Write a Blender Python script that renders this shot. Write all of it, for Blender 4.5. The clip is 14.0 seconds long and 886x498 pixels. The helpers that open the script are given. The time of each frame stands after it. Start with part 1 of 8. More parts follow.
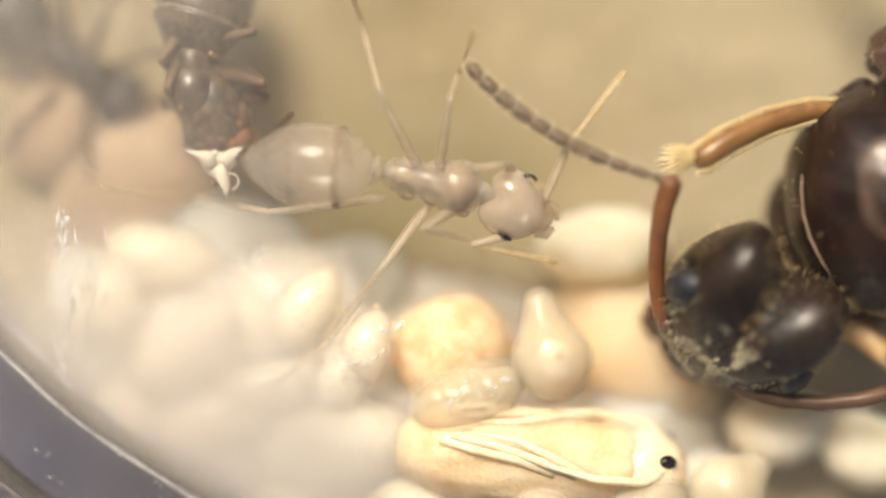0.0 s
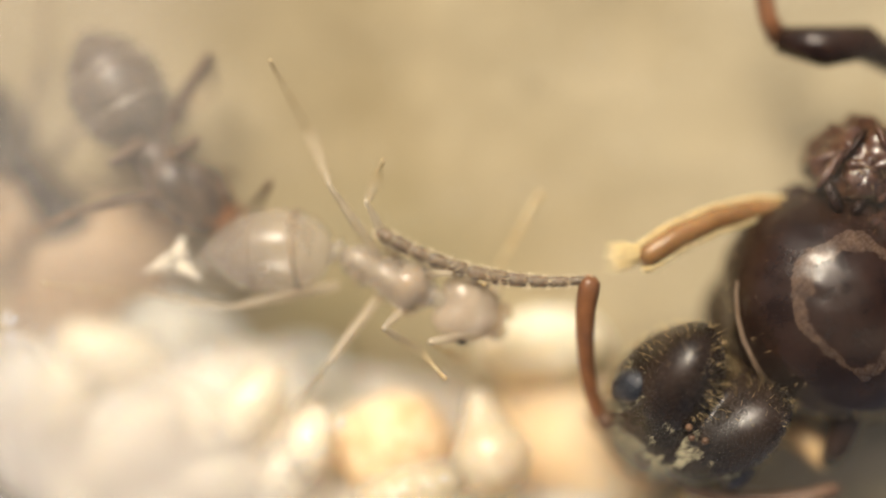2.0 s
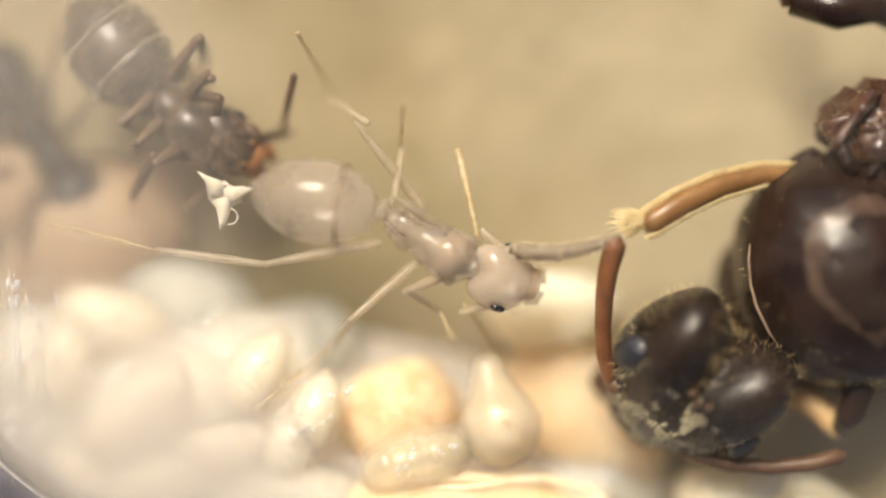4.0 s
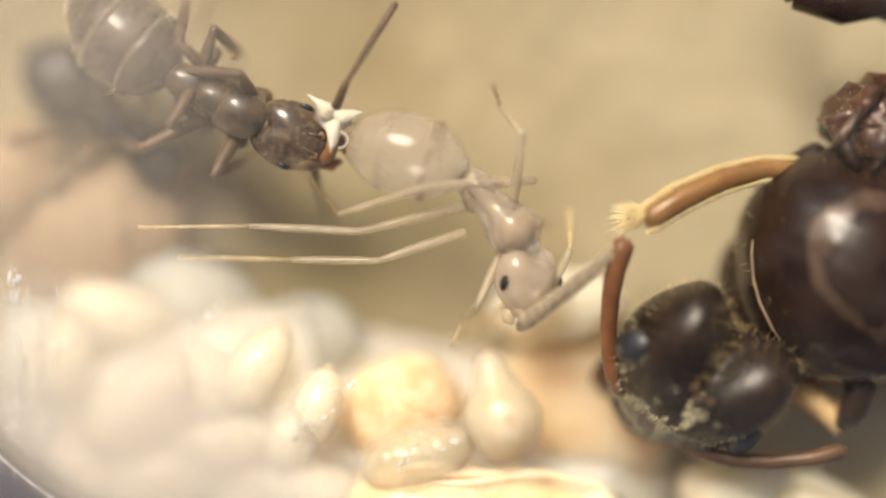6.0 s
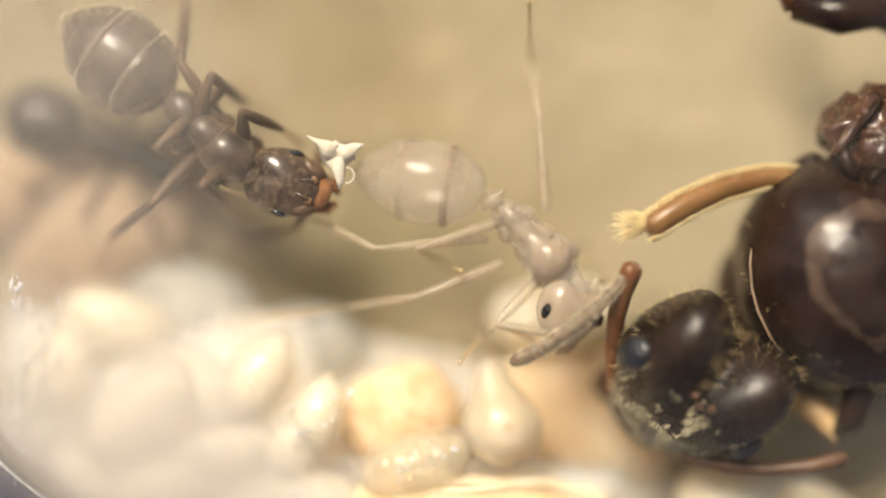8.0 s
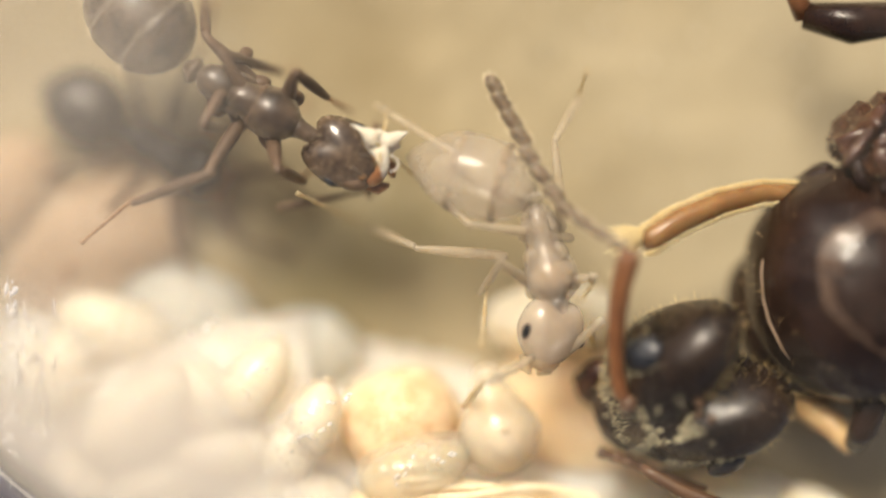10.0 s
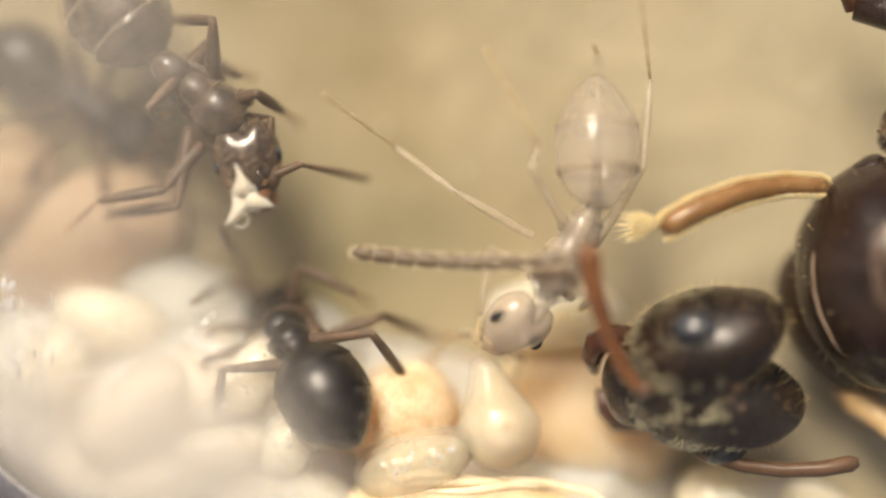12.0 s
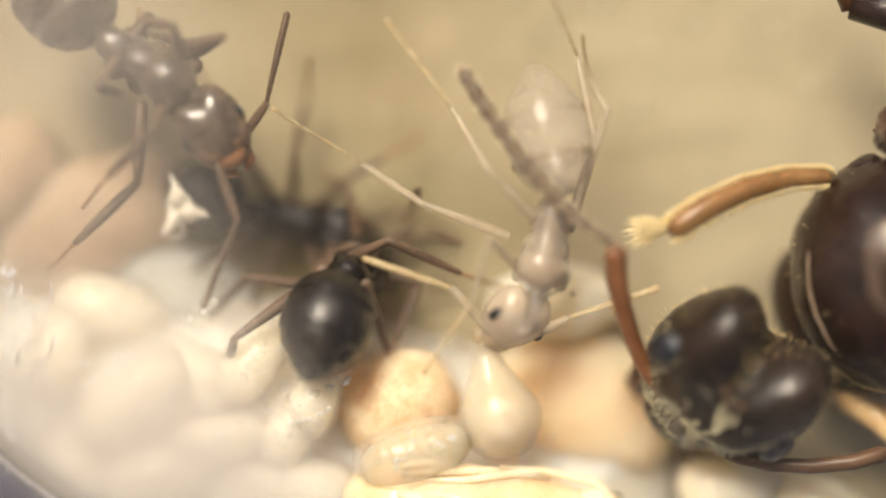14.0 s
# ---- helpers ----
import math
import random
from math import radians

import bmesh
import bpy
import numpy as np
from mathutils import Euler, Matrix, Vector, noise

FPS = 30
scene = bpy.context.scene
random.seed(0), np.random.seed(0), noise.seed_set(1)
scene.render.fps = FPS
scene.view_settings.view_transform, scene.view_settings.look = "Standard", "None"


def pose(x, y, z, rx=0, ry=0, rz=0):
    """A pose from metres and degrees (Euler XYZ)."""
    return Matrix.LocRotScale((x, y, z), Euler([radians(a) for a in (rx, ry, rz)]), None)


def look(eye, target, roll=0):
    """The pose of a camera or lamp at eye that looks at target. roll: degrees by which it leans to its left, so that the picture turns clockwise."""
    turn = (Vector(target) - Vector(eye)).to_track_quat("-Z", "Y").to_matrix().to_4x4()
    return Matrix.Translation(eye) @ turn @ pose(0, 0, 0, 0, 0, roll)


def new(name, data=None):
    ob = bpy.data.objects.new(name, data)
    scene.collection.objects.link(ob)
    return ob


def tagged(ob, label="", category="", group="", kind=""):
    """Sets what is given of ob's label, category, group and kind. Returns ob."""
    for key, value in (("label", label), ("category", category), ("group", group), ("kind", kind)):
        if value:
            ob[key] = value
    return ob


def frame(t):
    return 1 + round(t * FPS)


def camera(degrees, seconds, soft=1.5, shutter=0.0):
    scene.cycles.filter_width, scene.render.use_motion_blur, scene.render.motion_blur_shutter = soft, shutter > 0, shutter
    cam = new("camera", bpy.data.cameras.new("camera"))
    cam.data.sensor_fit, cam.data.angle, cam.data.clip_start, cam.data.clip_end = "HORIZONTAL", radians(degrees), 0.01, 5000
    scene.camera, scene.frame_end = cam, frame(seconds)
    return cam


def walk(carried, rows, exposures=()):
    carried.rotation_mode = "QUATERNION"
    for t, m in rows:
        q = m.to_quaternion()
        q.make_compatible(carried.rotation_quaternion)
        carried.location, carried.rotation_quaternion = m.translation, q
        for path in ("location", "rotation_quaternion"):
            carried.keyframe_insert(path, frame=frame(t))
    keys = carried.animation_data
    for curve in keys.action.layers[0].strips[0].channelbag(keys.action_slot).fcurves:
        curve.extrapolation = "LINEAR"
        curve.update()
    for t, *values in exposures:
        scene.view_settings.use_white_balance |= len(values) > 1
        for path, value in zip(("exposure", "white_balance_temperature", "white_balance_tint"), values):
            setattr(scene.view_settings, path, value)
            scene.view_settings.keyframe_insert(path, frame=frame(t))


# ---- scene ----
# Lengths below are in millimetres, turned into metres by mm() and part().
MM = 0.001
DISH, DISH_R = (1.295, 4.195), 7.77   # centre and inner radius of the round dish
cam = camera(18.56, 14.0, soft=2.1, shutter=0.4)
cam.data.dof.use_dof = True
cam.data.dof.focus_distance = 0.02412
cam.data.dof.aperture_fstop = 24.0
walk(cam, [
    (0, pose(-0.0004378, -0.0005651, 0.0255402, 0, 0, -0.588)),
    (0.5, pose(-0.0002974, -0.0005872, 0.0254732, 0, 0, -0.505)),
    (1, pose(-0.0003073, -0.0008432, 0.0257554, 0, 0, -0.970)),
    (1.5, pose(0.0000834, -0.0004621, 0.0259263, 0, 0, -0.450)),
    (2, pose(0.0000998, 0.0003474, 0.0259610, 0, 0, -0.221)),
    (2.5, pose(0.0000942, 0.0003573, 0.0258404, 0, 0, -0.098)),
    (3, pose(0.0000708, 0.0001550, 0.0256668, 0, 0, -0.023)),
    (3.5, pose(0.0000402, 0.0000579, 0.0256527, 0, 0, -0.147)),
    (6, pose(0.0000005, -0.0000188, 0.0255919, 0, 0, -0.058)),
    (6.5, pose(-0.0000000, -0.0000116, 0.0256006, 0, 0, -0.002)),
    (7, pose(0.0000000, -0.0000000, 0.0256000, 0, 0, -0.000)),
    (7.5, pose(0.0000004, 0.0000330, 0.0256262, 0, 0, -0.009)),
    (8, pose(0.0000011, 0.0000583, 0.0257025, 0, 0, 0.033)),
    (10.5, pose(0.0000256, 0.0000940, 0.0255306, 0, 0, 0.010)),
    (11, pose(0.0000270, 0.0000941, 0.0255250, 0, 0, 0.018)),
    (11.5, pose(0.0000311, 0.0000845, 0.0254931, 0, 0, -0.028)),
    (12, pose(0.0000290, 0.0000424, 0.0254416, 0, 0, -0.019)),
    (12.5, pose(0.0000282, 0.0000027, 0.0254223, 0, 0, -0.004)),
    (13, pose(0.0000293, -0.0000204, 0.0254601, 0, 0, 0.076)),
    (13.5, pose(0.0000245, -0.0000515, 0.0254660, 0, 0, 0.097)),
    (14, pose(0.0000238, -0.0000608, 0.0254033, 0, 0, 0.072)),
])


# ---- world, sun, exposure ----
SUN_ELEVATION, SUN_TURN = radians(52), radians(-22)
world = bpy.data.worlds.new("sky")
scene.world = world
world.use_nodes = True
wn = world.node_tree.nodes
sky = wn.new("ShaderNodeTexSky")
sky.sky_type, sky.sun_disc = "NISHITA", False
sky.air_density, sky.dust_density, sky.ozone_density = 0.6, 6.0, 0.0   # hazy, whitish sky
sky.sun_elevation, sky.sun_rotation = SUN_ELEVATION, SUN_TURN
world.node_tree.links.new(sky.outputs["Color"], wn["Background"].inputs["Color"])
wn["Background"].inputs["Strength"].default_value = 0.085

sun_data = bpy.data.lights.new("sun", "SUN")
sun_data.energy, sun_data.angle, sun_data.color = 4.8, radians(22.0), (1.0, 0.88, 0.695)
sun = new("sun", sun_data)
sun_from = Vector((math.sin(SUN_TURN) * math.cos(SUN_ELEVATION), math.cos(SUN_TURN) * math.cos(SUN_ELEVATION), math.sin(SUN_ELEVATION)))
sun.matrix_world = look(sun_from, (0, 0, 0))
scene.view_settings.exposure = -0.03


# ---- materials ----
def rgb(c):
    return (*c, 1.0)


def material(name, base, second=None, rough=0.5, scale=6.0, fine=40.0, bump=0.15, sss=0.0, radius=0.25, coat=0.0,
             trans=0.0, alpha=1.0, spec=0.5, sheen=0.0, mix=0.5, tint=None, vary=0.0):
    """Two tones mixed by a coarse and a fine noise (scales per millimetre), with a fine relief."""
    m = bpy.data.materials.new(name)
    m.use_nodes = True
    n, l = m.node_tree.nodes, m.node_tree.links
    b = n["Principled BSDF"]
    second = second or tuple(0.7 * c for c in base)
    co = n.new("ShaderNodeTexCoord")
    mp = n.new("ShaderNodeMapping")
    mp.inputs["Scale"].default_value = (1000, 1000, 1000)
    l.new(co.outputs["Object"], mp.inputs["Vector"])
    big, small = n.new("ShaderNodeTexNoise"), n.new("ShaderNodeTexNoise")
    for node, s, d in ((big, scale, 5), (small, fine, 3)):
        node.inputs["Scale"].default_value = s
        node.inputs["Detail"].default_value = d
        l.new(mp.outputs["Vector"], node.inputs["Vector"])
    add = n.new("ShaderNodeMath")
    add.operation = "MULTIPLY_ADD"
    add.inputs[1].default_value, add.inputs[2].default_value = 0.35, -0.17
    l.new(small.outputs["Fac"], add.inputs[0])
    add2 = n.new("ShaderNodeMath")
    add2.operation = "ADD"
    l.new(add.outputs[0], add2.inputs[0])
    l.new(big.outputs["Fac"], add2.inputs[1])
    ramp = n.new("ShaderNodeValToRGB")
    ramp.color_ramp.elements[0].position, ramp.color_ramp.elements[1].position = mix - 0.17, mix + 0.17
    ramp.color_ramp.elements[0].color, ramp.color_ramp.elements[1].color = rgb(second), rgb(base)
    l.new(add2.outputs[0], ramp.inputs["Fac"])
    colour = ramp.outputs["Color"]
    if vary:
        info, hsv, mul = n.new("ShaderNodeObjectInfo"), n.new("ShaderNodeHueSaturation"), n.new("ShaderNodeMapRange")
        mul.inputs["To Min"].default_value, mul.inputs["To Max"].default_value = 1 - vary, 1 + vary
        l.new(info.outputs["Random"], mul.inputs["Value"])
        l.new(mul.outputs["Result"], hsv.inputs["Value"])
        l.new(colour, hsv.inputs["Color"])
        colour = hsv.outputs["Color"]
    l.new(colour, b.inputs["Base Color"])
    rr = n.new("ShaderNodeMapRange")
    rr.inputs["To Min"].default_value, rr.inputs["To Max"].default_value = max(0.02, rough - 0.1), rough + 0.12
    l.new(small.outputs["Fac"], rr.inputs["Value"])
    l.new(rr.outputs["Result"], b.inputs["Roughness"])
    bp = n.new("ShaderNodeBump")
    bp.inputs["Strength"].default_value, bp.inputs["Distance"].default_value = bump, 0.00002
    l.new(small.outputs["Fac"], bp.inputs["Height"])
    l.new(bp.outputs["Normal"], b.inputs["Normal"])
    b.inputs["Subsurface Weight"].default_value = sss
    b.inputs["Subsurface Radius"].default_value = (1.0, 0.85, 0.65)
    b.inputs["Subsurface Scale"].default_value = radius * MM
    b.inputs["Coat Weight"].default_value = coat
    b.inputs["Coat Roughness"].default_value = 0.12
    b.inputs["Transmission Weight"].default_value = trans
    b.inputs["Alpha"].default_value = alpha
    b.inputs["Specular IOR Level"].default_value = spec
    b.inputs["Sheen Weight"].default_value = sheen
    b.inputs["Sheen Tint"].default_value = rgb(tint or (1, 0.9, 0.7))
    b.inputs["IOR"].default_value = 1.4
    return m


M_FLOOR = material("damp_plaster", (0.385, 0.320, 0.196), (0.255, 0.203, 0.110), rough=0.75, scale=0.45, fine=7, bump=0.6)


def floor_patches(m):
    """Paler patches in the plaster, more of them on the +x side, and the ants' soft shade painted in olive."""
    n, l = m.node_tree.nodes, m.node_tree.links
    b = n["Principled BSDF"]
    under = b.inputs["Base Color"].links[0].from_socket
    co, mp, no, sep = n.new("ShaderNodeTexCoord"), n.new("ShaderNodeMapping"), n.new("ShaderNodeTexNoise"), n.new("ShaderNodeSeparateXYZ")
    mp.inputs["Scale"].default_value = (1000, 1000, 1000)
    no.inputs["Scale"].default_value, no.inputs["Detail"].default_value = 0.55, 6
    l.new(co.outputs["Object"], mp.inputs["Vector"])
    l.new(mp.outputs["Vector"], no.inputs["Vector"])
    l.new(mp.outputs["Vector"], sep.inputs[0])
    side, fac, mix = n.new("ShaderNodeMapRange"), n.new("ShaderNodeMath"), n.new("ShaderNodeMix")
    for name, v in (("From Min", -1.5), ("From Max", 3.0), ("To Min", -0.75), ("To Max", 0.15)):
        side.inputs[name].default_value = v
    l.new(sep.outputs["X"], side.inputs["Value"])
    fac.operation, fac.use_clamp, fac.inputs[1].default_value = "MULTIPLY_ADD", True, 1.3
    l.new(no.outputs["Fac"], fac.inputs[0])
    l.new(side.outputs["Result"], fac.inputs[2])
    # olive shade around the ants, painted into the floor; wet is its strength
    far, wet, ant_shade = n.new("ShaderNodeVectorMath"), n.new("ShaderNodeMapRange"), n.new("ShaderNodeMix")
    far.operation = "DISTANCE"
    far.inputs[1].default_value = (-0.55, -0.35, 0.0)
    wet.interpolation_type, ant_shade.data_type = "SMOOTHSTEP", "RGBA"
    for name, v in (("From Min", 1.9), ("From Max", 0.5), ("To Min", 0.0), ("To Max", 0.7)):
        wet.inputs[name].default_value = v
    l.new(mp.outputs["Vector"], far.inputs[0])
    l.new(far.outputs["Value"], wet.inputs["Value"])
    ant_shade.inputs[7].default_value = rgb((0.22, 0.19, 0.10))
    l.new(wet.outputs["Result"], ant_shade.inputs[0])
    l.new(under, ant_shade.inputs[6])
    under = ant_shade.outputs[2]
    mix.data_type = "RGBA"
    mix.inputs[7].default_value = rgb((0.375, 0.323, 0.214))
    l.new(fac.outputs[0], mix.inputs[0])
    l.new(under, mix.inputs[6])
    l.new(mix.outputs[2], b.inputs["Base Color"])


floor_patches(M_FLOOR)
M_TABLE = material("dark_cloth", (0.17, 0.175, 0.26), (0.10, 0.105, 0.165), rough=0.8, scale=1.5, fine=25, bump=0.5)
M_CHITIN = material("black_brown_chitin", (0.016, 0.012, 0.010), (0.008, 0.0065, 0.006), rough=0.18, coat=0.35, spec=0.4, scale=4, fine=60, bump=0.4)
M_GREY_HEAD = material("mottled_brown_chitin", (0.21, 0.145, 0.09), (0.03, 0.021, 0.016), rough=0.24, coat=0.6, scale=1.6, fine=16, bump=0.1, mix=0.53)
M_GREY_BAND = material("pale_plate_rim", (0.20, 0.16, 0.12), (0.12, 0.09, 0.065), rough=0.35, coat=0.3)
M_GREY = material("grey_brown_chitin", (0.115, 0.078, 0.05), (0.028, 0.02, 0.015), rough=0.24, coat=0.55, scale=5, fine=60, bump=0.4, sheen=0.2)
M_QUEEN = material("dark_brown_chitin", (0.026, 0.0125, 0.0075), (0.013, 0.0062, 0.004), rough=0.20, coat=0.25, spec=0.35, scale=3, fine=40, bump=0.35)
M_QUEEN_HEAD = material("pubescent_chitin", (0.027, 0.0155, 0.0092), (0.009, 0.006, 0.004), rough=0.25, coat=0.2, spec=0.4, scale=2.2, fine=45, bump=0.35)
M_DOWN = material("pale_down", (0.78, 0.68, 0.50), (0.62, 0.50, 0.32), rough=0.5)
M_SILVER = material("silvery_down", (0.52, 0.47, 0.31), (0.34, 0.30, 0.18), rough=0.5, scale=6)
M_AMBER = material("amber_cuticle", (0.22, 0.092, 0.034), (0.12, 0.047, 0.018), rough=0.35, sss=0.35, radius=0.1, scale=4, fine=60, coat=0.2)
M_AMBER_DARK = material("brown_cuticle", (0.135, 0.074, 0.039), (0.075, 0.039, 0.02), rough=0.35, sss=0.15, radius=0.08, scale=5, fine=60, coat=0.2)
M_GOLD = material("golden_hair", (0.90, 0.68, 0.33), (0.75, 0.50, 0.20), rough=0.4, sss=0.3, radius=0.1)
M_SEAM = material("pale_seam", (0.34, 0.25, 0.17), (0.22, 0.15, 0.09), rough=0.35, coat=0.3)
M_TUFT = material("yellow_tuft", (0.95, 0.84, 0.50), (0.85, 0.68, 0.32), rough=0.5, sss=0.3, radius=0.1)
M_THIGH = material("dark_thigh", (0.16, 0.070, 0.026), (0.080, 0.034, 0.013), rough=0.3, coat=0.3, scale=5, fine=60)
M_HIP = material("honey_hip", (0.66, 0.46, 0.23), (0.48, 0.30, 0.13), rough=0.4, sss=0.6, radius=0.2, coat=0.2, scale=4, fine=40)
M_JAW = material("dark_red_jaw", (0.085, 0.03, 0.016), (0.04, 0.014, 0.008), rough=0.22, coat=0.5, scale=6, fine=50)
M_SCAR = material("wing_scar_cuticle", (0.085, 0.038, 0.019), (0.030, 0.013, 0.008), rough=0.14, coat=0.9, scale=4, fine=30, bump=0.8)
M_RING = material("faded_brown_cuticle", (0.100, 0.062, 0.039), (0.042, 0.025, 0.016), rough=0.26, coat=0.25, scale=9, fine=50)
M_EYE = material("compound_eye", (0.019, 0.022, 0.028), (0.011, 0.013, 0.017), rough=0.24, coat=0.6, fine=120, bump=0.4)
M_EYE_BLACK = material("black_eye", (0.008, 0.007, 0.007), (0.004, 0.004, 0.004), rough=0.25, coat=0.3)
M_PALE = material("callow_cuticle", (0.62, 0.54, 0.45), (0.50, 0.42, 0.34), rough=0.18, sss=0.6, radius=0.4, scale=3, fine=45, coat=1.0, alpha=0.27, bump=0.08)
M_PALE_HEAD = material("callow_head", (0.62, 0.52, 0.41), (0.50, 0.40, 0.30), rough=0.2, sss=0.7, radius=0.4, scale=3, fine=45, coat=0.9, alpha=0.56, bump=0.08)
M_PALE_LEG = material("callow_leg", (0.62, 0.52, 0.38), (0.48, 0.39, 0.27), rough=0.35, sss=0.5, radius=0.2, coat=0.4, alpha=0.40)
M_PALE_TIP = material("yellow_tarsus", (0.78, 0.62, 0.36), (0.58, 0.40, 0.19), rough=0.4, sss=0.5, radius=0.2, coat=0.3, alpha=0.50, scale=12)
M_PALE_FACE = material("amber_face", (0.76, 0.59, 0.39), (0.64, 0.46, 0.27), rough=0.35, sss=0.5, radius=0.2, coat=0.4, alpha=0.4)
M_PALE_BAND = material("callow_band", (0.34, 0.245, 0.165), (0.27, 0.19, 0.125), rough=0.4, sss=0.4, radius=0.2, alpha=0.40)
M_PALE_FAINT = material("callow_faint_band", (0.40, 0.31, 0.24), (0.33, 0.25, 0.18), rough=0.4, sss=0.3, radius=0.2, alpha=0.2)
M_DARK_LEG = material("grey_brown_leg", (0.155, 0.10, 0.062), (0.085, 0.055, 0.036), rough=0.4, sss=0.15, radius=0.1, scale=5)
M_DARK_TIP = material("tan_tarsus", (0.34, 0.20, 0.10), (0.24, 0.13, 0.06), rough=0.45, sss=0.3, radius=0.1)
M_FACE = material("reddish_mandible", (0.36, 0.17, 0.075), (0.22, 0.09, 0.035), rough=0.3, coat=0.4)
M_WHITE = material("white_scrap", (0.76, 0.70, 0.57), (0.62, 0.54, 0.41), rough=0.6, sss=0.4, radius=0.15, bump=0.4)
M_COCOON = material("tan_silk", (0.84, 0.67, 0.45), (0.66, 0.47, 0.27), rough=0.6, sss=1.0, radius=0.7, scale=6, fine=18, bump=1.0)
M_CREAM = material("cream_silk", (0.93, 0.83, 0.66), (0.86, 0.74, 0.55), rough=0.55, sss=0.95, radius=0.9, scale=2.5, fine=18, bump=0.5)
M_STRAW = material("straw_silk", (0.82, 0.62, 0.40), (0.72, 0.51, 0.30), rough=0.6, sss=1.0, radius=1.2, scale=2, fine=14, bump=0.4)
M_MILK = material("milky_silk", (0.66, 0.62, 0.50), (0.58, 0.54, 0.42), rough=0.6, sss=1.0, radius=2.0, scale=2, fine=14, bump=0.4)
M_SAND = material("sand_silk", (0.82, 0.73, 0.55), (0.74, 0.64, 0.46), rough=0.6, sss=1.0, radius=1.2, scale=2, fine=14, bump=0.4)
M_PEACH = material("peach_silk", (0.45, 0.335, 0.225), (0.36, 0.26, 0.165), rough=0.6, sss=0.95, radius=0.6, scale=2, fine=14, bump=0.4)
M_GUT = material("grey_gut", (0.88, 0.78, 0.66), (0.80, 0.68, 0.55), rough=0.3, sss=0.4, radius=0.1, coat=0.4)
M_PUPA = material("golden_pupa", (0.90, 0.73, 0.48), (0.76, 0.56, 0.31), rough=0.3, sss=0.8, radius=0.4, coat=0.4, scale=3, fine=22, bump=0.9)


M_GLASSY = material("glassy_skin", (0.94, 0.86, 0.70), (0.88, 0.77, 0.59), rough=0.10, sss=0.3, radius=0.3, coat=1.0, alpha=0.22, scale=3, fine=9, bump=1.2)
# clear and very glossy, for the beads that imitate glints on the brood
M_GLINT_BEAD = material("dew", (0.98, 0.97, 0.94), (0.95, 0.93, 0.88), rough=0.05, coat=1.0, alpha=0.35, fine=6, bump=0.2)
M_PUPA_HEAD = material("pale_gold_pupa", (0.93, 0.80, 0.58), (0.84, 0.67, 0.43), rough=0.25, sss=0.4, radius=0.12, coat=0.5, scale=4, fine=18, bump=0.5)
M_SKIN = material("clear_skin", (0.97, 0.88, 0.72), (0.92, 0.80, 0.62), rough=0.10, sss=0.2, radius=0.1, coat=0.6, alpha=0.20, fine=12, bump=0.6)
M_LARVA = material("milky_larva", (0.94, 0.83, 0.64), (0.88, 0.74, 0.53), rough=0.25, sss=0.9, radius=0.6, coat=0.5, scale=2.5, fine=14, bump=0.4)
M_FLESH = material("soft_flesh", (0.95, 0.77, 0.52), (0.89, 0.69, 0.43), rough=0.35, sss=0.9, radius=0.6, coat=0.3, alpha=0.40, scale=2.5, fine=14)
M_SHELL = material("clear_amber_cuticle", (0.80, 0.50, 0.20), (0.60, 0.33, 0.11), rough=0.3, sss=0.5, radius=0.2, alpha=0.20, coat=0.3, scale=5, fine=50)
M_SHELL_PALE = material("clear_pale_cuticle", (0.80, 0.68, 0.48), (0.60, 0.46, 0.29), rough=0.3, sss=0.5, radius=0.2, alpha=0.16, coat=0.4, scale=9, fine=50, bump=0.6)
M_CORE = material("brown_core", (0.048, 0.024, 0.015), (0.10, 0.058, 0.034), rough=0.4, scale=14, fine=60)
M_EGG = material("white_egg", (0.88, 0.79, 0.63), (0.82, 0.72, 0.55), rough=0.40, sss=1.0, radius=1.5, coat=0.3, scale=1.2, fine=14, bump=0.4)


def glass(name, colour, rough):
    m = bpy.data.materials.new(name)
    m.use_nodes = True
    b = m.node_tree.nodes["Principled BSDF"]
    b.inputs["Base Color"].default_value = rgb(colour)
    b.inputs["Roughness"].default_value = rough
    b.inputs["Transmission Weight"].default_value = 1.0
    b.inputs["IOR"].default_value = 1.5
    return m


M_GLASS = glass("scratched_glass", (0.86, 0.88, 0.95), 0.08)


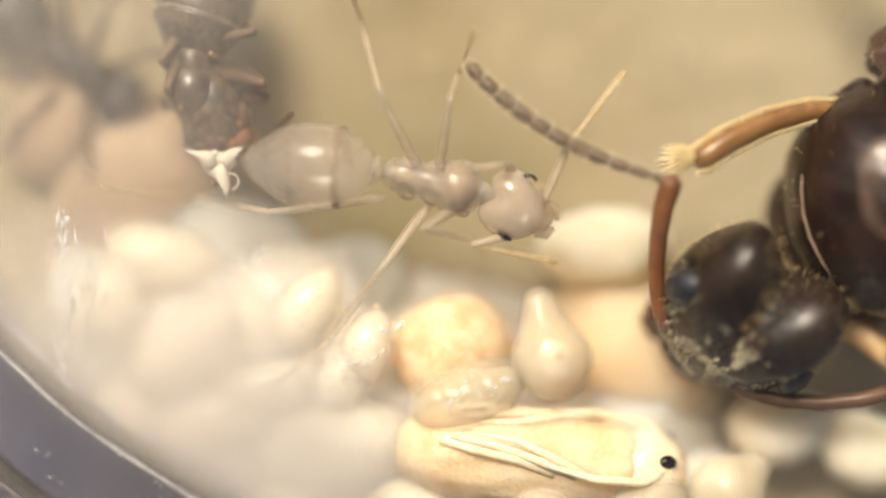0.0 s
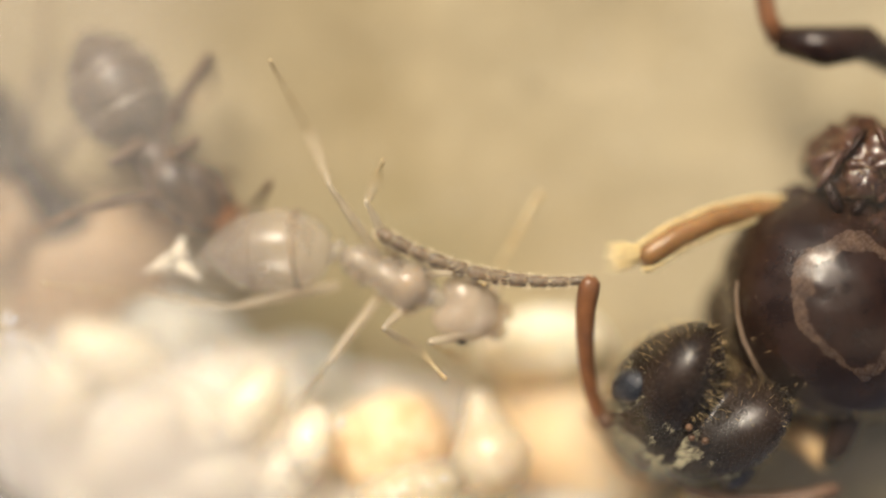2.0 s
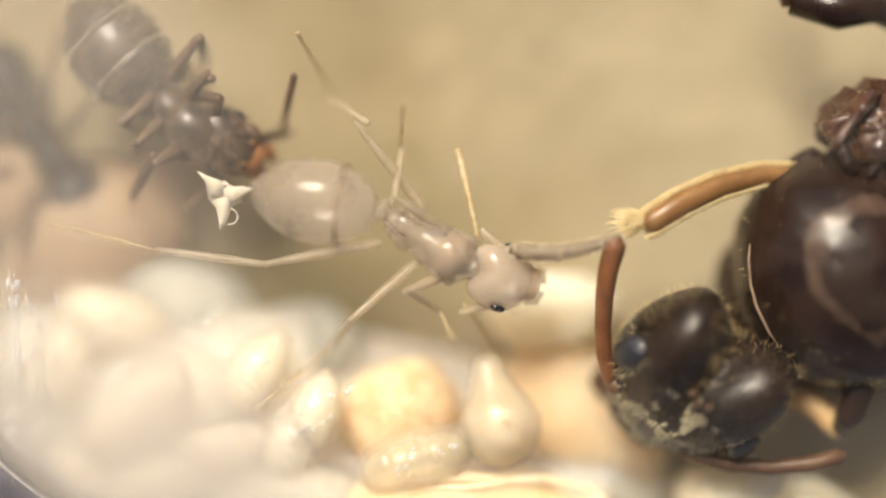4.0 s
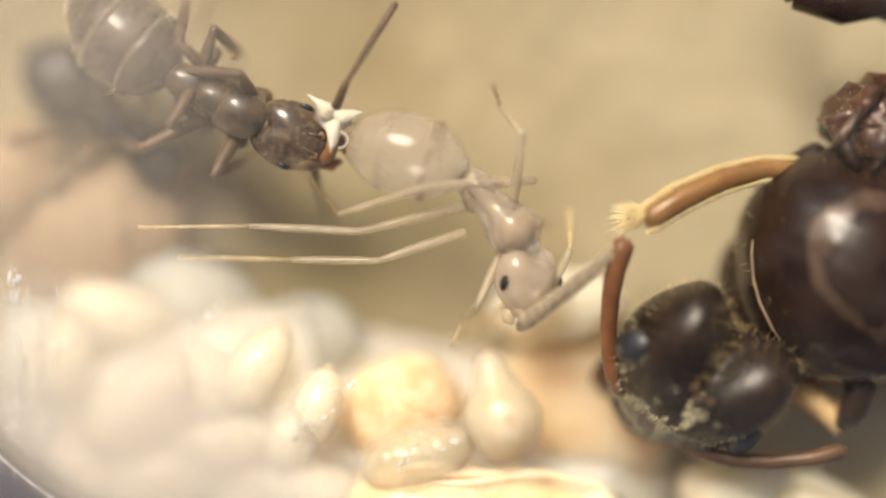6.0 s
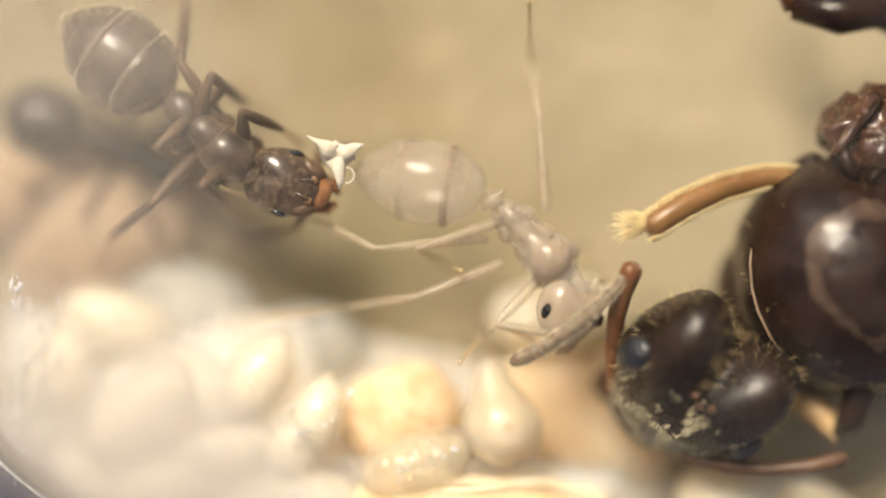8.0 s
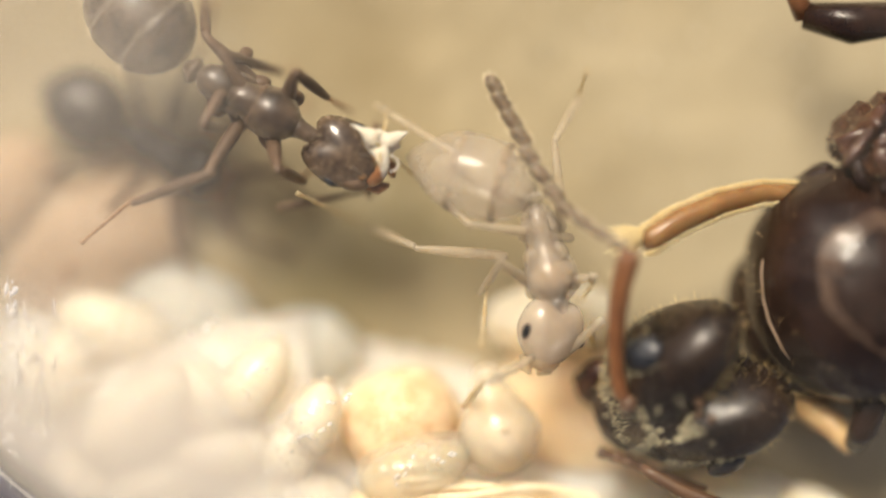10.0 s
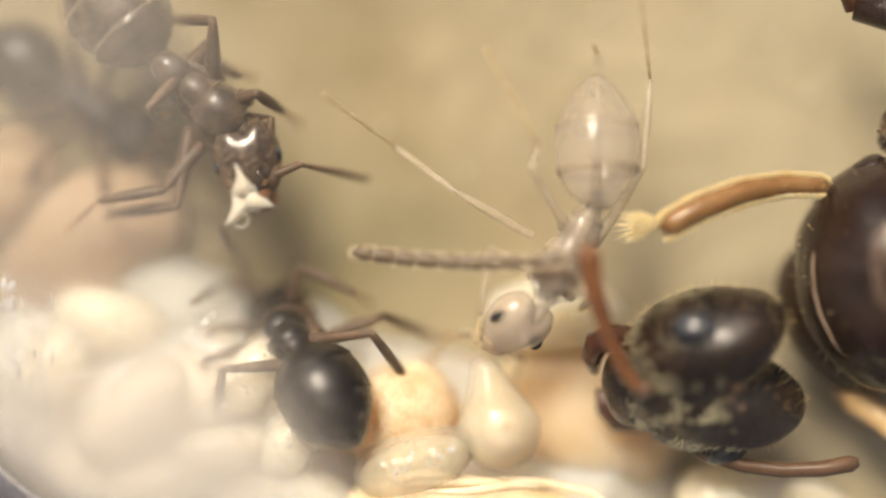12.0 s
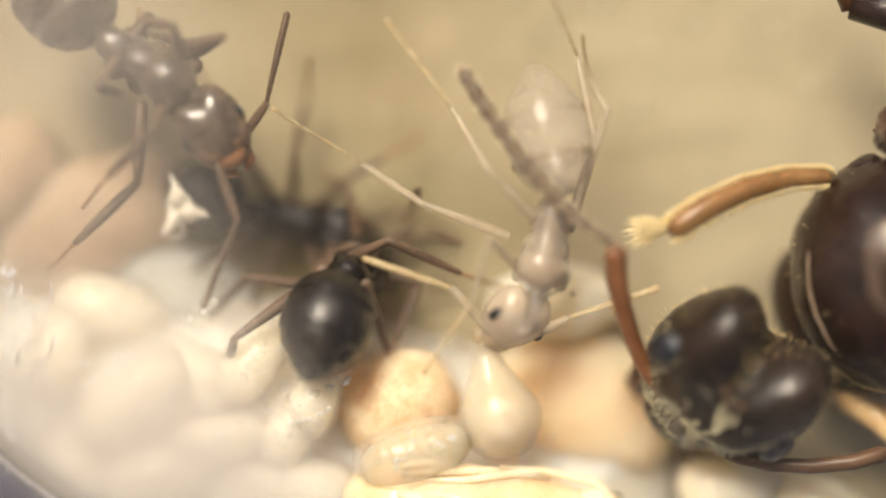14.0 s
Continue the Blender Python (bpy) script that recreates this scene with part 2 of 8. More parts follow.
def fogged_glass():
    """Clear thin glass; milky breath on the side towards -x, broken up by noise."""
    m = bpy.data.materials.new("fogged_glass")
    m.use_nodes = True
    n, l = m.node_tree.nodes, m.node_tree.links
    n.remove(n["Principled BSDF"])
    co = n.new("ShaderNodeTexCoord")
    sep = n.new("ShaderNodeSeparateXYZ")
    l.new(co.outputs["Object"], sep.inputs[0])
    ramp = n.new("ShaderNodeMapRange")
    ramp.interpolation_type = "SMOOTHSTEP"
    for name, v in (("From Min", -0.0012), ("From Max", -0.0032), ("To Min", 0.006), ("To Max", 0.76)):
        ramp.inputs[name].default_value = v
    low, lean = n.new("ShaderNodeMath"), n.new("ShaderNodeMath")
    low.operation, low.inputs[1].default_value = "MINIMUM", -0.0004
    l.new(sep.outputs["Y"], low.inputs[0])
    lean.operation, lean.inputs[1].default_value = "MULTIPLY_ADD", 0.42
    l.new(low.outputs[0], lean.inputs[0])
    l.new(sep.outputs["X"], lean.inputs[2])
    l.new(lean.outputs[0], ramp.inputs["Value"])
    mp, no = n.new("ShaderNodeMapping"), n.new("ShaderNodeTexNoise")
    mp.inputs["Scale"].default_value = (1000, 1000, 1000)
    no.inputs["Scale"].default_value, no.inputs["Detail"].default_value = 0.9, 4
    l.new(co.outputs["Object"], mp.inputs["Vector"])
    l.new(mp.outputs["Vector"], no.inputs["Vector"])
    br = n.new("ShaderNodeMapRange")
    for name, v in (("From Min", 0.3), ("From Max", 0.7), ("To Min", 0.6), ("To Max", 1.15)):
        br.inputs[name].default_value = v
    l.new(no.outputs["Fac"], br.inputs["Value"])
    mul = n.new("ShaderNodeMath")
    mul.operation = "MULTIPLY"
    l.new(ramp.outputs["Result"], mul.inputs[0])
    l.new(br.outputs["Result"], mul.inputs[1])
    up = n.new("ShaderNodeMapRange")
    for name, v in (("From Min", -0.0018), ("From Max", -0.0001), ("To Min", 1.0), ("To Max", 0.15)):
        up.inputs[name].default_value = v
    l.new(sep.outputs["Y"], up.inputs["Value"])
    far, rim = n.new("ShaderNodeVectorMath"), n.new("ShaderNodeMapRange")
    far.operation = "DISTANCE"
    far.inputs[1].default_value = (DISH[0] * MM, DISH[1] * MM, 2.79 * MM)
    l.new(co.outputs["Object"], far.inputs[0])
    for name, v in (("From Min", 0.0075), ("From Max", 0.00785), ("To Min", 1.0), ("To Max", 0.08)):
        rim.inputs[name].default_value = v
    l.new(far.outputs["Value"], rim.inputs["Value"])
    for other in (up, rim):
        step_on = n.new("ShaderNodeMath")
        step_on.operation = "MULTIPLY"
        l.new(mul.outputs[0], step_on.inputs[0])
        l.new(other.outputs["Result"], step_on.inputs[1])
        mul = step_on
    # faint smears all over
    mp2, no2, br2, plus = n.new("ShaderNodeMapping"), n.new("ShaderNodeTexNoise"), n.new("ShaderNodeMapRange"), n.new("ShaderNodeMath")
    mp2.inputs["Scale"].default_value, mp2.inputs["Rotation"].default_value = (700, 1500, 1000), (0, 0, 0.5)
    no2.inputs["Scale"].default_value, no2.inputs["Detail"].default_value = 1.1, 6
    l.new(co.outputs["Object"], mp2.inputs["Vector"])
    l.new(mp2.outputs["Vector"], no2.inputs["Vector"])
    for name, v in (("From Min", 0.48), ("From Max", 0.72), ("To Min", 0.0), ("To Max", 0.018)):
        br2.inputs[name].default_value = v
    l.new(no2.outputs["Fac"], br2.inputs["Value"])
    plus.operation = "ADD"
    l.new(mul.outputs[0], plus.inputs[0])
    l.new(br2.outputs["Result"], plus.inputs[1])
    mul = plus
    clear, fog, thin = n.new("ShaderNodeBsdfTransparent"), n.new("ShaderNodeBsdfDiffuse"), n.new("ShaderNodeBsdfTranslucent")
    fog.inputs["Color"].default_value = rgb((0.97, 0.905, 0.81))
    thin.inputs["Color"].default_value = rgb((0.97, 0.905, 0.81))
    half, mix = n.new("ShaderNodeMixShader"), n.new("ShaderNodeMixShader")
    half.inputs["Fac"].default_value = 0.18
    l.new(fog.outputs[0], half.inputs[1])
    l.new(thin.outputs[0], half.inputs[2])
    l.new(mul.outputs[0], mix.inputs["Fac"])
    l.new(clear.outputs[0], mix.inputs[1])
    l.new(half.outputs[0], mix.inputs[2])
    l.new(mix.outputs[0], n["Material Output"].inputs["Surface"])
    return m


M_COVER = fogged_glass()
# near-black tone for the table as refracted by the glass edge
M_REFRACTED = material("dark_grime", (0.035, 0.032, 0.034), (0.015, 0.014, 0.016), rough=0.6, scale=2.5, fine=30, bump=0.6)
M_FROST = material("ground_glass", (0.86, 0.86, 0.86), (0.52, 0.53, 0.58), rough=0.3, coat=0.6, alpha=0.9, scale=8, fine=40)


# ---- building helpers ----
def mm(x, y, z, turn=0.0):
    return pose(x * MM, y * MM, z * MM, 0, 0, turn)


def part(name, bm, mat, parent=None, label="", smooth=True):
    """Links a bmesh, given in millimetres, as one mesh object."""
    bmesh.ops.recalc_face_normals(bm, faces=bm.faces)
    bm.transform(Matrix.Diagonal((MM, MM, MM, 1)))
    me = bpy.data.meshes.new(name)
    bm.to_mesh(me)
    bm.free()
    me.materials.append(mat)
    if smooth:
        me.shade_smooth()
    ob = new(name, me)
    if parent:
        ob.parent = parent
    if label:
        ob["label"] = label
    return ob


def holder(name, label, category, group=""):
    return tagged(new(name), label, category, group)


def lathe(profile, sides=20, flat=1.0, bend=0.0, bm=None, caps=True):
    """A solid of rings along x, closed if caps: (x, radius) pairs. flat squeezes z, bend lifts the middle."""
    bm = bm or bmesh.new()
    x0, x1 = profile[0][0], profile[-1][0]
    rings = []
    for x, r in profile:
        u = (x - x0) / (x1 - x0)
        lift = bend * 4 * u * (1 - u)
        rings.append([bm.verts.new((x, r * math.cos(a), r * flat * math.sin(a) + lift)) for a in (2 * math.pi * k / sides for k in range(sides))])
    for a, b in zip(rings, rings[1:]):
        for k in range(sides):
            bm.faces.new((a[k], a[(k + 1) % sides], b[(k + 1) % sides], b[k]))
    if caps:
        bm.faces.new(rings[0])
        bm.faces.new(rings[-1])
    return bm


def tube(points, radii, sides=10, bm=None):
    """A rounded tube along a line of points."""
    bm = bm or bmesh.new()
    pts = [Vector(p) for p in points]
    rings = []
    for i, p in enumerate(pts):
        d = (pts[min(i + 1, len(pts) - 1)] - pts[max(i - 1, 0)]).normalized()
        side = d.cross(Vector((0, 0, 1)))
        side = side.normalized() if side.length > 1e-4 else Vector((0, 1, 0))
        up = side.cross(d)
        rings.append([bm.verts.new(p + radii[i] * (math.cos(a) * side + math.sin(a) * up)) for a in (2 * math.pi * k / sides for k in range(sides))])
    for a, b in zip(rings, rings[1:]):
        for k in range(sides):
            bm.faces.new((a[k], a[(k + 1) % sides], b[(k + 1) % sides], b[k]))
    bm.faces.new(rings[0])
    bm.faces.new(rings[-1])
    return bm


def ball(at=(0, 0, 0), radii=(1, 1, 1), turn=(0, 0, 0), u=20, v=14, bm=None, shape=None):
    """An ellipsoid, pushed about by shape(unit vector) -> factor."""
    bm = bm or bmesh.new()
    made = bmesh.ops.create_uvsphere(bm, u_segments=u, v_segments=v, radius=1)["verts"]
    m = Matrix.LocRotScale(at, Euler([radians(a) for a in turn]), None) @ Matrix.Diagonal((*radii, 1))
    for vert in made:
        if shape:
            vert.co *= shape(vert.co.normalized())
        vert.co = m @ vert.co
    return bm


def lumpy(amount, size, seed):
    return lambda p: 1 + amount * noise.noise(p * size + Vector((seed, 2.3 * seed, 0.7)))


def hairs(surface, count, length, width, seed, lean=(0, 0, 0), keep=None, where=None):
    """Fine setae standing on a surface mesh (metres), as slim three-sided spikes (millimetres)."""
    rng = random.Random(seed)
    bm = bmesh.new()
    polys = [p for p in surface.data.polygons if keep is None or keep(p.center / MM, p.normal)]
    for _ in range(count):
        p = rng.choice(polys)
        vs = [surface.data.vertices[i].co / MM for i in p.vertices]
        a, b = rng.random(), rng.random()
        at = vs[0].lerp(vs[1], a).lerp(vs[-1].lerp(vs[-2], a), b)
        if where and not where(at):
            continue
        d = (p.normal + Vector(lean) + 0.5 * Vector((rng.uniform(-1, 1), rng.uniform(-1, 1), rng.uniform(-1, 1)))).normalized()
        s = d.orthogonal().normalized() * width
        q = d.cross(s)
        tip = bm.verts.new(at + d * length * rng.uniform(0.5, 1.2))
        base = [bm.verts.new(at - 0.01 * d + w) for w in (s, -0.5 * s + 0.87 * q, -0.5 * s - 0.87 * q)]
        for i in range(3):
            bm.faces.new((base[i], base[(i + 1) % 3], tip))
    return bm


# ---- the dish, its floor and the table ----


def at_ref(x, y, z):
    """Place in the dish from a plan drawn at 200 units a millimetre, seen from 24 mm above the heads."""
    k = (25.6 - z) / 24.0 * 0.005
    return ((x - 784) * k, (441 - y) * k, z)


def build_place():
    bm = bmesh.new()
    bmesh.ops.create_grid(bm, x_segments=2, y_segments=2, size=60)
    bm.transform(Matrix.Translation((0, 0, -1.2)))
    tagged(part("ground", bm, M_TABLE), "dark blue-grey cloth under the dish", "ground", kind="structure")
    # plaster floor: a disc with slow swells
    bm = bmesh.new()
    rings, sides = 60, 120
    grid = []
    for i in range(rings + 1):
        r = (DISH_R + 0.02) * i / rings
        row = []
        for k in range(sides):
            a = 2 * math.pi * k / sides
            x, y = DISH[0] + r * math.cos(a), DISH[1] + r * math.sin(a)
            z = 0.10 * noise.noise((0.7 * x, 0.7 * y, 3)) + 0.04 * noise.noise((3.1 * x, 3.1 * y, 5)) - 0.06
            row.append(bm.verts.new((x, y, z)))
        grid.append(row)
    for a, b in zip(grid[1:], grid[2:]):
        for k in range(sides):
            bm.faces.new((a[k], a[(k + 1) % sides], b[(k + 1) % sides], b[k]))
    bm.faces.new(grid[1])
    bmesh.ops.delete(bm, geom=grid[0], context="VERTS")
    low = [bm.verts.new((v.co.x, v.co.y, -0.7)) for v in grid[-1]]
    for k in range(sides):
        bm.faces.new((grid[-1][k], grid[-1][(k + 1) % sides], low[(k + 1) % sides], low[k]))
    bm.faces.new(low)
    tagged(part("floor", bm, M_FLOOR), "damp beige plaster floor of the dish", "floor", kind="structure")
    # glass wall with a rounded rim and a base
    prof = [(0.03, -0.68), (0.03, 1.42), (0.07, 1.56), (0.16, 1.62), (0.80, 1.62), (1.02, 1.66), (1.10, 1.80), (1.12, 2.78), (1.40, 2.78), (1.44, 2.6), (1.44, -1.18), (-DISH_R + 0.3, -1.18), (-DISH_R + 0.3, -0.72), (0.0, -0.72)]
    bm = bmesh.new()
    sides = 160
    rings = []
    for k in range(sides):
        a = 2 * math.pi * k / sides
        rings.append([bm.verts.new((DISH[0] + (DISH_R + p) * math.cos(a), DISH[1] + (DISH_R + p) * math.sin(a), z)) for p, z in prof])
    for k in range(sides):
        a, b = rings[k], rings[(k + 1) % sides]
        for j in range(len(prof)):
            bm.faces.new((a[j], a[(j + 1) % len(prof)], b[(j + 1) % len(prof)], b[j]))
    wall = tagged(part("wall_glass", bm, M_GLASS), "thick clear glass wall of the dish, scratched", "wall", kind="structure")

    # ground inner edge of the rim, chipped here and there
    bm = bmesh.new()
    ring = []
    for k in range(360):
        a = 2 * math.pi * k / 360
        w = 0.016 + 0.020 * noise.noise((9 * math.cos(a), 9 * math.sin(a), 2))
        d = 0.215 + 0.02 * noise.noise((14 * math.cos(a), 14 * math.sin(a), 5))
        ring.append([bm.verts.new((DISH[0] + (DISH_R + d + p * w) * math.cos(a), DISH[1] + (DISH_R + d + p * w) * math.sin(a), 1.615 + q * 0.02)) for p, q in ((-1, -0.6), (-0.5, 0.6), (0.5, 0.9), (1, 0.2))])
    for k in range(360):
        for j in range(3):
            a, b = ring[k], ring[(k + 1) % 360]
            bm.faces.new((a[j], a[j + 1], b[j + 1], b[j]))
    part("rim", bm, M_FROST, wall, "bright ground edge of the glass")
    # dark strip inside the rim: the table's refraction, put in as colour
    bm = bmesh.new()
    ring = []
    for k in range(360):
        a = 2 * math.pi * k / 360
        d = 0.03 * noise.noise((11 * math.cos(a), 11 * math.sin(a), 12))
        ring.append([bm.verts.new((DISH[0] + (DISH_R + p) * math.cos(a), DISH[1] + (DISH_R + p) * math.sin(a), q)) for p, q in ((0.035, 1.44), (0.062 + 0.3 * d, 1.575), (0.12 + 0.5 * d, 1.626), (0.18 + d, 1.634))])
    for k in range(360):
        for j in range(3):
            a, b = ring[k], ring[(k + 1) % 360]
            bm.faces.new((a[j], a[j + 1], b[j + 1], b[j]))
    part("grime", bm, M_REFRACTED, wall, "dark strip standing in for the table refracted in the glass edge")
    # a hair-thin thread with drops along it, by the wall
    rng = random.Random(21)
    pts = [Vector(at_ref(22 + 12 * noise.noise((0.01 * y, 0, 0)), y, 1.5)) for y in range(470, 860, 10)]
    thread = tagged(part("thread", tube(pts, [0.004] * len(pts), 5), M_FROST), "hair-thin silk thread with tiny drops by the glass wall", "thread")
    for i in range(60):
        y = rng.uniform(470, 850)
        k = rng.uniform(0.006, 0.022)
        at = Vector(at_ref(22 + 12 * noise.noise((0.01 * y, 0, 0)) + rng.uniform(-9, 14), y, 1.5))
        part("drop", ball(at, (k, k * rng.uniform(1, 3.2), k), u=10, v=7), M_FROST, thread, "tiny bright drop")
    # white strokes that imitate glints, and blue-grey smears, on the inner face of the glass wall
    for mat, label, count in ((M_FROST, "white strokes standing in for glints on the glass wall", 80), (M_TABLE, "blue-grey smears on the glass wall", 60)):
        bm = bmesh.new()
        for i in range(count):
            y = rng.uniform(520, 900)
            x, y, _ = at_ref(rng.uniform(-10, 40) + abs(rng.gauss(0, 45)) + 0.15 * max(0, y - 650), y, 1.4)
            if math.hypot(x - DISH[0], y - DISH[1]) > DISH_R - 0.12:
                continue
            ln, w = rng.uniform(0.02, 0.11), rng.uniform(0.004, 0.014)
            lean = rng.uniform(-0.35, 0.35)
            z = 1.42 + rng.uniform(-0.10, 0.10)
            tube([(x, y - ln, z), (x + lean * ln, y - 0.3 * ln, z + 0.02), (x + 1.4 * lean * ln, y + ln, z)], [0.3 * w, w, 0.3 * w], 5, bm)
        tagged(part("silk_wisps" if mat is M_FROST else "smears", bm, mat), label, "wisps" if mat is M_FROST else "smears", kind="stuff")
    # crumbs on the plaster
    bm = bmesh.new()
    for i in range(60):
        at = Vector(at_ref(rng.uniform(650, 1560), rng.uniform(-150, 420), 0.03))
        k = rng.uniform(0.008, 0.022)
        bmesh.ops.create_icosphere(bm, subdivisions=1, radius=1, matrix=Matrix.LocRotScale(at, Euler((0, 0, rng.uniform(0, 3))), (k * rng.uniform(1, 3), k, 0.8 * k)))
    tagged(part("crumbs", bm, M_WHITE), "pale plaster crumbs on the floor", "crumbs", kind="stuff")
    rng = random.Random(2)
    bm = bmesh.new()
    for i in range(70):
        a, r = radians(rng.uniform(205, 262)), DISH_R + rng.uniform(0.17, 0.78)
        k = rng.uniform(0.004, 0.013)
        at = Vector((DISH[0] + r * math.cos(a), DISH[1] + r * math.sin(a), 1.62 + 0.4 * k))
        bmesh.ops.create_icosphere(bm, subdivisions=1, radius=1, matrix=Matrix.LocRotScale(at, Euler((0, 0, rng.uniform(0, 3))), (k * rng.uniform(1, 3), k, 0.6 * k)))
    tagged(part("dust", bm, M_FROST), "pale dust specks on the glass ledge", "dust", kind="stuff")
    # cover glass on the outer rim, fogged on one side
    bm = bmesh.new()
    bmesh.ops.create_circle(bm, cap_ends=True, segments=96, radius=DISH_R + 1.42)
    up = bmesh.ops.extrude_face_region(bm, geom=bm.faces[:])["geom"]
    bmesh.ops.translate(bm, vec=(0, 0, 0.12), verts=[v for v in up if isinstance(v, bmesh.types.BMVert)])
    bm.transform(Matrix.Translation((DISH[0], DISH[1], 2.79)))
    tagged(part("cover_glass", bm, M_COVER), "thin cover glass fogged with condensation at one side", "lid", kind="structure")


build_place()


# ---- brood ----
def cocoon(x, y, z, radii, turn, mat, label, seed):
    bm = ball((0, 0, 0), radii, u=40, v=26, shape=lambda p: 1 + 0.10 * noise.noise(p * 1.7 + Vector((seed, 0, 0))) + 0.025 * noise.noise(p * 8 + Vector((0, seed, 0))))
    ob = tagged(part("cocoon", bm, mat), label, "cocoon", "brood pile")
    px, py, pz = at_ref(x, y, z)
    ob.matrix_basis = mm(px, py, pz, turn)
    return ob


def egg(x, y, z, radii, turn, tilt, mesh):
    ob = tagged(new("egg", mesh), "small milky white egg in the brood pile", "egg", "brood pile")
    px, py, pz = at_ref(x, y, z)
    ob.matrix_basis = pose(px * MM, py * MM, pz * MM, 0, tilt, turn) @ Matrix.Diagonal((*radii, 1))
    return ob


def larva(x, y, z, length, width, turn, tilt, label, mat, bend=0.1, rings=11):
    """A legless grub: a bent body of swollen rings that narrows to the mouth."""
    prof = []
    steps = rings * 5
    for i in range(steps + 1):
        u = i / steps
        r = width * max(0.0, 1 - abs(2 * u - 1) ** 2.3) ** 0.5 * (1.06 - 0.22 * u)
        r *= 0.985 + 0.018 * abs(math.sin(math.pi * rings * u))
        prof.append((length * (u - 0.5), max(r, 0.012)))
    thing = holder("larva", label, "larva", "brood pile")
    bm = lathe(prof, 24, 0.9, bend)
    for v in bm.verts:
        k = 1 + 0.05 * noise.noise(v.co * 9) + 0.13 * noise.noise(v.co * 2.1 + Vector((x * 0.013, y * 0.017, 0)))
        v.co.y, v.co.z = v.co.y * k + 0.22 * (v.co.x * v.co.x), v.co.z * k
    part("skin", bm, mat, thing)
    part("flesh", lathe([(a * 0.92, max(0.01, r * 0.82)) for a, r in prof], 18, 0.85, bend * 0.6), M_FLESH if "across" in label else M_LARVA, thing, "milky flesh under the clear skin")
    part("mouth", ball((length * 0.47, 0.22 * (0.47 * length) ** 2, 0.01), (0.035, 0.04, 0.035), u=12, v=8), M_PUPA, thing, "small amber mouth")
    px, py, pz = at_ref(x, y, z)
    thing.matrix_basis = pose(px * MM, py * MM, pz * MM, 0, tilt, turn)
    return thing


def round_larva(x, y, z, turn, size, label, gut=True):
    """A flask-shaped grub: a round clear body drawn out into a neck."""
    thing = holder("larva", label, "larva", "brood pile")
    neck = 1.0 if gut else 0.62
    prof = [(-0.40, 0.02), (-0.385, 0.11), (-0.34, 0.205), (-0.26, 0.295), (-0.15, 0.36), (0.0, 0.39), (0.13, 0.365), (0.24, 0.30),
            (0.24 + 0.10 * neck, 0.235), (0.24 + 0.20 * neck, 0.185), (0.24 + 0.30 * neck, 0.15), (0.24 + 0.38 * neck, 0.12), (0.24 + 0.42 * neck, 0.06)]

    def soft(k):
        bm = lathe([(0.02 + (a - 0.02) * k, r * k) for a, r in prof], 36, 0.95)
        for v in bm.verts:
            v.co.yz = v.co.yz * (1 + 0.06 * noise.noise(v.co * 3 + Vector((size * 9, 2, 0))) + 0.02 * noise.noise(v.co * 11))
        return bm

    part("skin", soft(1.0), M_SKIN, thing, "clear shiny skin")
    part("body", soft(0.90), M_FLESH, thing, "milky flesh under the skin")
    if gut:
        ring = part("gut", ball((-0.02, -0.02, 0.13), (0.19, 0.18, 0.15), u=24, v=16, shape=lumpy(0.06, 2, 5)), M_GUT, thing, "pale gut seen through the skin")
        part("spot", ball((0.02, -0.06, 0.272), (0.035, 0.05, 0.02), u=12, v=8), M_DARK_TIP, ring, "small tan spot")
    px, py, pz = at_ref(x, y, z)
    thing.matrix_basis = mm(px, py, pz, turn) @ Matrix.Diagonal((size, size, size, 1))


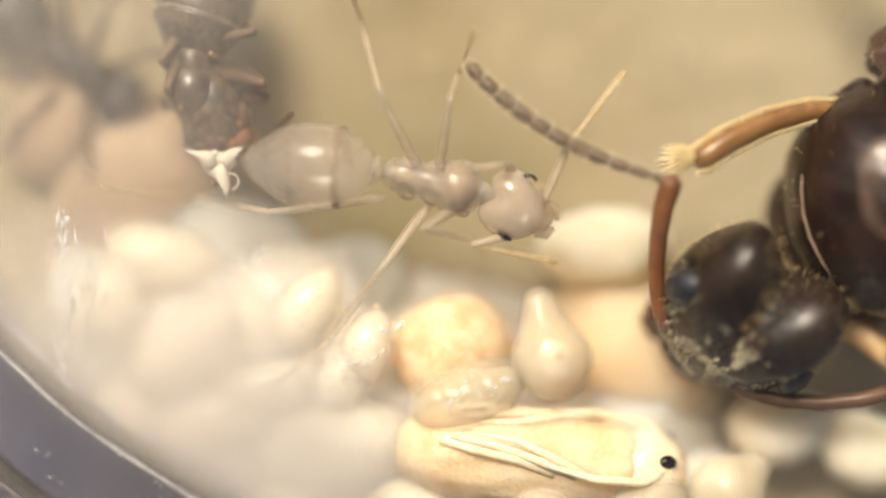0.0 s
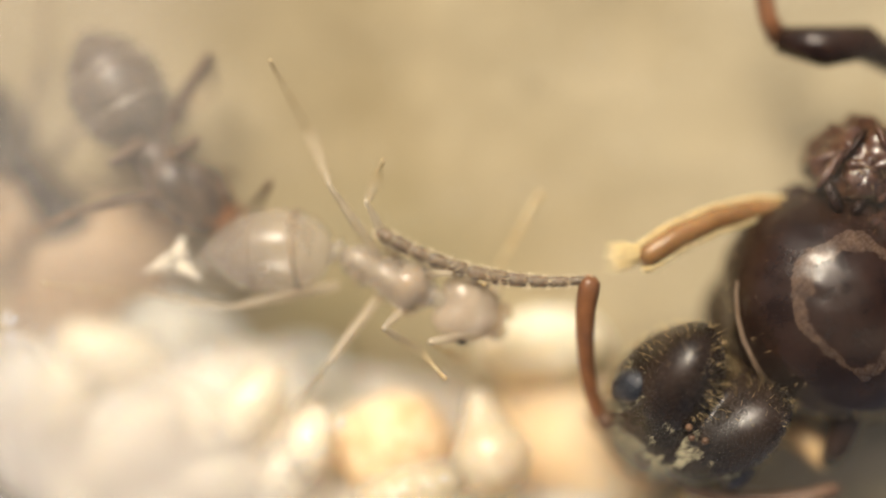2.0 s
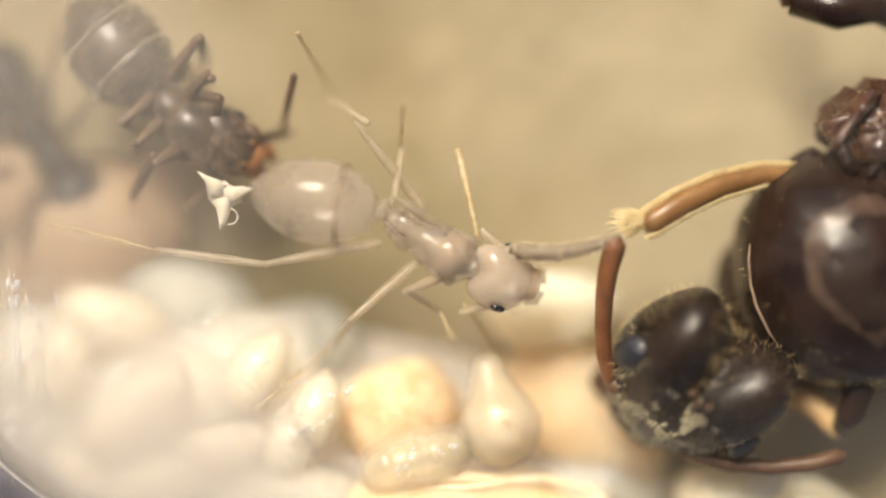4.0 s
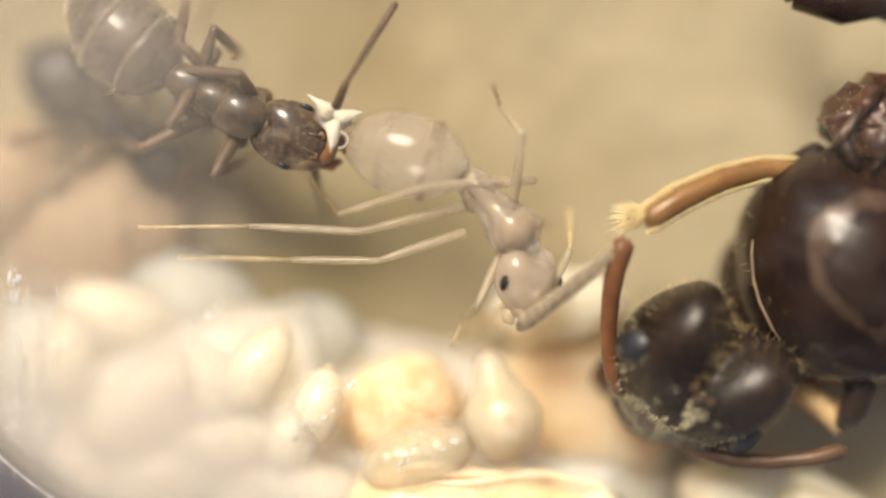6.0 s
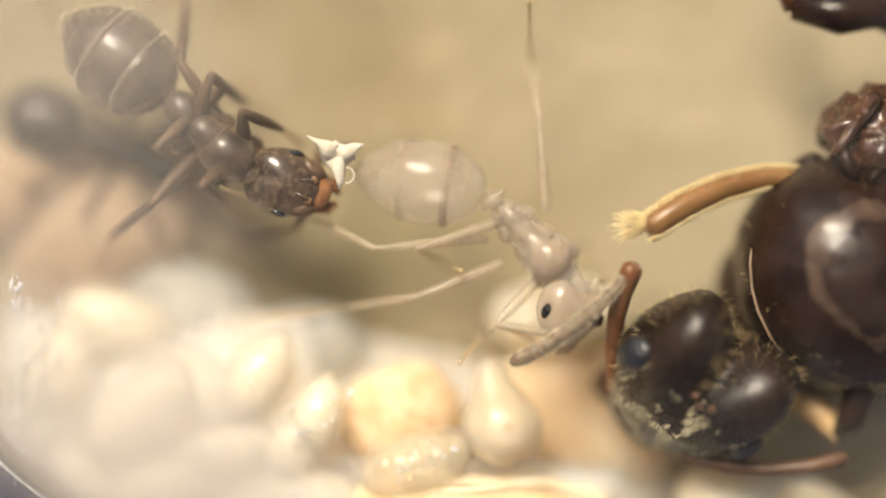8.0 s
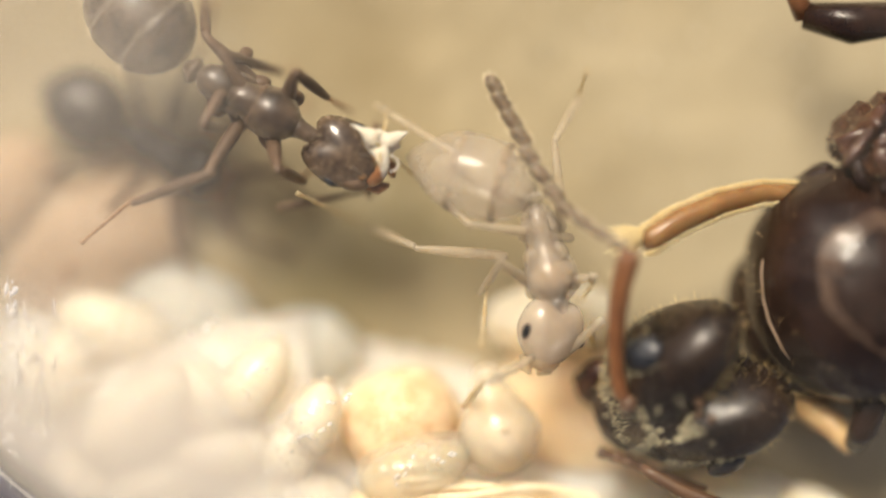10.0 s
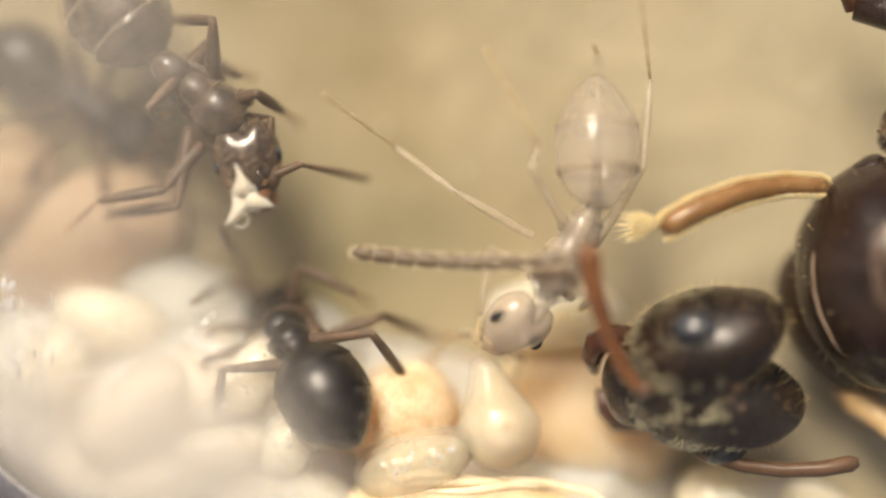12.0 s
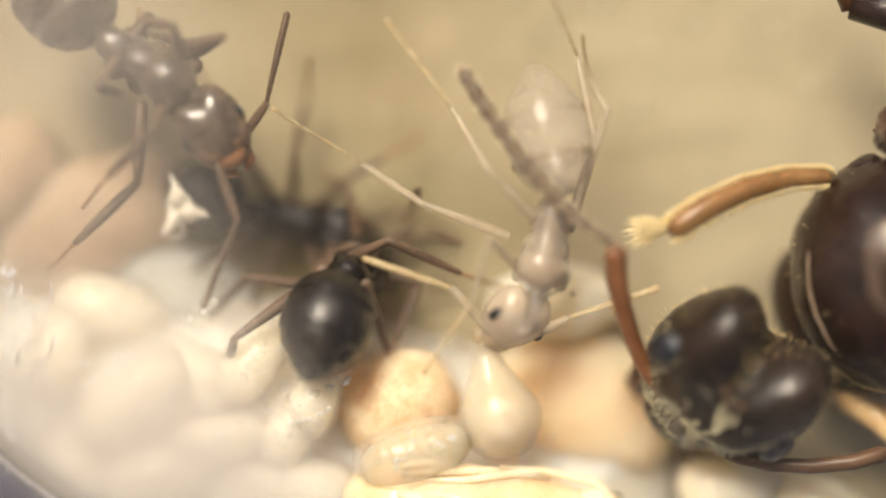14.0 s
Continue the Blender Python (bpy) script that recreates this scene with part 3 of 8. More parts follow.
def pupa(x, y, z, turn, label, eye=True, size=1.0):
    """A naked pupa on its back: wrinkled gaster, thorax, head with an eye spot, folded legs and feelers."""
    thing = holder("pupa", label, "pupa", "brood pile")
    def wrinkled(bm):
        for v in bm.verts:
            c = Vector((1.1 * v.co.x, 6 * v.co.y, 6 * v.co.z))
            k = 1 + 0.10 * noise.noise(c) + 0.05 * noise.noise(c * 2.3)
            v.co.y, v.co.z = v.co.y * k, v.co.z * k
        return bm

    prof = [(-1.45, 0.03), (-1.40, 0.16), (-1.25, 0.30), (-1.0, 0.40), (-0.7, 0.445), (-0.4, 0.45), (-0.1, 0.43), (0.2, 0.42), (0.5, 0.40), (0.72, 0.35), (0.85, 0.28)]
    fine = [(a + (b - a) * k / 4, p + (q - p) * k / 4) for (a, p), (b, q) in zip(prof, prof[1:]) for k in range(4)] + [prof[-1]]
    part("body", wrinkled(lathe(fine, 48, 0.9)), M_PUPA, thing, "wrinkled golden body in its skin")
    head = part("head", ball((0.90, 0, 0.02), (0.36, 0.37, 0.31), u=32, v=20, shape=lumpy(0.06, 2.5, 1)), M_PUPA_HEAD, thing, "clear pale head")
    if eye:
        for side, up, roll in ((-0.10, 0.285, 20), (0.34, 0.0, -90)):
            part("eye", ball((1.06, side, up), (0.085, 0.065, 0.05), (roll, 20, 20), u=14, v=10), M_EYE_BLACK, head, "black eye spot")
    for s in (1, -1):
        for k in range(3):
            part("leg", tube([(0.45 - 0.2 * k, s * 0.33, 0.24), (0.15 - 0.22 * k, s * 0.27, 0.345), (-0.3 - 0.2 * k, s * (0.10 + 0.07 * k), 0.40), (-0.8 - 0.1 * k, s * (0.05 + 0.06 * k), 0.385)], [0.03, 0.044, 0.040, 0.018]), M_PUPA_HEAD, thing, "folded leg in its skin")
        part("antenna", tube([(1.12, s * 0.12, 0.22), (0.85, s * 0.33, 0.26), (0.4, s * 0.36, 0.29), (0.0, s * 0.31, 0.36)], [0.03, 0.04, 0.04, 0.02]), M_PUPA_HEAD, thing, "folded feeler in its skin")
    px, py, pz = at_ref(x, y, z)
    thing.matrix_basis = mm(px, py, pz, turn) @ pose(0, 0, 0, -38, 0, 0) @ Matrix.Diagonal((size, size, size, 1))
    return thing


def egg_heap():
    """The packed lower layer of the pile: a soft mound of pressed-together brood, too many to tell apart."""
    bm = bmesh.new()
    grid = {}
    for i in range(97):
        for j in range(53):
            x, y = 12.5 * i, 540 + 12.5 * j
            far = at_ref(x, y, 0.4)
            wall = (DISH_R - 0.22 - math.hypot(far[0] - DISH[0], far[1] - DISH[1])) / 0.45
            edge = min((y - 525 - 0.22 * abs(x - 380)) / 200, (1130 - x) / 160, wall)
            if x > 560:
                edge = min(edge, (y - 690 - 0.2 * (x - 560)) / 140)
            if edge < -0.9:
                continue
            h = max(0.0, min(1.0, 0.5 + 0.5 * edge))
            h = h * h * (3 - 2 * h)
            px, py, pz = at_ref(x, y, 0.55)
            lump = noise.noise((1.3 * px, 1.3 * py, 4)) * 0.06 + noise.noise((3.4 * px, 3.4 * py, 8)) * 0.05
            grid[i, j] = bm.verts.new((px, py, -0.08 + (0.92 + lump) * h))
    for i, j in grid:
        if (i + 1, j) in grid and (i + 1, j + 1) in grid and (i, j + 1) in grid:
            bm.faces.new((grid[i, j], grid[i, j + 1], grid[i + 1, j + 1], grid[i + 1, j]))
    tagged(part("egg_heap", bm, M_EGG), "soft heap of milky eggs and young larvae pressed together", "eggs", kind="stuff")


def build_brood():
    cocoon(712, 728, 0.72, (0.56, 0.50, 0.50), 25, M_COCOON, "tan silk cocoon, rough and round, in the brood pile", 1)
    cocoon(985, 548, 0.42, (0.62, 0.37, 0.38), 4, M_SAND, "smooth cream cocoon lying beside the queen", 2)
    cocoon(505, 900, 0.8, (0.82, 0.46, 0.50), 3, M_CREAM, "large cream cocoon in the brood pile", 3)
    cocoon(1030, 735, 0.22, (0.92, 0.72, 0.42), -15, M_STRAW, "straw-coloured cocoon under the queen's head", 4)
    cocoon(175, 415, 0.10, (0.95, 0.65, 0.45), 30, M_PEACH, "peach cocoon lying deep at the wall", 5)
    cocoon(30, 330, 0.05, (0.60, 0.5, 0.40), 70, M_PEACH, "peach cocoon lying deep at the wall", 6)
    cocoon(330, 545, 0.10, (0.75, 0.5, 0.42), -20, M_MILK, "pale cocoon lying deep in the pile", 7)
    cocoon(540, 610, 0.08, (0.55, 0.42, 0.34), 10, M_MILK, "pale cocoon lying deep in the pile", 8)
    round_larva(888, 748, 1.15, 102, 1.0, "round translucent larva with a dark spot inside")
    round_larva(1195, 985, 1.15, 40, 0.95, "round milky larva at the edge of the pile", False)
    round_larva(1068, 1022, 1.2, 150, 0.95, "round milky larva at the edge of the pile", False)
    round_larva(868, 1015, 1.15, 80, 0.9, "round milky larva at the edge of the pile", False)
    larva(742, 815, 1.18, 1.14, 0.32, 18, 4, "glassy larva lying across the brood pile", M_GLASSY, 0.06)
    pupa(880, 925, 1.02, -6, "golden naked pupa with a black eye spot")
    larva(1300, 872, 0.50, 1.05, 0.34, 5, 0, "greyish larva lying in the shade of the queen", M_LARVA, 0.05)
    larva(1450, 915, 0.50, 1.05, 0.34, -20, 0, "greyish larva lying in the shade of the queen", M_LARVA, 0.05)
    larva(245, 720, 1.10, 1.25, 0.36, 40, 0, "shiny milky larva in the brood pile", M_GLASSY, 0.12)
    larva(110, 640, 0.70, 0.95, 0.36, 70, 0, "white larva near the glass wall", M_GLASSY, 0.1)
    larva(375, 690, 0.74, 1.1, 0.36, -30, 0, "milky larva in the brood pile", M_GLASSY, 0.1)
    larva(520, 775, 1.1, 0.75, 0.27, 60, 0, "glassy young larva in the brood pile", M_GLASSY, 0.08)
    larva(300, 850, 1.05, 1.2, 0.34, 15, 0, "shiny milky larva in the brood pile", M_GLASSY, 0.1)
    larva(160, 840, 0.72, 1.0, 0.34, -35, 0, "milky larva close to the glass wall", M_GLASSY, 0.1)
    larva(1010, 1060, 0.78, 1.1, 0.36, 10, 0, "milky larva at the edge of the pile", M_GLASSY, 0.08)
    larva(660, 1020, 0.78, 1.2, 0.38, -10, 0, "milky larva at the edge of the pile", M_LARVA, 0.08)
    larva(420, 1020, 0.78, 1.2, 0.38, 25, 0, "milky larva at the edge of the pile", M_LARVA, 0.08)
    larva(455, 655, 0.95, 0.95, 0.30, 52, 0, "milky ringed larva lying on the heap", M_GLASSY, 0.1)
    larva(560, 725, 1.12, 0.80, 0.27, 68, 0, "wet ringed larva beside the tan cocoon", M_GLASSY, 0.1)
    larva(395, 790, 1.05, 1.0, 0.29, 12, 0, "wet milky larva lying flat on the heap", M_GLASSY, 0.08)
    larva(200, 560, 0.55, 1.1, 0.36, -10, 0, "white larva lying deep in the heap", M_GLASSY, 0.1)
    cocoon(900, 905, 0.30, (0.75, 0.42, 0.36), 10, M_CREAM, "pale cocoon lying deep in the pile", 9)
    cocoon(690, 905, 0.32, (0.60, 0.42, 0.36), -30, M_CREAM, "pale cocoon lying deep in the pile", 10)
    cocoon(1120, 1010, 0.30, (0.65, 0.42, 0.34), 40, M_CREAM, "pale cocoon lying deep in the pile", 11)
    egg_heap()
    # short rows of clear beads, added to stand in for glints on the wet skins
    rng = random.Random(31)
    bm = bmesh.new()
    for x, y, z in ((290, 625, 1.16), (360, 565, 1.12), (395, 720, 1.34), (420, 765, 1.34), (600, 690, 1.38), (565, 745, 1.38), (245, 690, 1.42), (180, 590, 1.05),
                    (140, 660, 1.05), (330, 830, 1.34), (255, 765, 1.2), (500, 800, 1.36), (780, 800, 1.46), (720, 815, 1.46)):
        a = radians(rng.uniform(10, 60))
        for k in range(rng.randint(4, 8)):
            p, q = rng.uniform(-34, 34), rng.uniform(-5, 5)
            r = rng.uniform(0.010, 0.026)
            at = Vector(at_ref(x + p * math.cos(a) + q * math.sin(a), y - p * math.sin(a) + q * math.cos(a), z + rng.uniform(-0.02, 0.02)))
            ball(at, (r * rng.uniform(1.0, 2.2), r, 0.7 * r), (0, 0, math.degrees(a)), 10, 7, bm)
    tagged(part("dew", bm, M_GLINT_BEAD), "tiny clear beads added to give the wet brood its glints", "dew", kind="stuff")
    rng = random.Random(5)
    base = part("egg_form", ball((0, 0, 0), (0.21, 0.14, 0.14), u=20, v=14, shape=lumpy(0.03, 1.5, 9)), M_EGG)
    mesh = base.data
    bpy.data.objects.remove(base)
    for i in range(8):
        x, y = rng.uniform(90, 660), rng.uniform(640, 1120)
        if (y - 640) < 0.3 * (90 + 400 - x) or (y - 850) > 0.75 * (x - 51):
            continue
        far = at_ref(x, y, 0.4)
        if math.hypot(far[0] - DISH[0], far[1] - DISH[1]) > DISH_R - 0.35:
            continue
        k = rng.uniform(0.85, 1.25)
        egg(x, y, rng.uniform(0.62, 0.85), (k, k, k), rng.uniform(0, 180), rng.uniform(-40, 40), mesh)
    for i in range(8):
        k = rng.uniform(0.85, 1.2)
        egg(rng.uniform(640, 1250), rng.uniform(960, 1120), rng.uniform(0.6, 0.8), (k, k, k), rng.uniform(0, 180), rng.uniform(-30, 30), mesh)


build_brood()


# ---- ants ----
ANTS = {}
LEG_GROWTH = {"F": 0.85, "M": 1.12, "R": 1.42}
LEG_SPOTS = {"F": 0.30, "M": 0.05, "R": -0.18}


def segment(name, length, thick, mat, parent, label="", taper=0.6, bow=0.0):
    """A limb piece along x about its middle, swollen in the first half."""
    n = 9
    prof = []
    for i in range(n):
        u = i / (n - 1)
        r = thick * ((1 - u) + taper * u) * (0.72 + 0.5 * math.sin(math.pi * (0.12 + 0.76 * u)) ** 1.2)
        prof.append((length * (u - 0.5), r))
    prof.insert(0, (-length * 0.5 - 0.5 * prof[0][1], 0.5 * prof[0][1]))
    prof.append((length * 0.5 + 0.5 * prof[-1][1], 0.5 * prof[-1][1]))
    return part(name, lathe(prof, 10, 1.0, bow), mat, parent, label)


def tarsus_mesh(length, thick):
    """Five little joints and a claw."""
    prof, x = [], -0.5
    for share in (0.46, 0.17, 0.13, 0.10, 0.14):
        for u, r in ((0.02, 0.75), (0.5, 0.85), (0.9, 1.15), (0.99, 0.7)):
            prof.append((length * (x + share * u), thick * r * (1.0 if x < 0.3 else 1.15)))
        x += share
    return lathe(prof, 8)


def gaster_radius(u, width):
    w = min(u, 0.72)
    r = width * max(0.0, 1 - abs(2 * w - 0.97) ** 2.3) ** 0.5 * (1.04 - 0.30 * w ** 3)
    return r if u <= 0.72 else r * (max(0.0, 1 - u) / 0.28) ** 0.66


def ant_head_shape(p):
    """Heart-shaped: rounded corners and a shallow notch behind, narrowing to the mouth."""
    back, front, side = max(0.0, -p.x), max(0.0, p.x), abs(p.y)
    f = 1 + 0.16 * back * math.exp(-((side - 0.62) / 0.33) ** 2) - 0.22 * back * back * math.exp(-(p.y / 0.28) ** 2)
    f -= 0.24 * front * side
    return f * (1 + 0.012 * noise.noise(p * 3))


def build_ant(key, label, body_mat, leg_mat, tip_mat, eye_mat, face_mat, band_mat, sizes, leg_lengths, feelers, stout=1.0):
    gl, gw, tl, tw, hl, hw = sizes
    thing = holder("ant", label, "ant", "ants")
    spec = {"thing": thing, "rows": {}, "lengths": leg_lengths, "feelers": feelers, "sizes": sizes}
    P = {}
    # gaster: overlapping tergites, wide end at +x where it joins the waist
    cuts = (0.0, 1.0) if body_mat is M_PALE else (0.0, 0.27, 0.60, 0.80, 0.92, 1.0)
    rims = (0.27, 0.60)
    first = None
    for i, (a, b) in enumerate(zip(cuts, cuts[1:])):
        prof = []
        n = 33 if body_mat is M_PALE else 9
        for j in range(n):
            u = a + (b - a) * j / (n - 1)
            lip = 1.0 + (0.0 if body_mat is M_PALE else 0.028 if body_mat is M_CHITIN else 0.03) * (j / (n - 1)) ** 3 - (0.0 if body_mat is M_PALE else 0.012) * (1 - j / (n - 1)) ** 3
            prof.append((gl * (0.5 - u), max(0.004, gaster_radius(u, gw) * lip)))
        if i == 0:
            first = part("gaster", lathe(prof, 28, 0.92), body_mat, thing)
        else:
            part("tergite", lathe(prof, 28, 0.92), body_mat, first)
    if band_mat:
        for i, b in enumerate(rims):
            wide = 2.4 if body_mat is M_PALE else 1.0
            bm = lathe([(gl * (0.5 - b) + 0.020 * wide, gaster_radius(b - 0.02, gw) * 1.0), (gl * (0.5 - b) + 0.012 * wide, gaster_radius(b, gw) * 1.018), (gl * (0.5 - b) - 0.012, gaster_radius(b, gw) * 1.018), (gl * (0.5 - b) - 0.03, gaster_radius(b + 0.02, gw) * 0.99)], 28, 0.92, caps=False)
            part("band", bm, band_mat if i == 0 else M_PALE_FAINT if band_mat is M_PALE_BAND else band_mat, first, "faint rim between two plates")
    P["gaster"] = first
    if body_mat is not M_PALE:
        for ob in (first, *first.children):
            tagged(part("down", hairs(ob, 60 if body_mat is M_CHITIN else 200, 0.055, 0.0016, 7, lean=(-1.2, 0, 0)), M_DOWN, ob if ob is first else first, "fine silvery down", smooth=False), kind="stuff")
    # thorax: three humps and the waist scale, fixed on the thing
    shape = ((-0.42, 0.30), (-0.40, 0.46), (-0.34, 0.62), (-0.25, 0.70), (-0.15, 0.68), (-0.08, 0.60), (-0.04, 0.60), (0.02, 0.68), (0.08, 0.78), (0.14, 0.92),
             (0.22, 1.0), (0.30, 0.98), (0.37, 0.86), (0.43, 0.66), (0.47, 0.46), (0.50, 0.36))
    if body_mat is M_PALE:
        shape = ((-0.42, 0.24), (-0.40, 0.38), (-0.34, 0.54), (-0.25, 0.64), (-0.15, 0.66), (-0.06, 0.64), (0.02, 0.68), (0.08, 0.76), (0.14, 0.87),
                 (0.22, 0.97), (0.30, 0.98), (0.37, 0.86), (0.43, 0.66), (0.47, 0.46), (0.50, 0.36))
    bm = lathe([(tl * x, tw * r) for x, r in shape], 24, 0.95)
    for v in bm.verts:
        v.co.yz = v.co.yz * (1 + 0.09 * noise.noise(v.co * 4.5 + Vector((2, 7, 1))))
    part("thorax", bm, body_mat, thing)
    if body_mat is not M_PALE:
        part("mesonotum", ball((tl * 0.03, 0, tw * 0.36), (tl * 0.20, tw * 0.64, tw * 0.52), u=20, v=14, shape=lumpy(0.06, 2, 3)), body_mat, thing)
        part("propodeum", ball((-tl * 0.24, 0, tw * 0.22), (tl * 0.20, tw * 0.68, tw * 0.55), u=20, v=14, shape=lumpy(0.06, 2, 5)), body_mat, thing)
        for s2 in (1, -1):
            for x, y, r in ((0.30, 0.78, 1.0), (0.02, 0.72, 0.85), (-0.20, 0.70, 0.9)):
                part("coxa", ball((tl * x, s2 * tw * y, -tw * 0.45), (tl * 0.13 * r, tw * 0.40 * r, tw * 0.42 * r), (0, 0, s2 * 35), u=16, v=10), leg_mat, thing, "brown hip joint")
            part("side_plate", ball((-tl * 0.12, s2 * tw * 0.55, tw * 0.10), (tl * 0.16, tw * 0.22, tw * 0.35), (s2 * -30, 0, s2 * 12), u=16, v=10, shape=lumpy(0.15, 3, 8)), body_mat, thing)
        part("suture", lathe([(tl * 0.085, tw * 0.78), (tl * 0.095, tw * 0.865), (tl * 0.115, tw * 0.91), (tl * 0.125, tw * 0.88)], 24, 0.95), leg_mat, thing, "paler seam of the trunk")
    if body_mat is M_PALE:
        for x, r in ((0.13, 0.85), (-0.30, 0.58)):
            part("seam", lathe([(tl * x - 0.012, tw * r * 0.99), (tl * x - 0.006, tw * r * 1.03), (tl * x + 0.006, tw * r * 1.03), (tl * x + 0.012, tw * r * 0.99)], 24, 0.95, caps=False), M_PALE_FAINT, thing, "darker seam of the trunk")
        part("flesh", lathe([(tl * x, tw * r * 0.5) for x, r in shape], 16, 0.9), M_PALE_LEG, thing, "pale flesh seen through the skin")
        for s2 in (1, -1):
            for x, y in ((0.30, 0.62), (0.02, 0.48), (-0.20, 0.46)):
                part("coxa", ball((tl * x, s2 * tw * y, -tw * 0.45), (tl * 0.11, tw * 0.28, tw * 0.32), (0, 0, s2 * 35), u=16, v=10), M_PALE_LEG, thing)
    if body_mat is M_PALE:
        part("pronotum", ball((tl * 0.26, 0, 0.02), (tl * 0.17, tw * 0.78, tw * 0.72), u=24, v=16, shape=lumpy(0.08, 2, 3)), M_PALE_FACE, thing, "creamy front plate seen through the skin")
    else:
        part("pronotum", ball((tl * 0.25, 0, 0.03), (tl * 0.25, tw * 0.93, tw * 0.86), u=26, v=18), body_mat, thing)
    part("petiole", lathe([(-tl * 0.56, tw * 0.20), (-tl * 0.52, tw * 0.30), (-tl * 0.49, tw * 0.52), (-tl * 0.455, tw * 0.52), (-tl * 0.42, tw * 0.30), (-tl * 0.38, tw * 0.22)], 16, 1.15), body_mat, thing)
    part("neck", lathe([(tl * 0.44, tw * 0.5), (tl * 0.52, tw * 0.36), (tl * 0.62, tw * 0.30), (tl * 0.72, tw * 0.27)], 14), body_mat, thing)
    # head
    head = part("head", ball((0, 0, 0), (hl * 0.52, hw, hw * 0.72), u=32, v=22, shape=ant_head_shape), {M_GREY: M_GREY_HEAD, M_PALE: M_PALE_HEAD}.get(body_mat, body_mat), thing)
    for s in (1, -1):
        part("eye", ball((-hl * 0.02, s * hw * 0.86, hw * 0.22), (hw * 0.25, hw * 0.13, hw * 0.22), (s * -20, 0, s * 8), u=16, v=12), eye_mat, head, "oval dark eye")
        part("mandible", tube([(hl * 0.40, s * hw * 0.40, -0.05), (hl * 0.55, s * hw * 0.34, -0.05), (hl * 0.64, s * hw * 0.12, -0.06)], [hw * 0.2, hw * 0.2, hw * 0.06], 10), face_mat, head, "reddish toothed jaw")
    part("clypeus", ball((hl * 0.36, 0, hw * 0.14), (hl * 0.18, hw * 0.5, hw * 0.36), u=20, v=12), face_mat, head)
    if body_mat is not M_PALE:
        for s in (1, -1):
            part("cheek", ball((hl * 0.22, s * hw * 0.58, hw * 0.20), (hl * 0.20, hw * 0.26, hw * 0.30), (0, 0, -s * 18), u=16, v=12, shape=lumpy(0.12, 3, 4)), leg_mat, head, "paler brown cheek")
            part("frontal_ridge", tube([(hl * 0.10, s * hw * 0.20, hw * 0.66), (hl * 0.22, s * hw * 0.26, hw * 0.60), (hl * 0.33, s * hw * 0.30, hw * 0.48)], [0.012, 0.022, 0.012], 8), body_mat, head)
            part("antenna_socket", ball((hl * 0.27, s * hw * 0.30, hw * 0.50), (0.04, 0.04, 0.03), u=12, v=8), tip_mat, head, "tan socket of the feeler")
        tagged(part("bristles", hairs(head, 160, 0.06, 0.0014, 17), M_DOWN, head, "fine pale bristles", smooth=False), kind="stuff")
    P["head"] = head
    for side in "LU":
        sl, fl = feelers
        P["A" + side + "s"] = segment("scape", sl, 0.034, leg_mat, thing, "first long joint of the feeler", 1.1)
        prof = []
        n = 10
        for i in range(n):
            for u, r in ((0.04, 0.80), (0.5, 1.0), (0.94, 0.84)):
                prof.append((fl * ((i + u) / n - 0.5), (0.022 + 0.014 * min(1, i / 5)) * r * (0.55 if i == n - 1 and u > 0.9 else 1)))
        P["A" + side + "f"] = part("flagellum", lathe(prof, 10, 1.0, 0.03), tip_mat if body_mat is M_PALE else leg_mat, thing, "beaded outer part of the feeler")
    fe, ti, ta = leg_lengths
    for side in "LU":
        for spot in "FMR":
            k = side + spot
            f = LEG_GROWTH[spot]
            P[k + "1"] = segment("femur", fe * f, 0.050 * stout, leg_mat, thing)
            P[k + "2"] = segment("tibia", ti * f, 0.034 * stout, leg_mat, thing, taper=0.8)
            P[k + "3"] = part("tarsus", tarsus_mesh(ta * min(f, 1.1), 0.020), tip_mat, thing, "slender jointed foot")
    spec["parts"] = P
    ANTS[key] = spec
    return key


def between(a, b, roll=0.0, up=Vector((0, 0, 1))):
    """A pose in the middle of a and b (millimetres), x from a to b, z as upright as can be."""
    a, b = Vector(a), Vector(b)
    x = (b - a).normalized()
    y = up.cross(x)
    y = y.normalized() if y.length > 0.05 else Vector((0, 1, 0))
    z = x.cross(y)
    m = Matrix((x, y, z)).transposed().to_4x4()
    return Matrix.Translation((a + b) / 2 * MM) @ m @ pose(0, 0, 0, roll, 0, 0)


def reach(a, b, length, rise):
    """The end of a limb piece of a fixed length from a over b's place in plan: the rest of the length goes up or down."""
    a, b = Vector(a), Vector(b)
    flat = (b.xy - a.xy)
    d = flat.length
    if d >= length * 0.98:
        e = a.xy + flat * (length / d)
        return Vector((*e, a.z + max(-0.1, min(0.1, b.z - a.z))))
    h = math.sqrt(length * length - d * d)
    z = a.z + h if rise and h < 0.38 else a.z - h
    if z > 2.0:
        z = a.z - h
    if z < 0.06:
        z = a.z + h if a.z + h < 1.9 else 0.06
    return Vector((b.x, b.y, z))


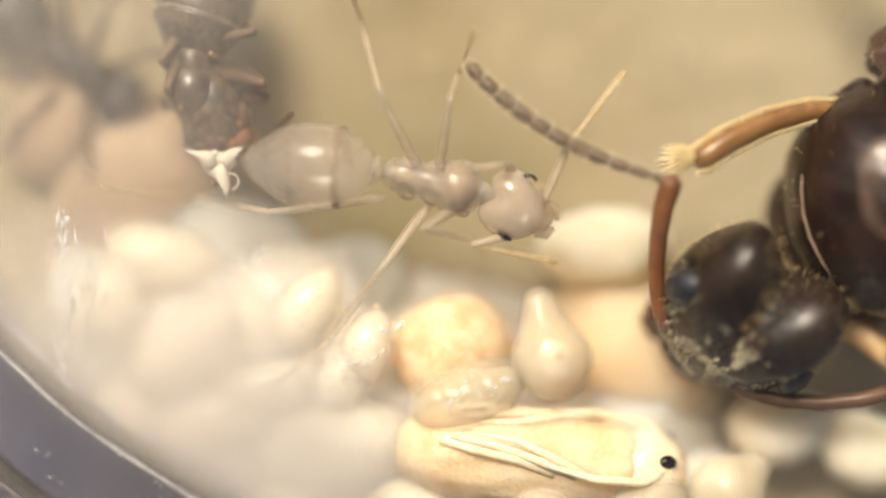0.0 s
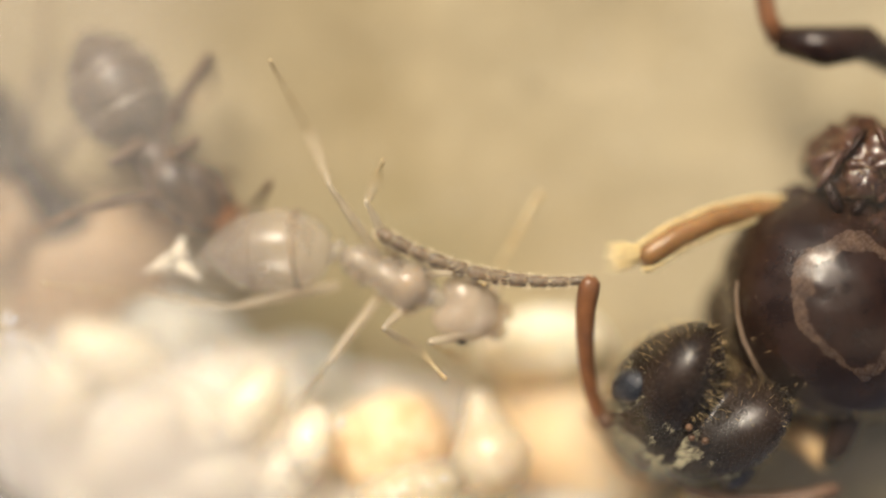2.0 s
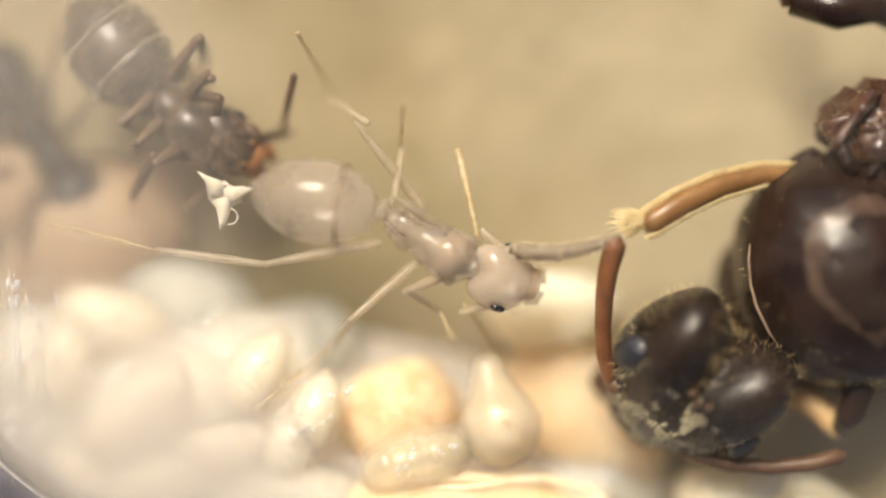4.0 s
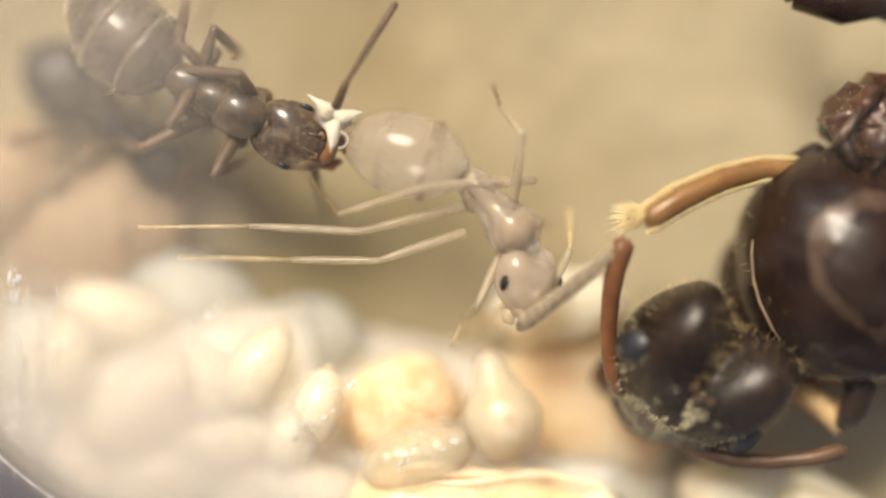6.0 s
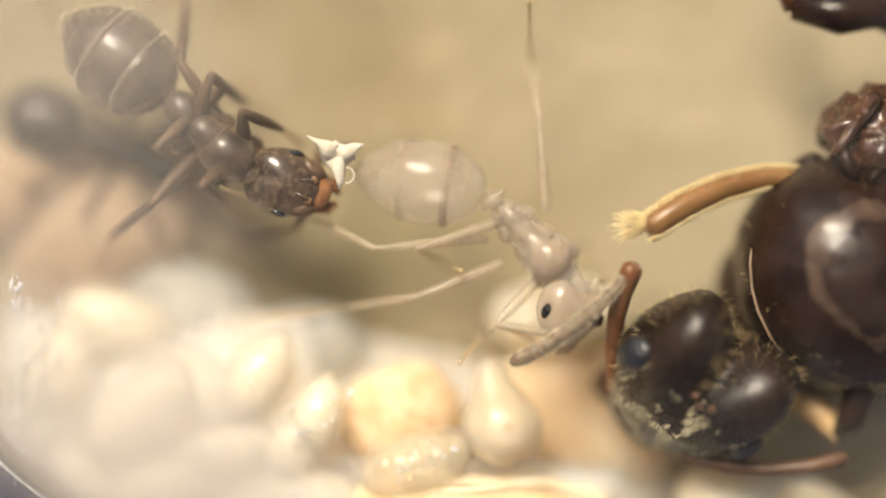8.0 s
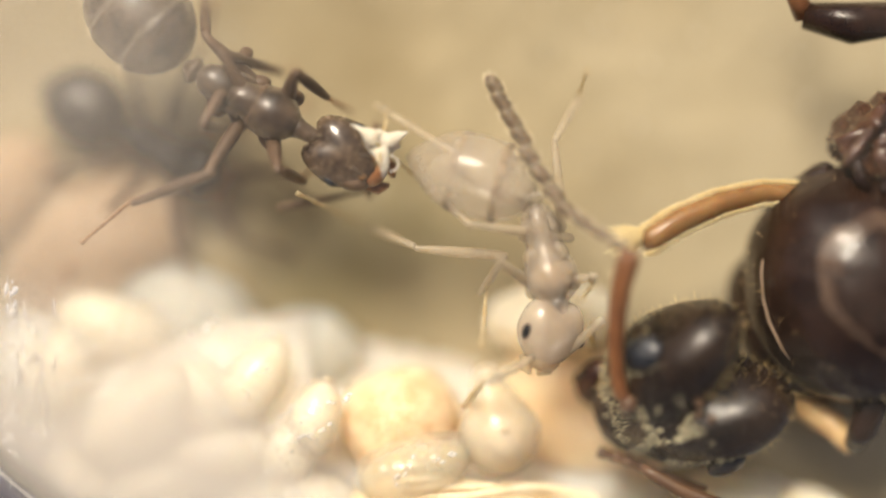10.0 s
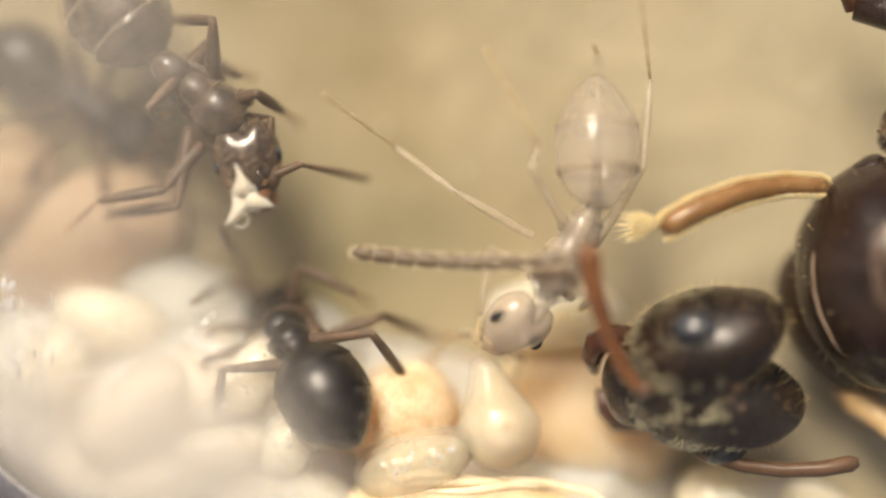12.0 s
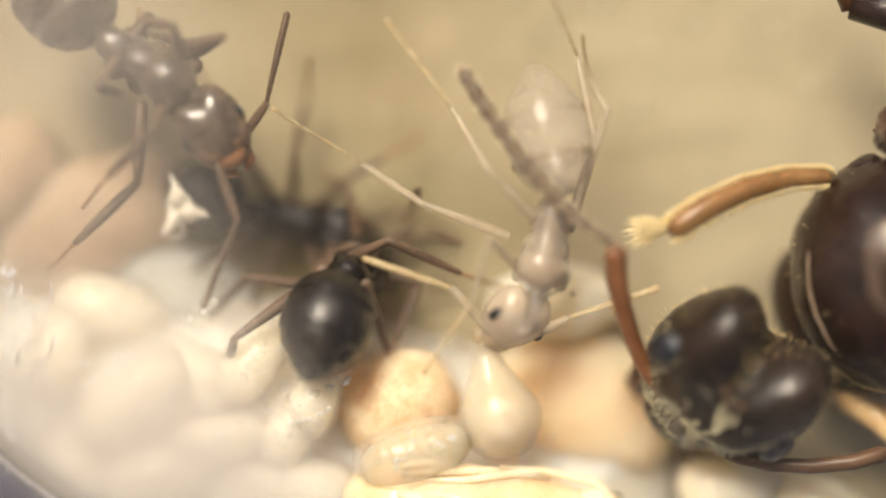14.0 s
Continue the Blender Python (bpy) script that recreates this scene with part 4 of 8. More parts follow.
def step(key, t, body, roll=0, turn=0, AL=None, AU=None, **legs):
    spec = ANTS[key]
    gl, gw, tl, tw, hl, hw = spec["sizes"]
    gt, gb, nk, mo = (Vector(p) for p in body)
    base = between(gb, nk)
    rows = spec["rows"]

    def put(name, m):
        rows.setdefault(name, []).append((t, base.inverted() @ m))

    rows.setdefault("thing", []).append((t, base))
    put("gaster", between(gt, gb + (gb - gt).normalized() * 0.0))
    put("head", between(nk, mo, roll))
    head = between(nk, mo, roll)
    for side, s, given in (("L", 1, AL), ("U", -1, AU)):
        fwd = (mo - nk).normalized()
        lat = Vector((fwd.y, -fwd.x, 0)).normalized() * s
        # L is the side to the right of the ant's heading when it heads along +x in plan
        root = (head @ Vector((hl * 0.30 * MM, -s * hw * 0.42 * MM, hw * 0.30 * MM))) / MM
        if given:
            elbow, tip = Vector(given[0]), Vector(given[1])
        else:
            elbow, tip = root + 0.55 * fwd + 0.35 * lat, root + 0.95 * fwd + 0.1 * lat
        sl, fl = spec["feelers"]
        e = reach(root, elbow, sl, True)
        f = reach(e, tip, fl, False)
        put("A" + side + "s", between(root, e))
        put("A" + side + "f", between(e, f))
    fe, ti, ta = spec["lengths"]
    for side, s in (("L", 1), ("U", -1)):
        for spot in "FMR":
            k = side + spot
            g = LEG_GROWTH[spot]
            hip = (base @ Vector((tl * LEG_SPOTS[spot] * MM, -s * tw * 0.6 * MM, -tw * 0.5 * MM))) / MM
            given = legs.get(k)
            if not given:
                out = {"F": (0.45, -0.45), "M": (-0.05, -0.62), "R": (-0.5, -0.5)}[spot]
                spots = [base @ (Vector((out[0] * m, s * out[1] * m, 0)) * MM) / MM for m in (1.0, 1.75, 2.35)]
                given = [(p.x, p.y, z) for p, z in zip(spots, (hip.z + 0.2, 0.5, 0.1))]
            over = (Vector(given[0]).xy - hip.xy)
            if over.length > fe * g:
                # the hip joint reaches out a little to a far knee
                hip = hip + Vector((*(over.normalized() * min(0.2, over.length - 0.97 * fe * g)), 0))
            p1 = reach(hip, given[0], fe * g, True)
            flat = p1.xy - hip.xy
            if abs(p1.z - hip.z) > 0.42 and flat.length > 0.15:
                # a steep thigh starts deeper inside the trunk
                p1.z = hip.z + (0.42 if hip.z < 1.6 else -0.42)
                back = flat.normalized() * math.sqrt((fe * g) ** 2 - 0.42 ** 2)
                hip = Vector((*(p1.xy - back), hip.z))
            p2 = reach(p1, given[1], ti * g, False)
            p3 = reach(p2, given[2], ta * min(g, 1.1), False)
            if key == "pale" and p3.z < 0.75 < p2.z < 1.35:
                p3.z = min(2 * p2.z - p3.z, 1.75)        # a lifted foot
                p3 = p2 + (p3 - p2).normalized() * ta * min(g, 1.1)
            put(k + "1", between(hip, p1))
            put(k + "2", between(p1, p2))
            put(k + "3", between(p2, p3))


def dense(rows):
    """Rows with steps put in where a piece would turn by more than 70 degrees."""
    done = [rows[0]]
    for t, m in rows[1:]:
        t0, m0 = done[-1]
        q0, q1 = m0.to_quaternion(), m.to_quaternion()
        a = q0.rotation_difference(q1).angle
        a = min(a, 2 * math.pi - a)
        n = int(a / radians(70)) + 1
        for i in range(1, n):
            u = i / n
            done.append((t0 + (t - t0) * u, Matrix.LocRotScale(m0.translation.lerp(m.translation, u), q0.slerp(q1, u), None)))
        done.append((t, m))
    return done


build_ant("pale", "young translucent beige ant with black eyes", M_PALE, M_PALE_LEG, M_PALE_TIP, M_EYE_BLACK, M_PALE_FACE, M_PALE_BAND,
          (1.22, 0.385, 1.02, 0.265, 0.62, 0.315), (0.72, 0.70, 0.92), (0.55, 0.85))
build_ant("dark", "dark grey-brown worker ant carrying a white scrap", M_GREY, M_DARK_LEG, M_DARK_TIP, M_EYE, M_FACE, M_GREY_BAND,
          (1.20, 0.44, 1.10, 0.24, 0.74, 0.31), (0.62, 0.70, 0.62), (0.58, 0.85), 1.4)
build_ant("second", "glossy black-brown worker ant climbing over the brood", M_CHITIN, M_DARK_LEG, M_DARK_TIP, M_EYE, M_AMBER_DARK, None,
          (1.05, 0.41, 0.95, 0.28, 0.62, 0.355), (0.72, 0.66, 0.66), (0.52, 0.72), 1.2)
build_ant("deep", "dark worker ant low down among the cocoons", M_CHITIN, M_DARK_LEG, M_DARK_TIP, M_EYE, M_AMBER_DARK, None,
          (0.90, 0.36, 0.75, 0.19, 0.50, 0.27), (0.55, 0.5, 0.55), (0.45, 0.6))
pale, dark, second, deep = "pale", "dark", "second", "deep"


# ---- the queen ----
QUEEN = {"rows": {}}
FLAGELLUM_JOINTS = 11


def queen_head_shape(p):
    """Broad behind with two rounded corners and a notch between them, narrower at the mouth."""
    back, front, side = max(0.0, -p.x), max(0.0, p.x), abs(p.y)
    up = max(0.0, p.z)
    f = 1.0 + 0.26 * back * math.exp(-((side - 0.62) / 0.28) ** 2)
    f -= 0.40 * back ** 1.5 * math.exp(-(p.y / 0.30) ** 2)                       # notch behind
    f -= 0.20 * up * math.exp(-(p.y / 0.17) ** 2) * min(1.0, max(0.0, 0.35 - p.x) / 0.8)   # furrow over the crown
    f -= 0.10 * up * math.exp(-((p.x - 0.42) / 0.16) ** 2) * math.exp(-((side - 0.30) / 0.16) ** 2)   # pits of the feelers
    f -= 0.14 * front * side
    return f * (1 + 0.022 * noise.noise(p * 3.2) + 0.010 * noise.noise(p * 9))


def hump(p):
    return 1 - 0.05 * max(0, p.x) * abs(p.y) + 0.026 * noise.noise(p * 2.6) + 0.009 * noise.noise(p * 7)


def build_queen():
    thing = holder("queen_ant", "large dark brown glossy queen ant beside the brood", "queen ant", "ants")
    QUEEN["thing"] = thing
    P = {}
    # thorax, in the thing's space: origin in the middle of the big front hump, x towards the head
    scutum = part("mesoscutum", ball((0.0, 0, 0.05), (1.02, 1.14, 0.98), u=96, v=64, shape=hump), M_QUEEN, thing, "big glossy dark brown hump")
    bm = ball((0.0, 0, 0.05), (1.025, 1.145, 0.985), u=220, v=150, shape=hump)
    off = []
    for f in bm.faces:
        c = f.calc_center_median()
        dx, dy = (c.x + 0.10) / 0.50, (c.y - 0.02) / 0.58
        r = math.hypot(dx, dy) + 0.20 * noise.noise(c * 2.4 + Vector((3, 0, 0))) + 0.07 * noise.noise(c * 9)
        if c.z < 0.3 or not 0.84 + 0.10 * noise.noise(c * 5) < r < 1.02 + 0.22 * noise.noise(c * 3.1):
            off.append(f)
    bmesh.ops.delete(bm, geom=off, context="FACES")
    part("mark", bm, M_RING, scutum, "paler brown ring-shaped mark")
    part("side_groove", tube([(0.60, -0.74, 0.52), (0.687, -0.64, 0.54), (0.80, -0.45, 0.54), (0.872, -0.25, 0.53), (0.91, 0.0, 0.50), (0.91, 0.13, 0.49)], [0.006, 0.010, 0.012, 0.013, 0.012, 0.006], 8), M_SEAM, scutum, "pale seam on the shoulder")
    part("pronotum", ball((0.62, 0.0, -0.35), (0.55, 0.80, 0.62), u=36, v=24), M_QUEEN, thing)
    part("scutellum", ball((-1.0, 0, 0.28), (0.46, 0.66, 0.60), u=36, v=24, shape=lumpy(0.05, 3, 2)), M_SCAR, thing, "reddish brown rear hump")
    rng = random.Random(14)
    for s in (1, -1):
        scar = part("wing_base", ball((-0.92, s * 0.90, 0.22), (0.50, 0.42, 0.48), (0, 0, 25 * s), u=36, v=24, shape=lumpy(0.34, 3.4, 3 + s)), M_SCAR, thing, "rough reddish scar where a wing was shed")
        tagged(part("down", hairs(scar, 500, 0.05, 0.0016, 51 + s), M_GOLD, scar, "fine golden down", smooth=False), kind="stuff")
        for i in range(7):
            a = 0.9 * i
            part("sclerite", ball((-0.86 + 0.34 * math.cos(a), s * (0.86 + 0.27 * math.sin(a)), 0.58 + 0.06 * rng.uniform(-1, 1)), (rng.uniform(0.12, 0.24), rng.uniform(0.04, 0.07), 0.10), (0, 0, rng.uniform(0, 180)), u=16, v=12, shape=lumpy(0.22, 2.5, i)), (M_QUEEN, M_SCAR)[i % 2], scar, "small glossy plate at the wing root")
        part("tegula", ball((-0.25, s * 1.02, 0.12), (0.20, 0.13, 0.20), u=20, v=14, shape=lumpy(0.15, 3, 5)), M_QUEEN, thing)
    rng = random.Random(4)
    for i in range(9):
        a = rng.uniform(-1.0, 1.0)
        part("sclerite", ball((-0.74 + 0.14 * rng.uniform(-1, 1), a, 0.62 - 0.42 * a * a + 0.06 * rng.uniform(-1, 1)), (rng.uniform(0.09, 0.17), rng.uniform(0.07, 0.2), 0.12), (rng.uniform(-30, 30), 0, rng.uniform(-50, 50)), u=16, v=12, shape=lumpy(0.2, 2.5, i)), (M_QUEEN, M_SCAR)[i % 2], thing, "small glossy plate at the wing root")
    part("propodeum", ball((-1.42, 0, -0.15), (0.55, 0.72, 0.66), u=32, v=20), M_QUEEN, thing)
    part("petiole", ball((-2.0, 0, -0.2), (0.16, 0.36, 0.55), u=24, v=16), M_QUEEN, thing)
    gaster = None
    for i, (a, b) in enumerate(((0, 0.3), (0.3, 0.55), (0.55, 0.78), (0.78, 1.0))):
        prof = [(-2.15 - 3.6 * (a + (b - a) * j / 8), max(0.02, gaster_radius(a + (b - a) * j / 8, 1.35) * (1 + 0.02 * j / 8))) for j in range(9)]
        if gaster is None:
            gaster = part("gaster", lathe(prof, 36, 0.86), M_QUEEN, thing)
        else:
            part("tergite", lathe(prof, 36, 0.86), M_QUEEN, gaster)
    hair = hairs(scutum, 300, 0.07, 0.0018, 3, keep=lambda c, n: n.z < 0.75)
    tagged(part("bristles", hair, M_GOLD, scutum, "fine golden bristles", smooth=False), kind="stuff")
    # head
    head = part("head", ball((0, 0, 0), (0.84, 0.80, 0.60), u=56, v=36, shape=queen_head_shape), M_QUEEN_HEAD, thing)
    for s in (1, -1):
        part("eye", ball((-0.09, s * 0.675, 0.315), (0.205, 0.16, 0.10), (s * -50, 0, s * 10), u=28, v=18), M_EYE, head, "large oval blue-black eye")
        part("mandible", tube([(0.56, s * 0.40, -0.12), (0.74, s * 0.46, -0.06), (0.88, s * 0.42, -0.05), (0.96, s * 0.28, -0.06), (0.98, s * 0.10, -0.08)], [0.10, 0.12, 0.12, 0.10, 0.04], 14), M_JAW, head, "reddish brown jaw")
        part("frontal_lobe", ball((0.42, s * 0.20, 0.36), (0.16, 0.08, 0.08), (0, 25, s * 15), u=18, v=12), M_AMBER_DARK, head)
    part("clypeus", ball((0.68, 0, 0.10), (0.22, 0.38, 0.28), u=28, v=18, shape=lumpy(0.04, 4, 1)), M_QUEEN_HEAD, head, "rounded plate above the jaws")
    for i, (x, y) in enumerate(((-0.28, 0.0), (-0.36, 0.10), (-0.36, -0.10))):
        part("ocellus", ball((x, y, 0.475), (0.035, 0.035, 0.035), u=14, v=10), M_AMBER_DARK, head, "tiny simple eye")
    patch = hairs(head, 9000, 0.060, 0.0020, 8, lean=(1.4, 0, 0), keep=lambda c, n: n.z > -0.4 and c.x > -0.30,
                  where=lambda c: noise.noise((3.4 * c.x + 5, 7.5 * c.y, 3 * c.z)) + 0.8 * noise.noise(c * 14) > 0.06 + 0.6 * max(0.0, 0.05 - c.x))
    tagged(part("pubescence", patch, M_SILVER, head, "patches of short silvery down", smooth=False), kind="stuff")
    bristle = hairs(head, 1100, 0.10, 0.0022, 11, keep=lambda c, n: n.z < 0.6)
    tagged(part("bristles", bristle, M_GOLD, head, "fine golden bristles", smooth=False), kind="stuff")
    P["head"] = head
    # one feeler in view: a long scape and eleven joints; the other is held under the head
    scape = part("scape", tube([(-0.67, -0.04, 0), (-0.58, 0.01, 0), (-0.40, 0.055, 0), (-0.15, 0.08, 0), (0.15, 0.08, 0), (0.40, 0.06, 0), (0.58, 0.02, 0), (0.66, 0.0, 0), (0.70, -0.02, 0)],
                               [0.055, 0.070, 0.068, 0.074, 0.082, 0.092, 0.10, 0.094, 0.05], 16), M_AMBER, thing, "long amber first joint of the feeler, bowed")
    P["scape"] = scape
    part("socket", ball((-0.68, -0.06, 0), (0.09, 0.085, 0.085), u=14, v=10), M_AMBER_DARK, scape)
    for i in range(FLAGELLUM_JOINTS):
        w = 0.050 + 0.028 * min(1, i / 4)
        last = i == FLAGELLUM_JOINTS - 1
        prof = [(-0.106, w * 0.84), (-0.092, w * 0.95), (-0.03, w), (0.05, w * (1.02 if not last else 0.85)), (0.094, w * (0.97 if not last else 0.5)), (0.108, w * (0.88 if not last else 0.15))]
        seg = part("flagellum_joint", lathe([(a, 0.98 * r) for a, r in prof], 16), M_SHELL_PALE, thing, "clear pale downy joint of the feeler")
        part("core", lathe([(a * 0.84, 0.80 * r) for a, r in prof], 12), M_CORE, seg, "brown flesh inside the joint")
        tagged(part("down", hairs(seg, 95, 0.036, 0.0024, 20 + i, lean=(0.9, 0, 0)), M_DOWN, seg, "fine pale down", smooth=False), kind="stuff")
        P["joint%d" % i] = seg
    # legs
    P["fore_femur"] = part("femur", tube([(-0.78, 0.06, 0), (-0.70, 0.015, 0), (-0.4, -0.07, 0), (0.0, -0.10, 0), (0.4, -0.06, 0), (0.72, 0.02, 0), (0.80, 0.05, 0)], [0.07, 0.09, 0.108, 0.123, 0.133, 0.128, 0.08], 20), M_SHELL, thing, "stout brown thigh with clear golden edges")
    part("core", tube([(-0.76, 0.06, 0.01), (-0.70, 0.02, 0.01), (-0.4, -0.065, 0.01), (0.0, -0.095, 0.01), (0.4, -0.055, 0.01), (0.72, 0.025, 0.01), (0.78, 0.05, 0.01)], [0.056, 0.072, 0.086, 0.099, 0.107, 0.103, 0.06], 16), M_THIGH, P["fore_femur"], "brown flesh inside the thigh")
    fem = P["fore_femur"]
    tagged(part("down", hairs(fem, 5500, 0.046, 0.0030, 41, lean=(0.7, 0, 0), keep=lambda c, n: abs(n.z) < 0.5), M_TUFT, fem, "fine golden down", smooth=False), kind="stuff")
    tib = part("tibia", tube([(0.10, 0, 0.03), (0.03, 0, 0.02), (-0.03, 0.0, -0.05), (-0.06, 0, -0.25), (-0.08, 0.02, -0.7), (-0.08, 0.05, -1.0)], [0.04, 0.075, 0.085, 0.085, 0.07, 0.05], 12), M_SHELL, thing, "golden shin of the foreleg, bent down")
    tagged(part("tuft", hairs(tib, 420, 0.17, 0.0056, 31, lean=(-2.6, 0.5, 0.3), keep=lambda c, n: c.z > -0.32), M_TUFT, tib, "blunt tuft of pale golden hair at the knee", smooth=False), kind="stuff")
    P["fore_tibia"] = tib
    P["low_tibia"] = part("tibia", tube([(-0.73, -0.02, 0), (-0.66, 0.0, 0), (-0.40, 0.07, 0), (-0.05, 0.105, 0), (0.3, 0.09, 0), (0.6, 0.03, 0), (0.72, 0.0, 0)], [0.04, 0.078, 0.074, 0.070, 0.066, 0.060, 0.04], 14), M_AMBER_DARK, thing, "slim brown shin under the head")
    P["low_tarsus"] = part("tarsus", tarsus_mesh(1.05, 0.045), M_AMBER_DARK, thing, "jointed foot under the head")
    # the legs that stay put
    still = [
        ("femur", [at_ref(1640, 60, 0.9), at_ref(1560, 5, 1.2), at_ref(1490, 12, 1.3), at_ref(1405, -2, 1.25)], [0.10, 0.17, 0.19, 0.12], M_QUEEN),
        ("tibia", [at_ref(1408, 0, 1.25), at_ref(1390, -40, 1.3), at_ref(1376, -110, 1.32), at_ref(1360, -180, 1.3)], [0.10, 0.09, 0.08, 0.05], M_AMBER),
        ("femur", [at_ref(1545, 600, 1.1), at_ref(1535, 660, 1.2), at_ref(1510, 730, 1.2), at_ref(1492, 760, 1.1)], [0.14, 0.17, 0.14, 0.09], M_QUEEN),
        ("tibia", [at_ref(1490, 765, 1.1), at_ref(1460, 725, 0.95), at_ref(1415, 690, 0.8), at_ref(1385, 665, 0.6)], [0.08, 0.13, 0.15, 0.10], M_HIP),
    ]
    for name, pts, rad, mat in still:
        bx = QUEEN_BASE.inverted()
        ob = part(name, tube([(bx @ (Vector(p) * MM)) / MM for p in pts], rad, 14), mat, thing)
    QUEEN["parts"] = P


def queen_pose(at, turn):
    return Matrix.Translation(Vector(at) * MM) @ pose(0, 0, 0, 0, 0, 215 + turn)


QUEEN_BASE = queen_pose((3.662, -0.199, 1.05), 0)
build_queen()


def queen_step(t, at, turn, head, antenna, foreleg, lower, toes=None):
    rows = QUEEN["rows"]
    base = queen_pose(at, turn)

    def put(name, m):
        rows.setdefault(name, []).append((t, base.inverted() @ m))

    rows.setdefault("thing", []).append((t, base))
    place, yaw, pitch, roll = head
    hm = Matrix.Translation(Vector(place) * MM) @ pose(0, 0, 0, 0, 0, yaw) @ pose(0, 0, 0, 0, pitch, 0) @ pose(0, 0, 0, roll, 0, 0)
    put("head", hm)
    root, elbow, mid, tip = (Vector(p) for p in antenna)
    flat = (elbow.xy - root.xy).length
    if flat < 1.2:
        root.z = elbow.z - math.sqrt(1.32 ** 2 - flat ** 2)
    put("scape", between(root, elbow))
    ctrl = 2 * mid - (elbow + tip) / 2
    curve = [(1 - u) ** 2 * elbow + 2 * u * (1 - u) * ctrl + u * u * tip for u in (k / 60 for k in range(61))]
    run = [0.0]
    for a, b in zip(curve, curve[1:]):
        run.append(run[-1] + (b - a).length)

    def along(s):
        for k in range(60):
            if run[k + 1] >= s:
                return curve[k].lerp(curve[k + 1], (s - run[k]) / max(1e-6, run[k + 1] - run[k]))
        return curve[-1]

    for i in range(FLAGELLUM_JOINTS):
        put("joint%d" % i, between(along(run[-1] * i / FLAGELLUM_JOINTS), along(run[-1] * (i + 1) / FLAGELLUM_JOINTS)))
    hip, knee, foot = foreleg
    put("fore_femur", between(hip, knee))
    ahead = (Vector(knee) - Vector(hip)).normalized()
    put("fore_tibia", Matrix.Translation((Vector(knee) + 0.10 * ahead + Vector((0.0, 0.03, -0.04))) * MM) @ pose(0, 0, 0, 0, 0, math.degrees(math.atan2(-ahead.y, -ahead.x))))
    a, b, c = lower
    put("low_tibia", between(a, b))
    put("low_tarsus", between(*toes) if toes else between(b, reach(b, c, 1.05, False)))


# ---- the white scrap ----
def build_shred():
    thing = holder("scrap", "torn white scrap of cast skin held by an ant", "scrap")
    rag = lambda bm: [setattr(v, "co", v.co + 0.03 * Vector((noise.noise(v.co * 13), noise.noise(v.co * 13 + Vector((5, 0, 0))), noise.noise(v.co * 13 + Vector((0, 5, 0)))))) for v in bm.verts] and bm
    part("sheet", rag(ball((0, 0, 0), (0.15, 0.12, 0.05), u=24, v=14, shape=lumpy(0.35, 3, 6))), M_WHITE, thing)
    for x, y, z in ((-0.28, 0.12, 0.03), (0.22, 0.15, -0.02), (0.09, -0.31, 0.04)):
        part("corner", rag(tube([(0.15 * x, 0.15 * y, 0), (0.4 * x, 0.36 * y, 0.02), (0.7 * x, 0.72 * y, z), (x, y, z)], [0.10, 0.075, 0.04, 0.006], 9)), M_WHITE, thing, "torn pointed corner")
    part("thread", tube([(0.12 + 0.07 * math.cos(a), -0.16 + 0.07 * math.sin(a), 0.03) for a in (0.3 * k - 1.5 for k in range(12))], [0.008] * 12, 6), M_WHITE, thing, "thin curled thread")
    return thing


shred = build_shred()


def finish_all():
    """Keys every ant and each of its pieces from the rows gathered above."""
    for spec in (*ANTS.values(), QUEEN):
        for name, rows in spec["rows"].items():
            ob = spec["thing"] if name == "thing" else spec["parts"][name]
            if rows[0][0] > 0:
                rows.insert(0, (0.0, rows[0][1]))
            if rows[-1][0] < 14:
                rows.append((14.0, rows[-1][1]))
            walk(ob, dense(rows))


